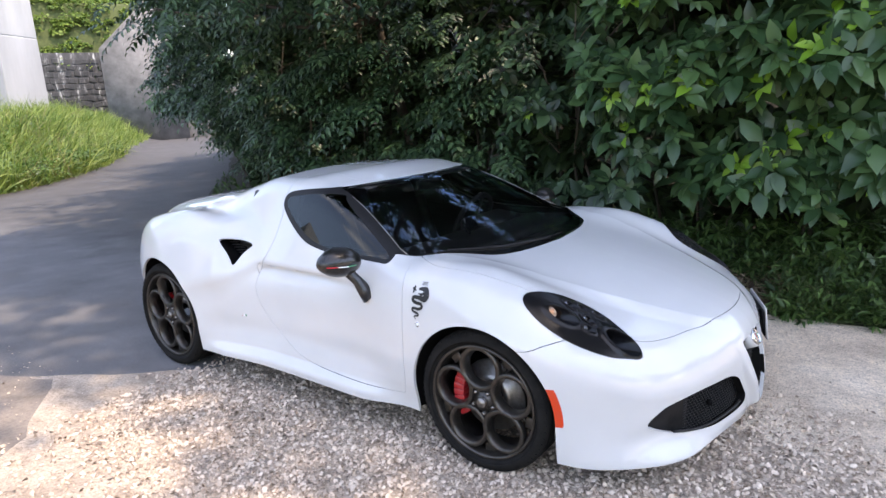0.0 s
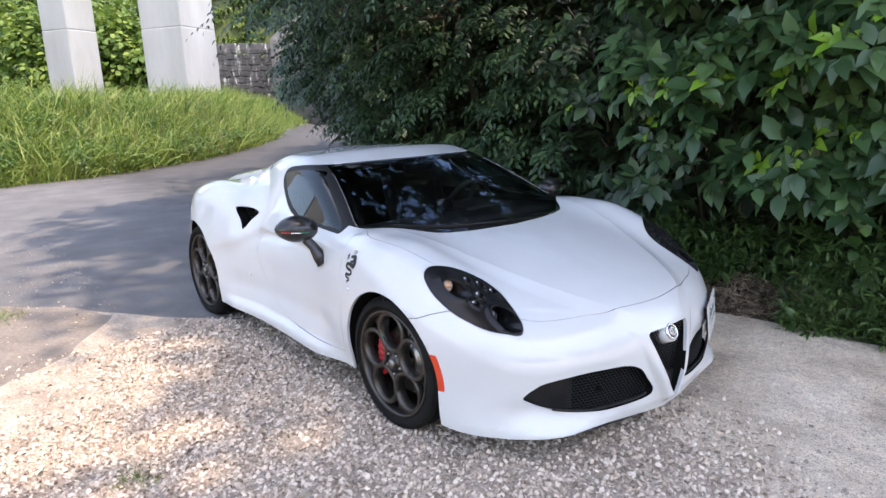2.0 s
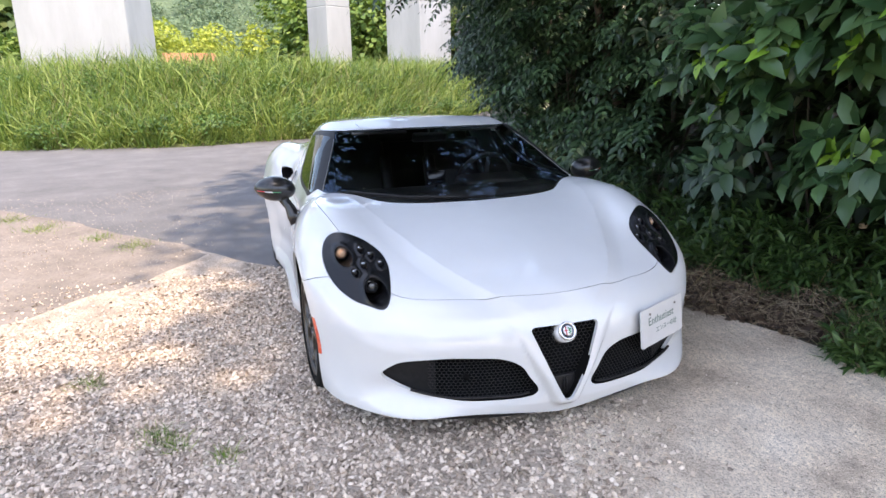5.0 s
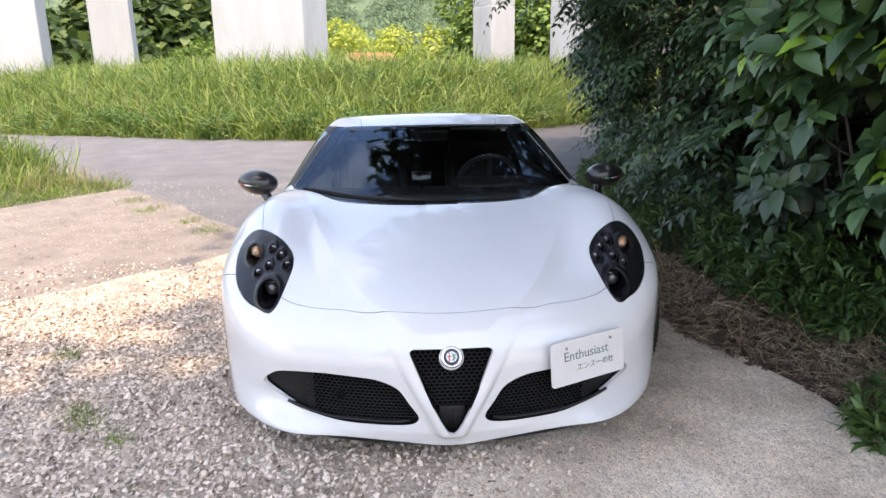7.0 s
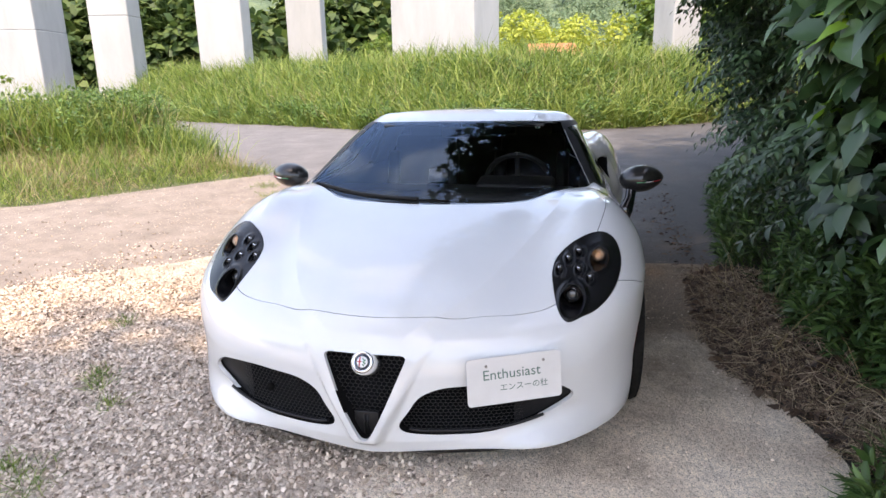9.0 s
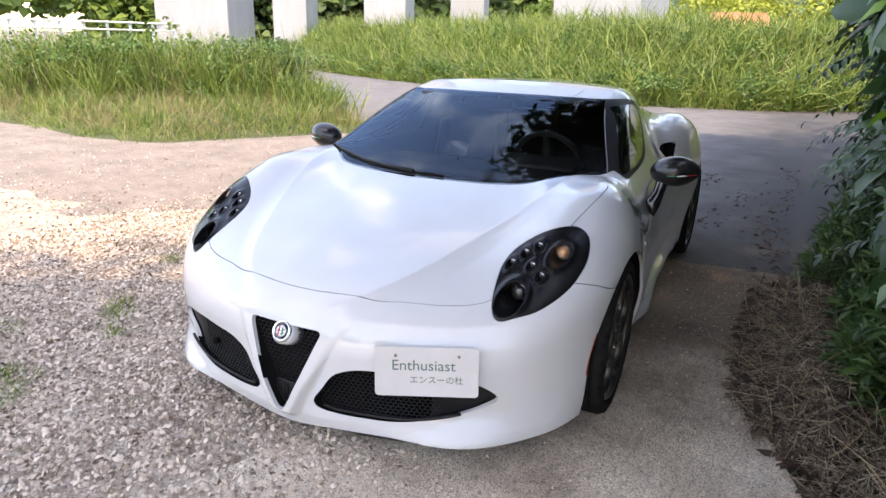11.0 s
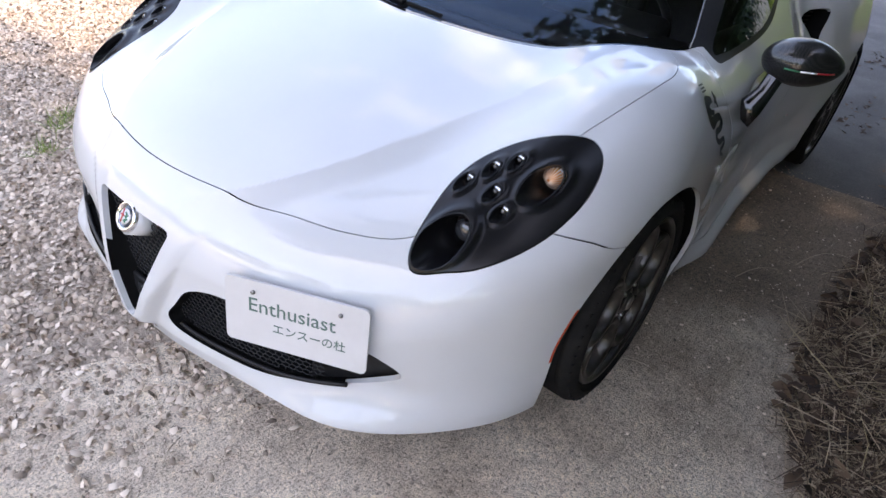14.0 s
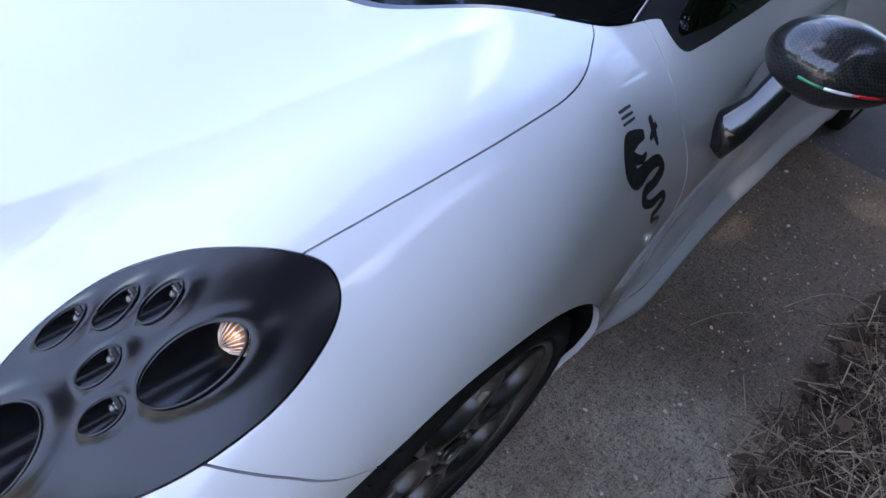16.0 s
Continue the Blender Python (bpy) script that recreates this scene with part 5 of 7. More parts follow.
    ribbon(b, ((-0.008, -0.008), (0.016, -0.005), (0.037, -0.008), (0.043, -0.028), (0.03, -0.044), (-0.004, -0.042), (-0.032, -0.045), (-0.036, -0.058), (-0.012, -0.066), (0.014, -0.067), (0.02, -0.08),
               (0.0, -0.09), (-0.03, -0.09), (-0.035, -0.1), (-0.016, -0.107), (-0.002, -0.109), (0.0, -0.118), (-0.018, -0.122), (-0.022, -0.128), (-0.012, -0.134)),
           (0.004, 0.008, 0.0125, 0.0145, 0.013, 0.0085, 0.0075, 0.0075, 0.007, 0.007, 0.0068, 0.0062, 0.0058, 0.0054, 0.005, 0.0046, 0.0042, 0.0036, 0.0028, 0.001))
    ribbon(b, ((0.03, -0.02), (0.01, -0.028), (-0.006, -0.026)), (0.007, 0.005, 0.002))
    ribbon(b, ((-0.031, 0.002), (-0.034, -0.012), (-0.038, -0.028)), (0.005, 0.0062, 0.003))
    ribbon(b, ((-0.045, -0.008), (-0.034, -0.012), (-0.021, -0.017)), (0.003, 0.0045, 0.0025))
    for dz in (0.01, 0.015, 0.02):
        ribbon(b, ((0.004, dz), (0.02, dz + 0.001), (0.036, dz + 0.002)), (0.0011, 0.0013, 0.0011))
    part("wing_emblem", b, DECAL, car, "black winding vinyl emblem")
    x, z = x0 - 0.006 * kx - lean * 0.16, z0 - 0.158 * kz
    b = bmesh.new()
    grow = float(fuller(x, z)) if side > 0 else 0.0
    disc(b, 0.0115, 0.002, body_frame((x, side * on_body(x, z), z)) @ pose(0, 0, grow), 20)
    lampring = part("wing_button", b, CHROME, car)
    b = bmesh.new()
    disc(b, 0.008, 0.003, body_frame((x, side * (on_body(x, z) + 0.0006), z)) @ pose(0, 0, grow), 16)
    part("button_face", b, WHITEV, lampring)
    for k, mat in enumerate((GREENV, WHITEV, REDV)):
        b = bmesh.new()
        x, z = -1.62 - side * 0 + 0.014 * (1 - k), 0.428
        block(b, (0.01, 0.012, 0.0012), body_frame((x, side * on_body(x, z), z)) @ pose(0, 0, float(fuller(x, z)) if side > 0 else 0.0))
        part("colour_mark", b, mat, car)

# bright mouldings beside the windscreen
for side in (1, -1):
    pts = []
    for z in np.linspace(0.855, 1.085, 12):
        y = 0.75 - 0.64 * (z - 0.825)
        x = np.linspace(-0.2, -1.3, 1200)
        pts.append((float(x[np.argmax(body_field(x, x * 0 + y, x * 0 + z) < 0)]) + 0.001, side * y, z))
    part("screen_moulding", tube(bmesh.new(), pts, 0.0024, 6), STEEL, car)

# wiper, parked at the foot of the screen
b = bmesh.new()
pts = [(x, y, on_top(x, y) + 0.014) for x, y in ((-0.118, -0.05), (-0.15, -0.2), (-0.2, -0.36), (-0.29, -0.54), (-0.34, -0.62))]
tube(b, pts, [0.01, 0.008, 0.006, 0.006, 0.004], 8)
wiper = part("wiper", b, BLACK, car, "black wiper parked at the screen's foot")
b = bmesh.new()
pts = [(x, y, on_top(x, y) + 0.006) for x, y in ((-0.125, 0.1), (-0.135, -0.1), (-0.175, -0.3), (-0.25, -0.48), (-0.37, -0.66))]
tube(b, pts, 0.006, 6)
part("wiper_blade", b, RUBBER, wiper)
b = bmesh.new()
x, y = -0.945, 0.437
block(b, (0.028, 0.028, 0.001), Matrix.Translation((x, y, on_top(x, y) - 0.003)) @ Matrix.Rotation(0.42, 4, "Y"))
sticker = part("sticker", b, WHITEV, car, "small white and green windscreen sticker")
b = bmesh.new()
block(b, (0.02, 0.009, 0.0014), Matrix.Translation((x, y, on_top(x, y) - 0.0025)) @ Matrix.Rotation(0.42, 4, "Y"))
part("sticker_mark", b, GREENV, sticker)

# cabin
b = bmesh.new()
block(b, (1.4, 1.35, 0.05), pose(-1.05, 0, 0.33), 0.02)
block(b, (0.06, 1.12, 0.7), pose(-1.7, 0, 0.64, 0, -12), 0.02)
block(b, (0.06, 1.4, 0.45), pose(-0.33, 0, 0.56), 0.02)
for y in (-0.7, 0.7):
    block(b, (1.35, 0.05, 0.52), pose(-1.05, y, 0.58), 0.02)
    block(b, (0.42, 0.03, 0.34), pose(-1.56, y * 0.92, 0.94, 28 if y > 0 else -28), 0.01)
part("cabin_tub", b, LEATHER, car)
b = bmesh.new()
block(b, (0.46, 1.34, 0.1), pose(-0.56, 0, 0.765, 0, -4), 0.04, 3)
block(b, (0.2, 0.42, 0.08), pose(-0.72, 0.34, 0.8, 0, 8), 0.03, 3)
part("dashboard", b, LEATHER, car, "black dashboard")
b = bmesh.new()
block(b, (0.016, 0.11, 0.08), pose(-0.6, -0.06, 0.87, 0, -20), 0.006)
tube(b, [(-0.61, -0.06, 0.8), (-0.605, -0.06, 0.84)], 0.006, 8)
part("dash_screen", b, TRIM, car, "small black screen on the dashboard")
wheel_at = pose(-0.86, 0.34, 0.8, 0, -66)
b = bmesh.new()
ring = [wheel_at @ Vector((0.178 * math.cos(2 * math.pi * k / 32), 0.178 * math.sin(2 * math.pi * k / 32), 0)) for k in range(33)]
tube(b, ring, 0.015, 10, 1.0, caps=False)
for a in (0, 180, 270):
    block(b, (0.16, 0.03, 0.014), wheel_at @ pose(0, 0, 0, 0, 0, a + 90) @ pose(0.09, 0, -0.01), 0.004)
disc(b, 0.06, 0.03, wheel_at @ pose(0, 0, -0.012), 24, 0.008)
part("steering_wheel", b, LEATHER, car, "black steering wheel")
b = bmesh.new()
block(b, (0.02, 0.03, 0.012), wheel_at @ pose(0, 0, 0, 0, 0, 0) @ pose(0.178, 0, 0.012), 0.003)
part("wheel_marker", b, GREYV, car)
for y in (-0.36, 0.36):
    b = bmesh.new()
    block(b, (0.5, 0.46, 0.14), pose(-1.15, y, 0.46, 0, -8), 0.05, 3)
    for s in (-0.2, 0.2):
        block(b, (0.48, 0.07, 0.16), pose(-1.15, y + s, 0.51, 0, -8), 0.03, 3)
        block(b, (0.1, 0.08, 0.4), pose(-1.42, y + s, 0.72, 0, -20), 0.03, 3)
    block(b, (0.1, 0.42, 0.58), pose(-1.47, y, 0.74, 0, -20), 0.045, 3)
    block(b, (0.08, 0.24, 0.18), pose(-1.56, y, 1.0, 0, -14), 0.04, 3)
    part("seat", b, LEATHER, car, "black bucket seat")
b = bmesh.new()
block(b, (0.03, 0.22, 0.06), pose(-0.92, 0.0, 1.075, 0, 10), 0.014, 3)
tube(b, [(-0.92, 0, 1.09), (-0.94, 0, 1.125)], 0.008, 8)
part("inner_mirror", b, BLACK, car)
for y in (-0.3, 0.3):
    b = bmesh.new()
    block(b, (0.15, 0.34, 0.014), pose(-1.03, y, 1.115, 0, 6), 0.006)
    part("sun_visor", b, LEATHER, car)


# ---- hedge, trees and undergrowth ----
LEAF = [(0, 0, 0), (0.28, 0.24, 0.06), (0.62, 0.22, 0.05), (1.0, 0, -0.14), (0.62, -0.22, 0.05), (0.28, -0.24, 0.06), (0.28, 0, 0.01), (0.62, 0, -0.02)]
LEAF_F = [(0, 6, 1), (6, 7, 2, 1), (7, 3, 2), (0, 5, 6), (5, 4, 7, 6), (4, 3, 7)]
PLAIN_LEAF = [(0, 0, 0), (0.45, 0.26, 0.06), (1.0, 0, -0.12), (0.45, -0.26, 0.06)]
PLAIN_LEAF_F = [(0, 2, 1), (0, 3, 2)]
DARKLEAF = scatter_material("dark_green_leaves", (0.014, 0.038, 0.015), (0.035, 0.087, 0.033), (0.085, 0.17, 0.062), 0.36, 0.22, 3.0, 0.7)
# canopy shade is put into this green, a darker copy of DARKLEAF
SHADEDLEAF = scatter_material("shade_darkened_leaves", (0.01, 0.026, 0.012), (0.026, 0.062, 0.027), (0.07, 0.135, 0.055), 0.4, 0.2, 2.0, 0.7)
# lowered green: carries the hollows' shade inside the hedge, also used for tree crowns
DIMLEAF = scatter_material("dim_green_leaves", (0.012, 0.026, 0.011), (0.027, 0.056, 0.02), (0.062, 0.115, 0.038), 0.5, 0.25, 2.0, 0.7)
YOUNGLEAF = scatter_material("young_yellow_green_leaves", (0.1, 0.22, 0.02), (0.16, 0.34, 0.03), (0.26, 0.45, 0.06), 0.4, 0.3, 3.0, 0.7)
# sunlight is put into this leaf colour; wood_edge_shade gets a darker copy
LIGHTLEAF = scatter_material("sun_toned_leaves", (0.04, 0.09, 0.015), (0.1, 0.18, 0.03), (0.24, 0.32, 0.06), 0.6, 0.3, 0.35, 0.6)
BARK = grained(material("grey_brown_bark", (0.08, 0.06, 0.045), 0.9), [(0.25, (0.04, 0.032, 0.025)), (0.55, (0.085, 0.068, 0.05)), (0.85, (0.15, 0.125, 0.1))], 14, 8, 0.01, (1, 1, 0.2))


def sprays(centre, aim, per, size, droop=0.35, open_=0.9):
    """Whorls of leaves round the given places, turned towards aim."""
    n = len(centre)
    c = np.repeat(centre, per, 0)
    a = np.repeat(aim, per, 0) + open_ * unit(n * per)
    a[:, 2] -= droop * rng.uniform(0.2, 1.2, n * per)
    a /= np.linalg.norm(a, axis=1)[:, None]
    s = np.repeat(size, per) * rng.uniform(0.6, 1.15, n * per)
    up = np.tile([0, 0, 1.0], (n * per, 1)) + 0.45 * np.repeat(aim, per, 0) + 0.25 * rng.normal(size=(n * per, 3))
    return frames(c + a * (s * 0.15)[:, None], a, up, np.stack([s, s * rng.uniform(0.75, 1.05, n * per), s], -1))


def whorls(centre, aim, per, size, droop=0.3):
    """Rosettes of leaves that radiate round twig ends and face along aim."""
    n = len(centre)
    aim = aim / np.linalg.norm(aim, axis=1)[:, None]
    e1 = np.cross(aim, [0, 0, 1.0])
    e1 /= np.maximum(np.linalg.norm(e1, axis=1), 1e-6)[:, None]
    e2 = np.cross(aim, e1)
    rep = lambda v: np.repeat(v, per, 0)
    phi = np.repeat(rng.uniform(0, 6.28, n), per) + np.tile(np.arange(per) * 2 * math.pi / per, n) + 0.3 * rng.normal(size=n * per)
    d = rep(e1) * np.cos(phi)[:, None] + rep(e2) * np.sin(phi)[:, None] + rep(aim) * rng.uniform(0.1, 0.55, (n * per, 1))
    d[:, 2] -= droop * rng.uniform(0.3, 1.3, n * per)
    s = rep(size) * rng.uniform(0.55, 1.12, n * per)
    up = rep(aim) + np.array([0, 0, 0.55]) + 0.22 * rng.normal(size=(n * per, 3))
    return frames(rep(centre) + d * (0.12 * s)[:, None], d, up, np.stack([s, s * rng.uniform(0.85, 1.15, n * per), s], -1))


def fronds(centre, aim, pairs, length, size, sag=0.75):
    """Drooping feathered leaves: pairs of leaflets along a bending stalk."""
    n = len(centre)
    aim = aim / np.linalg.norm(aim, axis=1)[:, None]
    out = []
    for k in range(pairs + 1):
        t = (k + 0.5) / (pairs + 0.5)
        p = centre + length[:, None] * (aim * t + np.array([0, 0, -0.5 * sag]) * t * t)
        way = aim + np.array([0, 0, -sag]) * t
        across = np.cross(way, [0, 0, 1.0])
        across /= np.maximum(np.linalg.norm(across, axis=1), 1e-6)[:, None]
        up = np.cross(across, way) + 0.18 * rng.normal(size=(n, 3))
        for side in ((-1, 1) if k < pairs else (0,)):
            d = 0.55 * way + side * 0.85 * across + np.array([0, 0, -0.22]) + 0.12 * rng.normal(size=(n, 3))
            s = size * (1.0 - 0.35 * abs(2 * t - 0.9)) * rng.uniform(0.85, 1.15, n)
            out.append(frames(p, d, up, np.stack([s, s * 0.78, s], -1)))
    return np.concatenate(out)


def stem(b, foot, head, r, n=6, bend=0.25):
    foot, head = Vector(foot), Vector(head)
    k = Vector(rng.normal(size=3) * bend)
    pts = [foot.lerp(head, t) + k * math.sin(t * math.pi) for t in np.linspace(0, 1, n)]
    tube(b, pts, [r * (1 - 0.75 * t) for t in np.linspace(0, 1, n)], 7)
    return pts


STRAW_EDGE = curve((-2.4, 1.75), (-1.9, 1.6), (-1.7, 1.48), (-1.35, 1.44), (-0.45, 1.43), (0.0, 1.6), (0.27, 1.73), (0.6, 1.85), (1.1, 1.98))   # x -> y of the heap's near edge


def nearest(x, z):
    """How near to the lane the hedge's twigs may reach."""
    y = np.where(x > 0.55, np.where((z > 1.62) & (x < 1.25), 1.58, 2.0), np.where(x > -0.9, np.where(z > 1.5, 1.58, 1.74), 1.48))
    heap = (x > -1.9) & (x < 0.75) & (z < 0.75)
    return np.where(heap, np.maximum(y, STRAW_EDGE(x) + 0.34), y)


def shrub(x0, x1, top, big, tips, label, bulge=0.3, z_low=0.25, per=6, fan=10, slim=1.0):
    """A stretch of the hedge: stems, layered drooping fans of leaves at the twig ends, and a dark inside."""
    mid = (x0 + x1) / 2
    y_foot = float(HEDGE(np.array([mid]))[0]) + 0.9
    base = (mid, y_foot, float(height_at([mid], [y_foot])[0]))
    ob = root("shrub", Matrix.Translation(base), label=label, category="shrub", group="hedge shrubs")
    x = rng.uniform(x0 - 0.25, x1 + 0.25, tips)
    z = z_low + (top - z_low) * rng.uniform(size=tips) ** 0.85
    depth = rng.uniform(size=tips) ** 1.8 * 0.5
    # overhanging shelves of foliage, dark hollows beneath them
    shelf = 4.2 * big
    f = (z + 0.55 * shelf * wobble(x, z * 0.3, 0.55, mid)) / shelf
    f = f - np.floor(f)
    jut = (1.0 if big > 0.13 else 0.75) * (1 - f) ** 0.8 * (0.55 + 0.45 * wobble(x, z, 0.4, 2.0 + mid))
    keep = ((f < 0.6) & (wobble(x, z, 0.42, 5.0 + mid) > -0.3)) | (rng.uniform(size=tips) < 0.06)
    x, z, depth, jut = x[keep], z[keep], depth[keep], jut[keep]
    tips = len(x)
    front = HEDGE(x) + 0.75 - jut - bulge * np.sin(np.clip(z / 2.6, 0, 1) * math.pi * 0.6) + 0.16 * wobble(x, z, 0.17, 1.5) + 0.38 * (1 - ramp(z, 0.25, 0.9)) + (0.4 * (1 - ramp(z, 0.9, 1.5)) if big > 0.16 else 0.0) + (0.4 * ramp(z, 0.8, 1.4) * (1 - ramp(z, 2.4, 2.9)) if -3.5 < x0 < -1 else 0.0) + 1.15 * (1 - ramp(z, 1.0, 2.0)) * ramp(-x, 5.3, 7.0) + 0.4 * np.maximum(z - 1.3, 0) * ramp(x, -2.2, -1.4)
    tip = np.stack([x, front + depth, z], -1)
    # each twig end carries a flat fan, sloping down towards the lane
    out = np.repeat(np.stack([rng.normal(size=tips) * 0.45 + 0.1, -np.ones(tips), -0.35 + 0.2 * rng.normal(size=tips)], -1), fan, 0)
    r = np.repeat(big * rng.uniform(1.0, 1.9, tips), fan)
    along, across = rng.uniform(-0.6, 1.0, tips * fan), rng.uniform(-1, 1, tips * fan)
    c = np.repeat(tip, fan, 0) + out * (r * along)[:, None] + np.stack([across * r, 0 * r, 0.3 * big * rng.normal(size=len(r)) - 0.25 * r * np.abs(across)], -1)
    c[:, 1] = np.maximum(c[:, 1], nearest(c[:, 0], c[:, 2]) + 0.12 * rng.uniform(size=len(c)))
    c[:, 2] = np.maximum(c[:, 2], 0.06)
    aim = out * 0.8 + np.stack([across * 0.9, 0 * r, 0.05 * r], -1)
    if slim < 1:
        per = 11
        mats = fronds(c[::2], aim[::2] * np.array([1, 1, 0.4]), 5, 3.4 * big * rng.uniform(0.7, 1.2, len(c[::2])), big * rng.uniform(0.75, 1.1, len(c[::2])))
    else:
        face = aim * np.array([0.55, 0.8, 0.2]) + np.array([0, 0, 0.45]) + 0.2 * rng.normal(size=aim.shape)
        mats = whorls(c, face, per, big * rng.uniform(0.75, 1.25, len(c)), 0.4)
    fresh = np.zeros(len(mats), bool)
    if slim == 1:
        fresh = np.repeat(np.repeat((rng.uniform(size=tips) < (0.7 if big > 0.16 else 0.08)) & (depth < 0.35) & (z > 1.0), fan) & (along > 0.7) & (np.abs(across) < 0.6), per)
    scatter("leaves", LEAF, LEAF_F, mats[~fresh], SHADEDLEAF if slim < 1 or big < 0.16 else DARKLEAF, ob)
    if fresh.any():
        scatter("young_leaves", LEAF, LEAF_F, mats[fresh] * np.array([0.75, 0.75, 0.75, 1]), YOUNGLEAF, ob, "fresh yellow-green leaf tips")
    n = int((380 if x0 > -5 else 520) * (x1 - x0) * top / 3)
    x, z = rng.uniform(x0 - 0.1, x1 + 0.1, n), top * rng.uniform(size=n) ** 0.9
    c = np.stack([x, HEDGE(x) + 1.3 + 0.25 * wobble(x, z, 0.4, 0.5) + 0.8 * rng.uniform(size=n), z + 0.03], -1)
    # the shade of the hollows is painted in: inner leaves are darker than outer ones
    scatter("inner_leaves", PLAIN_LEAF, PLAIN_LEAF_F, sprays(c, np.tile([0.1, -1, 0.1], (n, 1)), 7, (0.08 + big) * rng.uniform(0.8, 1.3, n), 0.4, 1.0), DIMLEAF, ob)
    for k in range(5):
        b = bmesh.new()
        sx = rng.uniform(x0, x1)
        foot = (sx, float(HEDGE(np.array([sx]))[0]) + rng.uniform(1.0, 1.5), 0.0)
        pts = stem(b, foot, (sx + rng.uniform(-0.5, 0.5), foot[1] - rng.uniform(0.0, 0.35), top * rng.uniform(0.6, 0.9)), 0.019)
        for j in (2, 3, 4):
            stem(b, pts[j], pts[j] + Vector((rng.uniform(-0.5, 0.5), rng.uniform(-0.3, 0.1), rng.uniform(0.1, 0.5))), 0.009, 5, 0.06)
        part("stem", b, BARK, ob)
    return ob


shrub(0.9, 1.35, 3.1, 0.185, 110, "dense dark green shrub with broad pointed leaves and fresh tips", 0.3, 0.95)
shrub(-0.4, 0.9, 3.1, 0.175, 200, "dense dark green shrub with broad pointed leaves and fresh tips", 0.34, 0.8)
shrub(-1.8, -0.4, 3.1, 0.15, 85, "dark green shrub with broad leaves and shady hollows", 0.15, 0.36)
shrub(-3.4, -1.8, 3.2, 0.115, 210, "dark green shrub with narrow drooping leaves", 0.15, 0.12, 7, 9, 0.62)
shrub(-5.2, -3.4, 3.4, 0.115, 360, "dark green shrub with narrow drooping leaves", 0.15, 0.06, 7, 9, 0.6)
shrub(-7.2, -5.2, 3.6, 0.125, 340, "dark green shrub with narrow drooping leaves", 0.2, 0.06, 7, 9, 0.6)
shrub(-9.8, -7.2, 4.0, 0.135, 330, "dark green shrub leaning over the lane", 0.5, 0.05, 7, 8, 0.65)
shrub(-13.5, -9.8, 4.8, 0.16, 300, "dark green shrub leaning over the lane", 0.8, 0.1, 7, 8)
shrub(-22, -13.5, 5.5, 0.26, 220, "dark green roadside shrub", 0.8, 0.1, 7, 8)


def tree(foot, height, crown, count, big, label, mat=DIMLEAF, per=9, limbs=7, r=0.14):
    """A tree: tapered trunk, limbs and a crown of leaf sprays in uneven clumps. crown: (centre, radii) pairs."""
    ob = root("tree", Matrix.Translation(foot), label=label, category="tree", group="trees behind the hedge")
    b = bmesh.new()
    head = Vector((crown[0][0][0], crown[0][0][1], foot[2] + height * 0.8))
    pts = stem(b, foot, head, r, 9, 0.25)
    part("trunk", b, BARK, ob)
    for k in range(limbs):
        c, rad = crown[k % len(crown)]
        b = bmesh.new()
        end = Vector(c) + Vector(unit(1)[0] * np.array(rad) * 0.7)
        p2 = stem(b, pts[3 + k % 5], end, r * 0.45, 7, 0.2)
        for j in (3, 4, 5):
            stem(b, p2[j], p2[j] + Vector(unit(1)[0] * np.array(rad) * 0.45), r * 0.16, 5, 0.1)
        part("limb", b, BARK, ob)
    cs = []
    vol = np.array([rad[0] * rad[1] * rad[2] for _, rad in crown]) ** 0.67
    for (c, rad), share in zip(crown, vol / vol.sum()):
        n = int(count * share)
        clumps = unit(42) * np.array(rad) * rng.uniform(0.2, 1.0, (42, 1)) ** 0.6
        k = clumps[rng.integers(0, 42, n)] + rng.normal(size=(n, 3)) * np.array(rad) * 0.2
        cs.append(np.array(c) + k)
    cs = np.concatenate(cs)
    aim = unit(len(cs)) * 0.7 + np.array([0, -0.3, 0.2])
    scatter("crown", PLAIN_LEAF, PLAIN_LEAF_F, sprays(cs, aim, per, big * rng.uniform(0.7, 1.2, len(cs)), 0.5), mat, ob)
    return ob


tree((-1.6, 4.6, 1.2), 6.0, [((-3.4, 0.45, 5.6), (2.2, 1.75, 0.7)), ((-0.6, 0.5, 5.9), (2.2, 1.75, 0.7)), ((-5.6, 0.9, 5.4), (1.6, 1.6, 0.7))], 3300, 0.19, "leafy tree reaching over the lane and the car", r=0.16, limbs=12)
# unseen tree, its crowns put where the car and yard need shade
tree((2.6, 5.4, 1.6), 6.5, [((2.0, 1.0, 6.2), (2.2, 1.9, 0.7)), ((3.2, 1.6, 6.0), (1.7, 1.7, 0.6)), ((4.2, -0.5, 6.6), (1.8, 2.0, 0.7))], 4600, 0.21, "unseen leafy tree added to shade the yard and the car", r=0.16, limbs=12)
tree((-7.2, 6.0, 1.8), 8.5, [((-7.0, 3.3, 5.4), (2.0, 1.9, 1.6)), ((-9.2, 4.6, 5.8), (2.2, 1.9, 1.8)), ((-6.0, 5.6, 7.4), (2.6, 2.0, 1.9))], 2600, 0.17, "leafy tree leaning over the lane")
# likewise out of view, added high up to hold back light
tree((-3.8, 7.4, 4.0), 8.0, [((-4.0, 6.4, 8.4), (2.8, 1.8, 1.8)), ((-1.0, 6.8, 8.8), (2.6, 1.8, 1.6))], 2400, 0.26, "unseen tall leafy tree added on the slope")
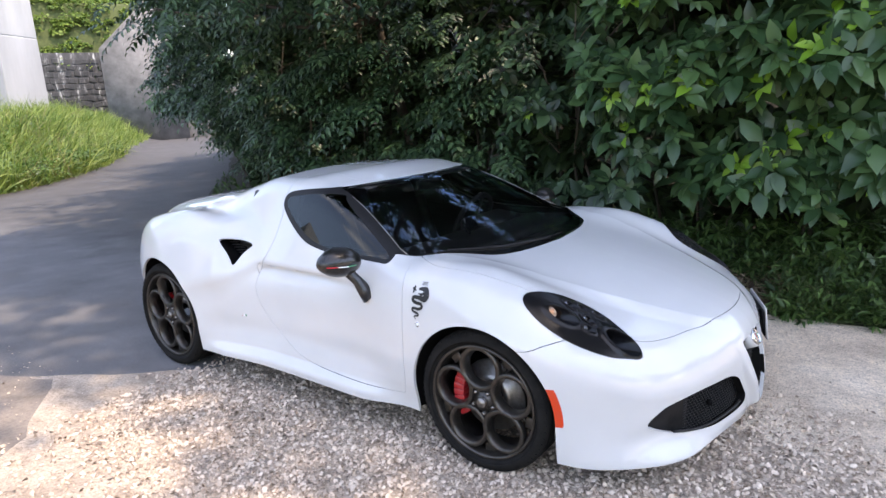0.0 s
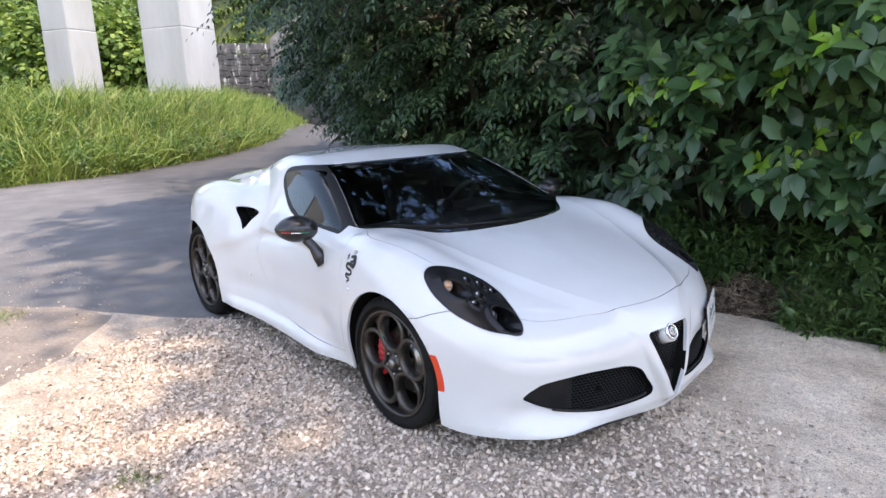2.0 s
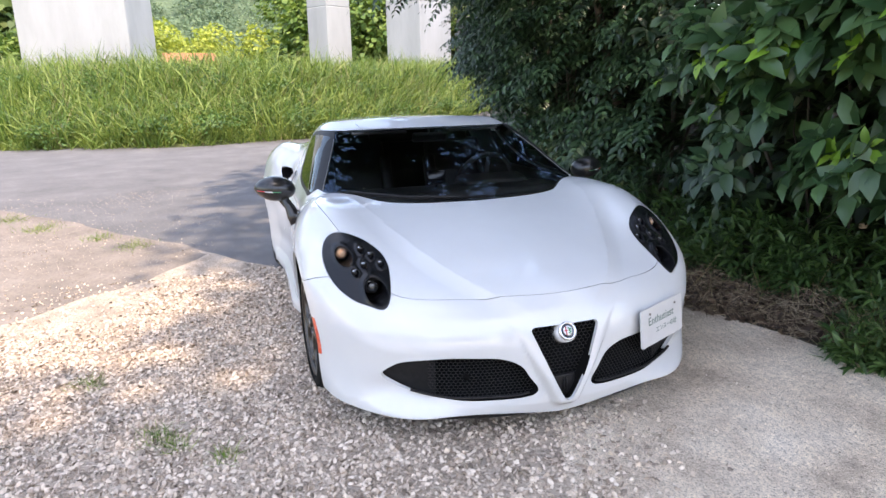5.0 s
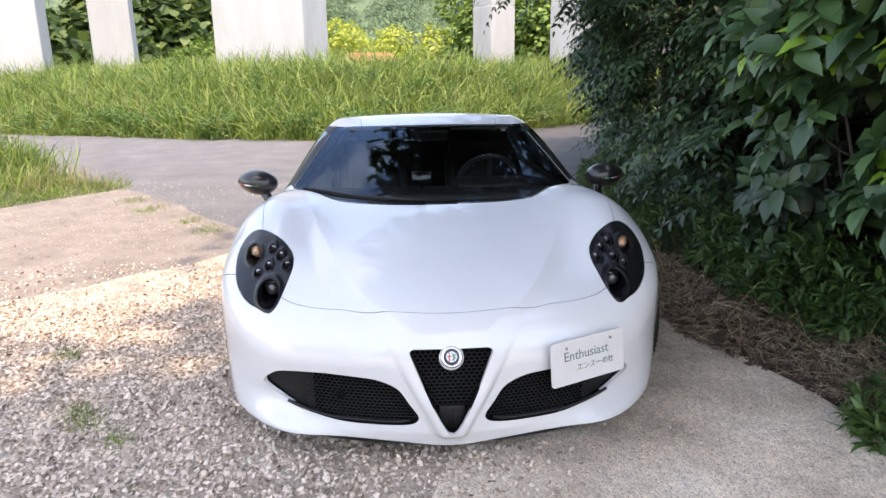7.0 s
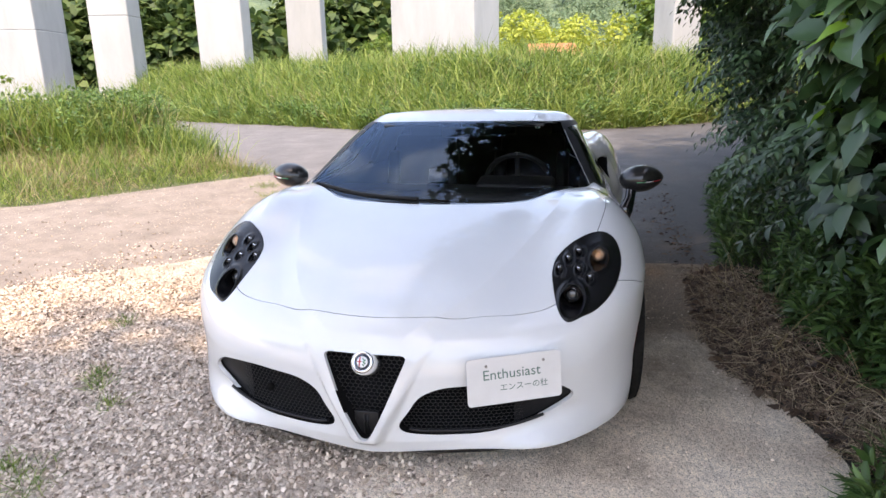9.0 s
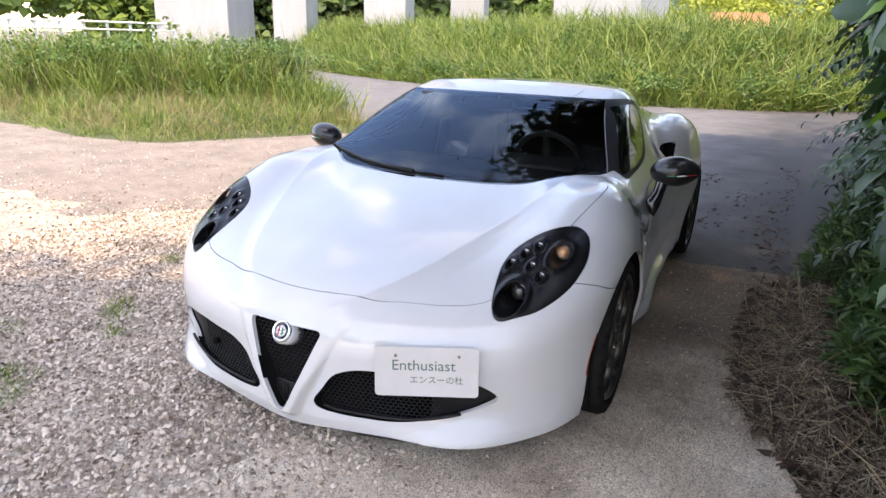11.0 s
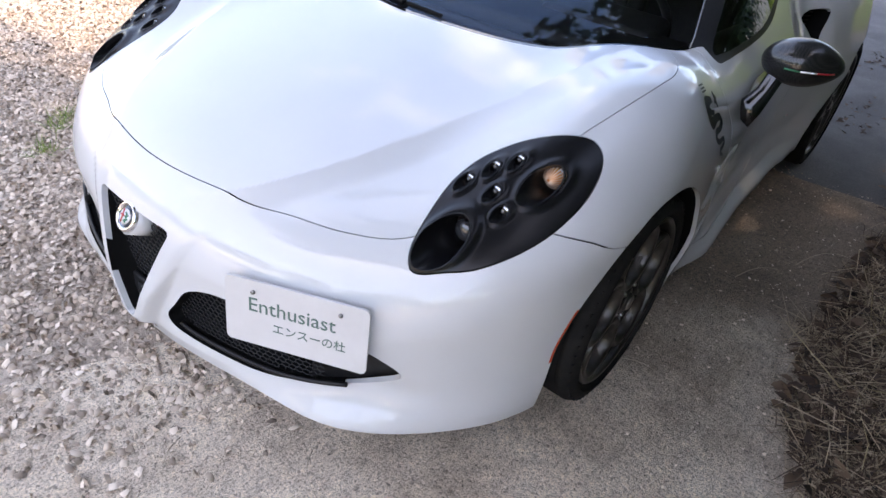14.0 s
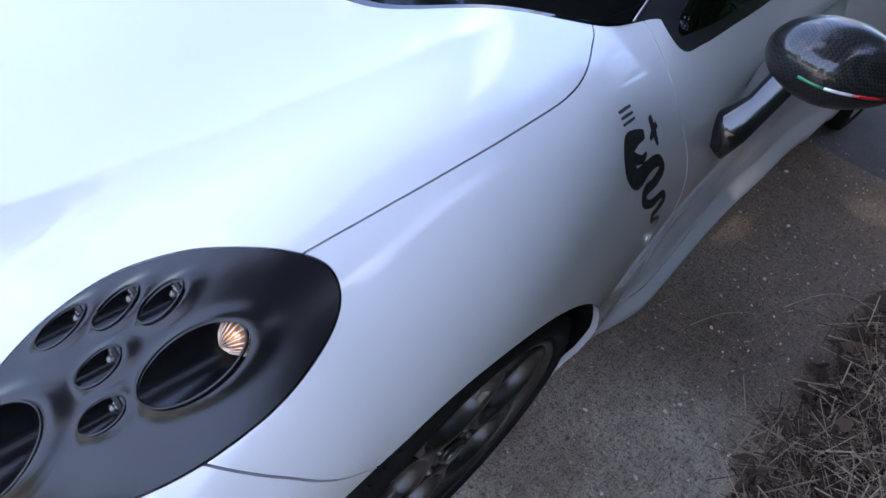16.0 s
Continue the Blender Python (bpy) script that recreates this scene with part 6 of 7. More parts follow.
tree((-13.5, 10.5, 2.4), 9.5, [((-13.0, 8.4, 5.6), (2.8, 2.4, 2.2)), ((-15.5, 10.2, 6.6), (2.8, 2.6, 2.4))], 1500, 0.22, "leafy tree beside the lane")

# boughs with feathered leaves that hang low over the lane
bough_tree = root("tree", Matrix.Translation((-3.6, 3.4, 0.6)), label="tree with feathered leaves hanging low over the lane", category="tree", group="trees behind the hedge")
b = bmesh.new()
fork = stem(b, (-3.6, 3.4, 0.3), (-3.8, 2.6, 3.4), 0.09, 8, 0.1)
part("trunk", b, BARK, bough_tree)
tips_, ways_ = [], []
for x, y, z in ((-4.6, 0.85, 2.75), (-3.7, 0.75, 2.6), (-3.0, 0.95, 2.8), (-2.3, 1.15, 2.9), (-5.4, 1.05, 2.7), (-6.2, 1.3, 2.8), (-4.2, 1.2, 3.3), (-2.9, 1.3, 3.4), (-5.2, 1.3, 3.4), (-1.7, 1.4, 3.2)):
    b = bmesh.new()
    line_ = stem(b, fork[5], (x, y, z), 0.028, 9, 0.12)
    part("limb", b, BARK, bough_tree)
    for k in range(26):
        q = line_[min(8, 4 + int(k / 5))]
        tips_.append(q + Vector(rng.normal(size=3) * np.array([0.28, 0.22, 0.14])))
        ways_.append((rng.normal() * 0.7, -0.75 + 0.4 * rng.normal(), -0.1 + 0.25 * rng.normal()))
tips_, ways_ = np.array([tuple(q) for q in tips_]), np.array(ways_)
scatter("crown", LEAF, LEAF_F, fronds(tips_, ways_, 6, rng.uniform(0.3, 0.5, len(tips_)), rng.uniform(0.09, 0.135, len(tips_)), 0.9), SHADEDLEAF, bough_tree)

# low plants at the hedge's foot
# greens darkened for the shade under the hedge: WEED here, the grass below
WEED = scatter_material("weed_leaves", (0.018, 0.046, 0.012), (0.044, 0.1, 0.025), (0.11, 0.2, 0.055), 0.45, 0.3, 3.0, 0.7)
clear_of_heap = lambda x, y: ~((x > -2.0) & (x < 0.62) & (y < STRAW_EDGE(x) + 0.5))
n_ = 2600
x = rng.uniform(-9, 2.2, n_)
y = HEDGE(x) + np.abs(rng.normal(size=n_)) * 0.3 + 0.03 * rng.normal(size=n_)
keep_ = clear_of_heap(x, y) & ((x > -1.9) | (rng.uniform(size=n_) < 0.35))
x, y = x[keep_], y[keep_]
c = np.stack([x, y, height_at(x, y) + rng.uniform(0.03, 0.5, len(x)) * np.clip((y - HEDGE(x)) / 0.35, 0.25, 1)], -1)
aim = np.stack([0.3 * rng.normal(size=len(x)), -0.7 + 0.3 * rng.normal(size=len(x)), 0.6 + 0 * x], -1)
tagged(scatter("undergrowth", LEAF, LEAF_F, sprays(c, aim, 7, rng.uniform(0.06, 0.12, len(x)), 0.5, 1.0) * np.array([1, 0.55, 1, 1]), WEED), "low weeds with narrow leaves along the hedge", "weeds")
n_ = 34
x = rng.uniform(0.9, 2.1, n_)
c = np.stack([x, HEDGE(x) + 0.25 + 0.35 * rng.uniform(size=n_), rng.uniform(0.25, 0.7, n_)], -1)
tagged(scatter("creeper_leaves", LEAF, LEAF_F, sprays(c, np.tile([0.2, -0.9, 0.3], (n_, 1)), 3, rng.uniform(0.1, 0.15, n_), 0.6, 0.8) * np.array([1, 1.6, 1, 1]), WEED), "broad round creeper leaves among the weeds", "weeds")
px = rng.uniform(-8, 2.2, 11000)
py = HEDGE(px) + np.abs(rng.normal(size=11000)) * 0.28 + 0.02
keep_ = clear_of_heap(px, py) & ((px > -1.9) | (rng.uniform(size=11000) < 0.25))
px, py = px[keep_], py[keep_]
n_ = len(px)
# shade is put into this grass's colour, well below GRASS
tagged(scatter("hedge_grass", BLADE, BLADE_F, blades(px, py, rng.uniform(0.08, 0.4, n_) * np.clip(0.35 + (py - HEDGE(px)) * 3, 0.35, 1), rng.uniform(0.004, 0.009, n_), 0.7, 1.2), scatter_material("shade_darkened_grass", (0.018, 0.037, 0.01), (0.04, 0.075, 0.018), (0.09, 0.14, 0.035), 0.55, 0.3, 2.0, 0.7)), "shaded grass at the hedge's foot", "grass")

# heap of dry straw and dead leaves
HEAP = lambda x, y: 0.16 * ramp(y - STRAW_EDGE(x), -0.02, 0.3) * (0.65 + 0.35 * wobble(x, y, 0.12, 0.4)) * ramp(x, -2.0, -1.5) * (1 - ramp(x, 0.45, 0.95))
n_ = 14000
x = rng.uniform(-1.95, 0.95, n_)
y = STRAW_EDGE(x) - 0.03 + 0.09 * wobble(x, x * 0, 0.09) + 0.72 * rng.uniform(size=n_) ** 1.15 + 0.03 * rng.normal(size=n_)
z = height_at(x, y) + 0.008 + HEAP(x, y) * rng.uniform(0.55, 1.1, n_)
d = unit(n_) * np.array([1, 0.8, 0.25])
L = rng.uniform(0.04, 0.26, n_) * np.where(rng.uniform(size=n_) < 0.06, 1.8, 1.0)
W = rng.uniform(0.0014, 0.004, n_)
STRAW = [(-0.5, -0.5, 0), (-0.5, 0.5, 0), (0, -0.5, 0.1), (0, 0.5, 0.1), (0.5, -0.3, -0.02), (0.5, 0.3, -0.02)]
STRAW_F = [(0, 2, 3, 1), (2, 4, 5, 3)]
STRAWS = scatter_material("dead_straw", (0.036, 0.02, 0.013), (0.1, 0.06, 0.038), (0.45, 0.35, 0.24), 0.85, 0.1, 6.0, 0.9)
tagged(scatter("straw_heap", STRAW, STRAW_F, frames(np.stack([x, y, z], -1), d, np.tile([0, 0, 1.0], (n_, 1)) + 0.5 * rng.normal(size=(n_, 3)), np.stack([L, W, L], -1)), STRAWS), "heap of dry straw and dead stalks beside the concrete", "straw")
n_ = 4600
x = rng.uniform(-1.95, 1.5, n_)
y = STRAW_EDGE(x) - 0.06 + 0.75 * rng.uniform(size=n_) ** 1.2
LITTER = scatter_material("brown_dead_leaves", (0.025, 0.015, 0.011), (0.065, 0.04, 0.027), (0.15, 0.095, 0.06), 0.8, 0.05, 6.0, 0.8)
tagged(scatter("dead_leaves", LEAF, LEAF_F, frames(np.stack([x, y, height_at(x, y) + 0.01 + HEAP(x, y) * rng.uniform(0.4, 1.0, n_)], -1), unit(n_) * np.array([1, 1, 0.4]), np.tile([0, 0, 1.0], (n_, 1)) + 0.6 * rng.normal(size=(n_, 3)), rng.uniform(0.03, 0.085, n_)), LITTER), "brown dead leaves along the hedge", "leaf litter")
n_ = 420
g = rng.integers(0, 9, n_)
spot = np.array([(-3.4, 1.35), (-3.9, 1.5), (-4.4, 1.2), (-2.9, 1.5), (-4.9, 1.6), (-3.6, 1.0), (-6.2, 1.6), (-2.4, 1.45), (-5.4, 0.8)])[g]
x, y = spot[:, 0] + rng.normal(size=n_) * 0.28, spot[:, 1] + rng.normal(size=n_) * 0.07
y = np.minimum(y, HEDGE(x) - 0.05)
tagged(scatter("lane_litter", LEAF, LEAF_F, frames(np.stack([x, y, height_at(x, y) + 0.008], -1), unit(n_) * np.array([1, 1, 0.15]), np.tile([0, 0, 1.0], (n_, 1)) + 0.3 * rng.normal(size=(n_, 3)), rng.uniform(0.015, 0.06, n_)), LITTER), "scattered dark leaf litter on the asphalt", "leaf litter")
TWIG = grained(material("pale_dry_stalk", (0.4, 0.33, 0.24), 0.8), [(0.3, (0.26, 0.2, 0.14)), (0.7, (0.5, 0.42, 0.32))], 30)
for x, y, a, l in ((-1.14, 1.55, 100, 0.62), (-0.19, 1.22, 165, 0.19), (0.2, 1.4, 175, 0.3), (-1.77, 1.35, 160, 0.24), (-0.44, 1.33, 200, 0.16), (-0.9, 1.05, 150, 0.22), (0.1, 1.2, 170, 0.12), (-0.15, 0.95, 100, 0.1), (0.75, 0.55, 60, 0.14), (0.95, 0.3, 40, 0.1), (-1.2, 1.2, 130, 0.3), (0.35, 1.35, 190, 0.26), (1.2, -0.2, 80, 0.08), (0.91, -0.47, 70, 0.07)):
    b = bmesh.new()
    q = Vector((math.cos(radians(a)), math.sin(radians(a)), 0))
    turn_ = Vector((-q.y, q.x, 0)) * l * rng.uniform(-0.22, 0.22)
    lift = l * rng.uniform(0.03, 0.16)
    ts = np.linspace(0, 1, 9)
    tube(b, [Vector((x, y, 0.006)) + q * l * t + turn_ * math.sin(t * 2.6) + Vector((0, 0, lift * math.sin(t * 3.0))) for t in ts], [0.0016 * (1 - 0.6 * t) for t in ts], 5)
    tagged(part("twig", b, TWIG), "dry pale twig lying on the concrete", "twig", "twigs on the slab")


# ---- viaduct piers, walls, rail, house and far woods ----
def pier(x, y, w, d, turn, top=13.0):
    """A tall rectangular pier with chamfered edges, a construction joint and a plinth."""
    z0 = float(height_at([x], [y])[0]) - 0.3
    ob = root("viaduct_pier", pose(x, y, z0, 0, 0, turn), label="tall pale concrete viaduct pier", category="pier", group="viaduct piers")
    m = pose(x, y, z0, 0, 0, turn)
    b = bmesh.new()
    block(b, (d, w, 4.5), m @ pose(0, 0, 2.25), 0.06)
    part("shaft", b, PIER, ob, smooth=False)
    b = bmesh.new()
    block(b, (d - 0.012, w - 0.012, top - 4.48), m @ pose(0, 0, 4.48 + (top - 4.48) / 2), 0.06)
    part("upper_shaft", b, PIER, ob, smooth=False)
    b = bmesh.new()
    block(b, (d + 0.9, w + 0.9, 0.7), m @ pose(0, 0, 0.1), 0.05)
    part("footing", b, PIER, ob, smooth=False)
    return ob


pier(-35.5, 10.15, 2.7, 2.7, 31)
pier(-38.7, 5.4, 1.85, 1.85, 31)
pier(-30.8, -6.6, 4.8, 2.6, -19)
pier(-33.8, -15.4, 1.95, 1.7, 14)
pier(-26.4, -16.3, 2.1, 1.6, 14)
pier(-28.0, -23.4, 2.0, 1.6, 14)
pier(-27.0, -29.2, 4.6, 3.0, 14)

WALLSTONE = grained(material("dark_masonry", (0.1, 0.1, 0.1), 0.85), [(0.3, (0.03, 0.03, 0.032)), (0.55, (0.06, 0.06, 0.062)), (0.62, (0.13, 0.13, 0.13)), (0.68, (0.5, 0.5, 0.49))], 2.6, 8, 0.02, (1, 1, 0.3))
retaining = root("retaining_wall", pose(-58, 29, 0), label="stone and concrete retaining wall above the lane", category="wall")
b = bmesh.new()
lean = pose(-49.8, 25.2, 4.1, 0, -9, -25)
corner = [b.verts.new(lean @ Vector((x, y, z))) for x in (-0.5, 0.5) for y, z in ((-2.7, -4.2), (2.9, -4.2), (2.9, 8.6), (-2.7, 3.1))]
for q in ((0, 1, 2, 3), (7, 6, 5, 4), (4, 5, 1, 0), (5, 6, 2, 1), (6, 7, 3, 2), (7, 4, 0, 3)):
    b.faces.new([corner[k] for k in q])
bmesh.ops.recalc_face_normals(b, faces=b.faces)
block(b, (1.0, 9, 4.4), pose(-47.5, 30.5, 2.0, 0, -9, -30), 0.05)
part("concrete_face", b, grained(material("weathered_wall_concrete", (0.3, 0.29, 0.28), 0.85), [(0.3, (0.1, 0.098, 0.095)), (0.55, (0.17, 0.165, 0.16)), (0.8, (0.27, 0.262, 0.255))], 1.2, 10, 0.01), retaining)
b = bmesh.new()
block(b, (1.0, 5.6, 7.0), pose(-55.6, 22.7, 3.8, 0, -4, -23), 0.05)
wall_core = part("masonry_core", b, WALLSTONE, retaining)
share = bmesh.new()
block(share, (0.12, 0.62, 0.42), Matrix(), 0.05)
stone_me = bpy.data.meshes.new("wall_stone")
share.to_mesh(stone_me), share.free()
stone_me.materials.append(WALLSTONE)
for i in range(13):
    for j in range(8):
        o = new("stone", stone_me)
        o.matrix_basis = pose(-55.6, 22.7, 3.8, 0, -4, -23) @ pose(0.5, -2.6 + j * 0.7 + 0.35 * (i % 2) + rng.uniform(-0.12, 0.12), -3.2 + i * 0.5 + rng.uniform(-0.08, 0.08), rng.uniform(-12, 12)) @ Matrix.Diagonal((rng.uniform(0.5, 1.4), rng.uniform(0.75, 1.2), rng.uniform(0.8, 1.2), 1))
        o.parent = wall_core
b = bmesh.new()
block(b, (9, 14, 6), pose(-61, 24, 7.4, 0, -20, -23), 0.5)
tagged(part("wall_slope", b, TURF), "grassy slope above the retaining wall", "slope", kind="structure")

mm = pose(-61, 24, 7.4, 0, -20, -23)
q = np.array([tuple(mm @ Vector((4.5, rng.uniform(-7, 7), rng.uniform(-2.8, 3.2)) if k % 3 else (rng.uniform(-4.3, 4.3), rng.uniform(-6.8, 6.8), 3.1))) for k in range(150)])
slope_clumps = (q, np.tile([0.8, 0.8, 0.6], (150, 1)) * rng.uniform(0.5, 1.5, (150, 1)))

# white guard rail across the lane's far branch
RAILM = grained(material("white_rail_paint", (0.75, 0.75, 0.74), 0.5), [(0.3, (0.66, 0.66, 0.65)), (0.7, (0.8, 0.8, 0.79))], 5, 6)
rail = root("guard_rail", pose(-16, -27, 0.1), label="white steel guard rail beside the lane", category="guard rail")
ends = (Vector((-12.6, -27.4, 0)), Vector((-18.8, -22.6, 0)))
for k in range(10):
    b = bmesh.new()
    p = ends[0].lerp(ends[1], k / 9)
    z0 = float(height_at([p.x], [p.y])[0])
    tube(b, [(p.x, p.y, z0 - 0.1), (p.x, p.y, z0 + 1.66)], 0.06, 10)
    part("post", b, RAILM, rail)
for h in (1.6, 1.3):
    b = bmesh.new()
    pts = [ends[0].lerp(ends[1], t) for t in np.linspace(0, 1, 14)]
    tube(b, [(p.x + 0.06, p.y + 0.06, float(height_at([p.x], [p.y])[0]) + h) for p in pts], 0.075, 8, 0.5)
    part("beam", b, RAILM, rail)

# house with an orange tiled roof, beyond the bank
ROOFT = grained(material("orange_roof_tiles", (0.45, 0.16, 0.07), 0.7), [(0.3, (0.36, 0.12, 0.055)), (0.7, (0.52, 0.2, 0.09))], 3, 6)
HWALL = grained(material("cream_house_wall", (0.55, 0.5, 0.42), 0.8), [(0.3, (0.48, 0.43, 0.36)), (0.7, (0.6, 0.55, 0.47))], 1, 6)
hm = pose(-92, -4.9, 0.6, 0, 0, 12)
house = root("house", hm, label="low house with an orange tiled roof", category="house")
b = bmesh.new()
block(b, (7, 6.4, 3.6), hm @ pose(0, 0, 1.8), 0.05)
part("wall", b, HWALL, house)
b = bmesh.new()
vs = [b.verts.new(hm @ Vector(p)) for p in ((-4, -3.6, 3.5), (4, -3.6, 3.5), (4, 3.6, 3.5), (-4, 3.6, 3.5), (0, -3.2, 5.3), (0, 3.2, 5.3))]
for f in ((0, 3, 5, 4), (1, 4, 5, 2), (0, 4, 1), (3, 2, 5), (0, 1, 2, 3)):
    b.faces.new([vs[i] for i in f])
part("roof", b, ROOFT, house, smooth=False)
for y in (-2, 0, 2):
    b = bmesh.new()
    block(b, (0.1, 1.1, 1.2), hm @ pose(3.52, y, 1.9), 0.02)
    part("window", b, TRIM, house)
b = bmesh.new()
ball(b, (1.6, 2.6, 1.3), pose(-34, -9.6, 1.4), 24, 14)
tagged(part("earth_mound", b, SAND), "pale heap of earth beyond the grass", "mound")

# far woods
CARD = [(0, -0.32, 0), (0.5, -0.42, 0.08), (1, 0, -0.05), (0.5, 0.42, 0.08), (0, 0.32, 0)]
CARD_F = [(0, 1, 2, 3, 4)]


def woods(name, centres, radii, per, size, mat, label):
    n = len(centres) * per
    c = np.repeat(centres, per, 0)
    r = np.repeat(radii, per, 0)
    d = unit(n)
    d[:, 2] = np.abs(d[:, 2]) * 1.1 - 0.35
    lump = 0.75 + 0.3 * wobble(d[:, 0] * 5 + c[:, 0], d[:, 1] * 5 + d[:, 2] * 7 + c[:, 1], 1.0)
    p = c + d * r * (lump * rng.uniform(0.7, 1.05, n))[:, None]
    o = d + 0.8 * unit(n)
    o[:, 2] -= 0.35
    return tagged(scatter(name, CARD, CARD_F, frames(p, o, d + np.array([0, 0, 0.6]), size * rng.uniform(0.6, 1.3, n)), mat), label, "woods")


def hill(name, x0, x1, y0, y1, base, top, mat, label):
    gx_, gy_ = np.linspace(x0, x1, 60), np.linspace(y0, y1, 80)
    a, c = np.meshgrid(gx_, gy_, indexing="ij")
    u = (a - x0) / (x1 - x0)
    h = base + top * ramp(1 - u, 0, 1) * (0.75 + 0.3 * wobble(a, c, 60.0, 0.7) + 0.08 * wobble(a, c, 14.0, 1.7))
    n, m = a.shape
    v = np.stack([a, c, h], -1).reshape(-1, 3)
    f = [(i * m + j, (i + 1) * m + j, (i + 1) * m + j + 1, i * m + j + 1) for i in range(n - 1) for j in range(m - 1)]
    return tagged(part(name, (v, f), mat), label, "hill", kind="structure")


# haze is put into the hill's colour as paler greens
HILLM = grained(material("haze_tinted_wooded_hill", (0.05, 0.09, 0.03), 0.95), [(0.25, (0.06, 0.1, 0.06)), (0.5, (0.11, 0.165, 0.09)), (0.75, (0.2, 0.26, 0.13))], 0.13, 14, 6.0)
hill("far_hill", -700, -240, -420, 320, -2, 150, HILLM, "wooded hill far beyond the valley, haze in its colour")
line = lambda n, x0, y0, x1, y1, jx, jy, z, jz: np.stack([np.linspace(x0, x1, n) + jx * rng.normal(size=n), np.linspace(y0, y1, n) + jy * rng.normal(size=n), z + jz * rng.normal(size=n)], -1)
cs = np.concatenate([line(22, -62, 14, -66, 7.5, 3, 1.5, 4.5, 1.5), line(18, -76, 17, -92, 10.5, 4, 2, 9.0, 2.5), line(14, -66, 20, -70, 34, 2, 3, 12.5, 1.0)])
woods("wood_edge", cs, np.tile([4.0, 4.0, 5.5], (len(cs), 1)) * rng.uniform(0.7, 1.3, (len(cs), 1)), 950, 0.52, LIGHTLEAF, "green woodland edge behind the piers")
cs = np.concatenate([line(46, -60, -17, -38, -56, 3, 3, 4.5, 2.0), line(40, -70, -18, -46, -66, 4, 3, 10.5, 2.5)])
# the same foliage with shade put into its greens
woods("wood_edge_shade", cs, np.tile([4.0, 4.0, 6.0], (len(cs), 1)) * rng.uniform(0.7, 1.3, (len(cs), 1)), 460, 0.88, scatter_material("shade_toned_far_leaves", (0.02, 0.045, 0.012), (0.05, 0.1, 0.025), (0.14, 0.2, 0.05), 0.6, 0.3, 0.35, 0.6), "shade-toned green woodland behind the piers")
cs = np.concatenate([line(26, -112, -18, -105, 9, 4, 3, 5.5, 2.0), line(9, -84, -12, -84, 2, 1.5, 1.0, 1.4, 0.4)])
woods("yellow_bushes", cs, np.where(cs[:, :1] < -95, 1.15, 0.6) * np.array([4.0, 3.4, 4.2]), 520, 0.5, scatter_material("yellow_green_leaves", (0.16, 0.22, 0.03), (0.32, 0.38, 0.05), (0.52, 0.54, 0.1), 0.6, 0.35, 0.4, 0.6), "sunlit yellow-green bushes round the house")
cs = line(16, -46, -11, -52, -17, 3, 2, 2.6, 0.8)
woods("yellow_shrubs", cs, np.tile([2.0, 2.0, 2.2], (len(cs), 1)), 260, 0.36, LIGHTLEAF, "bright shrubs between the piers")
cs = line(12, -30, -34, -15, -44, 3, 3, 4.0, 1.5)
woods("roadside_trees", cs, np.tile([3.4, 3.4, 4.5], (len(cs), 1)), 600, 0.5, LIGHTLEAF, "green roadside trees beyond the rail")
# out of view behind the camera, added to fill the car's reflections
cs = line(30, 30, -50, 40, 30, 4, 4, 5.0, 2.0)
woods("trees_across_yard", cs, np.tile([5.0, 5.0, 6.0], (len(cs), 1)), 260, 1.0, LIGHTLEAF, "unseen green trees added across the yard for reflections")
woods("slope_bushes", *slope_clumps, 120, 0.2, LIGHTLEAF, "sunlit weeds and bushes on the slope above the wall")
# trees on the far hill
n_ = 700
a, c = rng.uniform(-520, -250, n_), rng.uniform(-150, 60, n_)
h = -2 + 150 * ramp(1 - (a + 700) / 460, 0, 1) * (0.75 + 0.3 * wobble(a, c, 60.0, 0.7) + 0.08 * wobble(a, c, 14.0, 1.7))
# leaf greens pale and close together, to paint the haze over them
woods("hill_trees", np.stack([a, c, h + 3], -1), np.tile([9.0, 9.0, 8.0], (n_, 1)) * rng.uniform(0.6, 1.3, (n_, 1)), 110, 1.3, scatter_material("haze_tinted_far_leaves", (0.1, 0.16, 0.1), (0.15, 0.225, 0.125), (0.24, 0.31, 0.15), 0.8, 0.3, 0.03, 0.35), "mixed woods on the far hill in haze-paled greens")
# broad-leaved weeds in the bank's grass
BANKWEED = scatter_material("bank_weed_leaves", (0.03, 0.075, 0.018), (0.07, 0.15, 0.035), (0.15, 0.27, 0.06), 0.5, 0.3, 3.0, 0.7)
n_ = 800
y = rng.uniform(-20, 12, n_)
b_ = 0.05 + 3.8 * rng.uniform(size=n_) ** 1.4
x = ROAD_FAR(y) - b_ / 0.85
cs = np.stack([x, y, height_at(x, y) + rng.uniform(0.15, 0.6, n_)], -1)
woods("bank_weeds", cs, np.stack([rng.uniform(0.25, 0.6, n_), rng.uniform(0.25, 0.6, n_), rng.uniform(0.25, 0.5, n_)], -1), 80, 0.06, BANKWEED, "leafy green weeds among the grass")
n_ = 170
x, y = in_thicket(1.15)(n_)
cs = np.stack([x, y, height_at(x, y) + rng.uniform(0.2, 1.05, len(x))], -1)
woods("verge_weeds", cs, np.tile([0.3, 0.3, 0.3], (len(x), 1)), 80, 0.048, BANKWEED, "leafy green weeds on the verge")
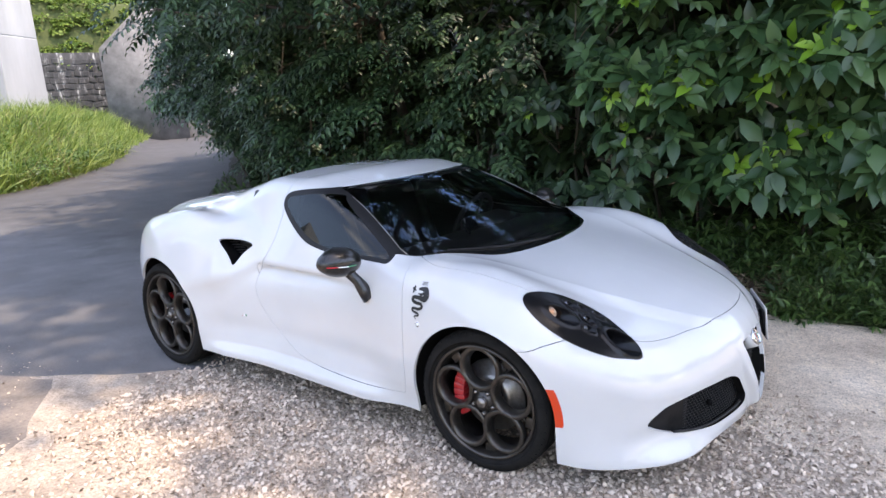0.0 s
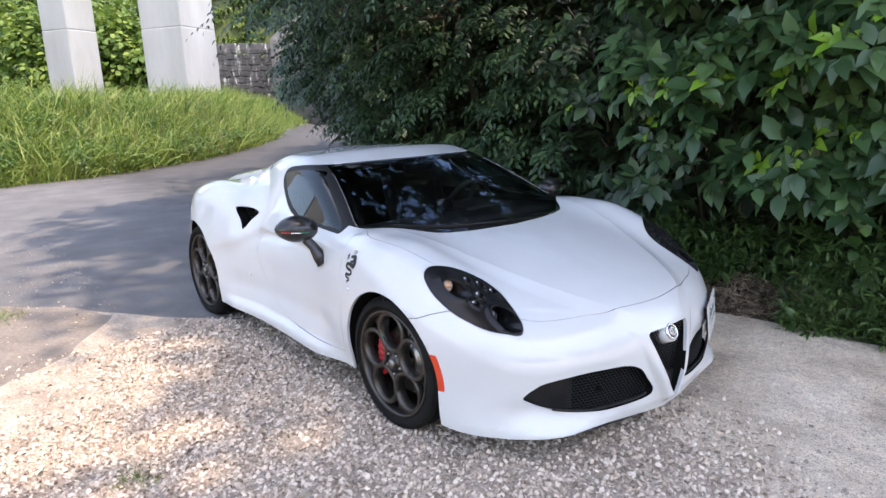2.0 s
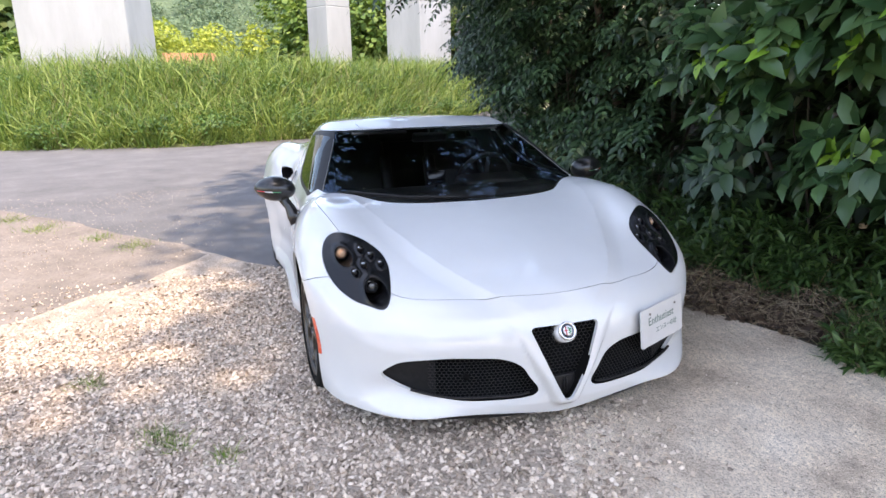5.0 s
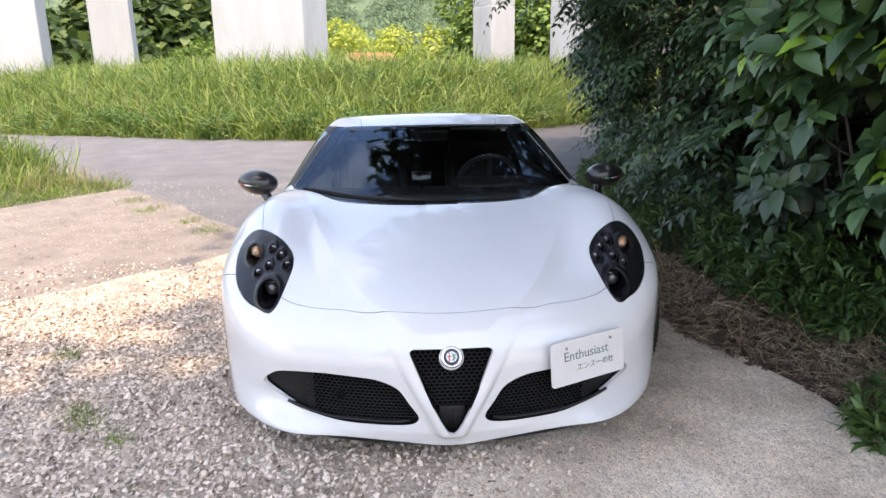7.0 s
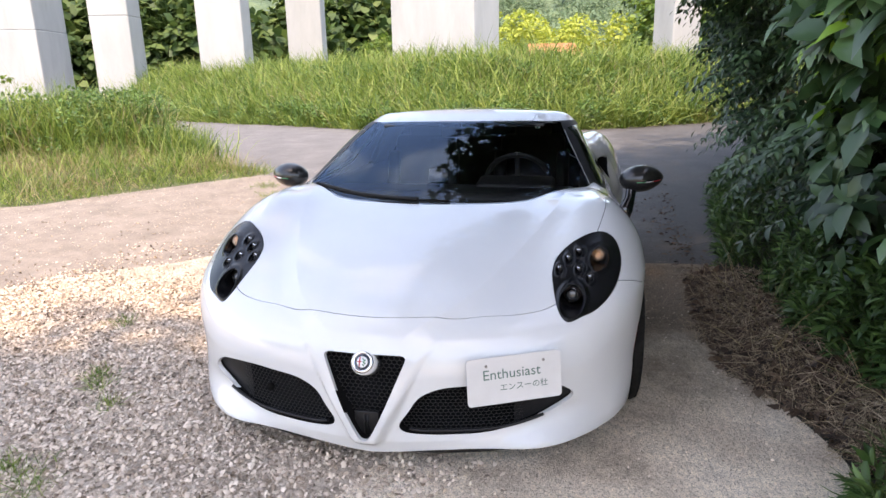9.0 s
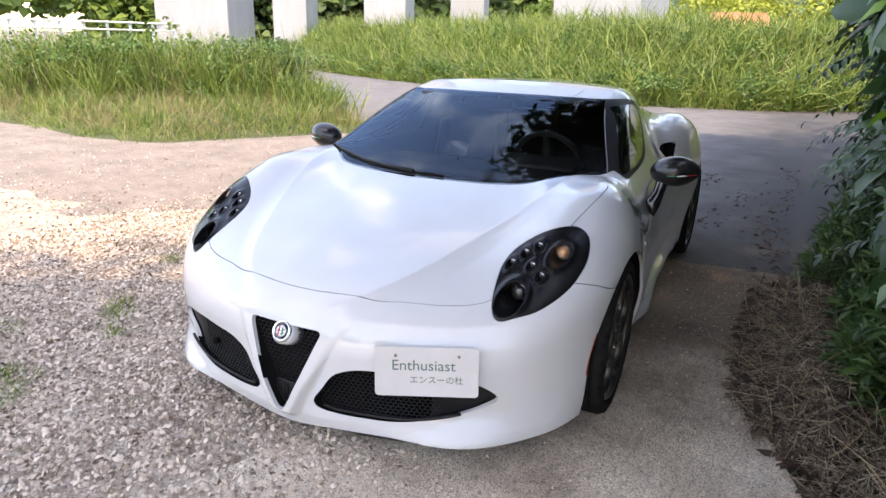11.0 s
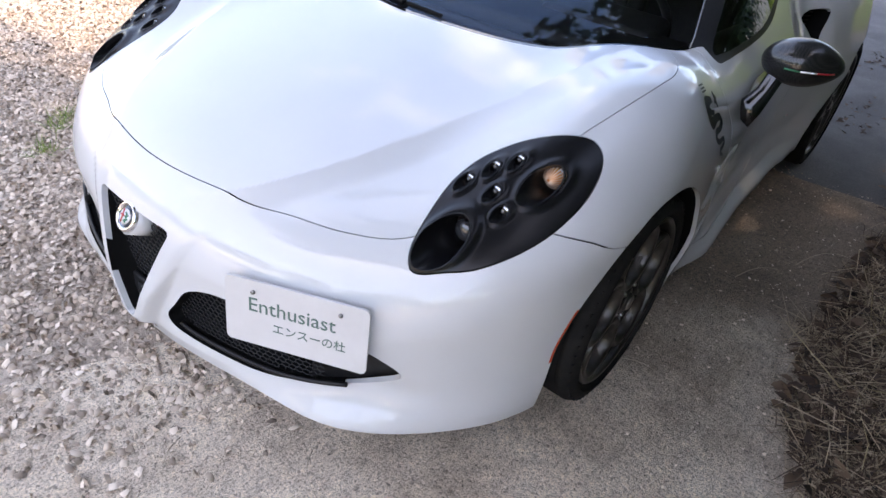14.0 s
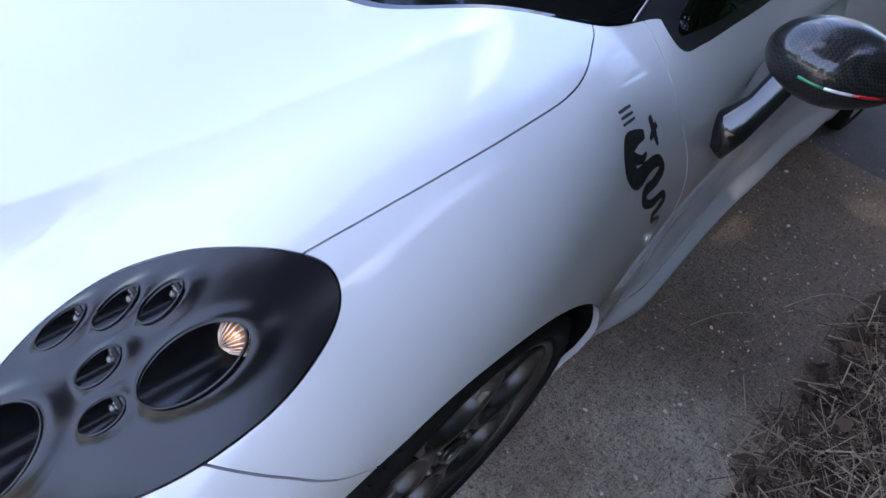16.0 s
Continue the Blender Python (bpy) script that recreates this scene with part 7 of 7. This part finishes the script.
# weeds and dark bush at the verge's back
for x, y, s in ((-5.6, -11.6, 0.75), (-7.6, -8.3, 0.7), (-6.9, -9.6, 0.85), (-6.2, -10.6, 0.8)):
    c = np.array([x, y, 0.2]) + rng.normal(size=(260, 3)) * np.array([s * 0.6, s * 0.6, s * 0.4]) + np.array([0, 0, s * 0.6])
    ob = root("weed_bush", Matrix.Translation((x, y, 0.16)), label="leafy weed bush on the verge", category="bush", group="verge bushes")
    scatter("leaves", LEAF, LEAF_F, sprays(c, unit(260) + np.array([0, 0, 0.4]), 8, rng.uniform(0.06, 0.12, 260), 0.3), LIGHTLEAF, ob)
    b = bmesh.new()
    for k in range(5):
        stem(b, (x, y, 0.1), (x + rng.normal() * s * 0.5, y + rng.normal() * s * 0.5, s * 1.1), 0.012, 6, 0.08)
    part("stem", b, BARK, ob)
cs = np.concatenate([line(9, -23.8, -22.6, -25.8, -20.4, 0.3, 0.3, 0.7, 0.15), line(5, -22.6, -20.6, -24.4, -19.4, 0.3, 0.3, 0.6, 0.15)])
woods("pier_weeds", cs, np.tile([0.8, 0.8, 0.75], (len(cs), 1)), 260, 0.13, WEED, "leafy weeds round the foot of a pier")
# weeds standing behind the straw heap, and pale stalks bent over it
n_ = 1500
x = rng.uniform(-1.4, 1.5, n_)
y = STRAW_EDGE(x) + 0.37 + 0.4 * rng.uniform(size=n_) ** 1.3 + 0.06 * wobble(x, x, 0.2, 1.1)
c = np.stack([x, y, height_at(x, y) + 0.06 + 0.48 * rng.uniform(size=n_) * np.clip((y - STRAW_EDGE(x) - 0.25) / 0.3, 0.4, 1)], -1)
aim = np.stack([0.5 * rng.normal(size=n_), -0.7 + 0.35 * rng.normal(size=n_), 0.5 + 0.2 * rng.normal(size=n_)], -1)
tagged(scatter("heap_weeds", LEAF, LEAF_F, sprays(c, aim, 6, rng.uniform(0.06, 0.115, n_), 0.5, 1.0) * np.array([1, 0.55, 1, 1]), WEED), "green weeds with narrow leaves behind the straw heap", "weeds")
n_ = 90
x = rng.uniform(-1.3, 0.9, n_)
y = STRAW_EDGE(x) + rng.uniform(0.06, 0.45, n_)
tagged(scatter("heap_stalks", BLADE, BLADE_F, blades(x, y, rng.uniform(0.16, 0.42, n_), rng.uniform(0.003, 0.006, n_), 0.9, 1.3, 0.05), DRYGRASS), "pale dry grass stalks bent over the heap", "grass")
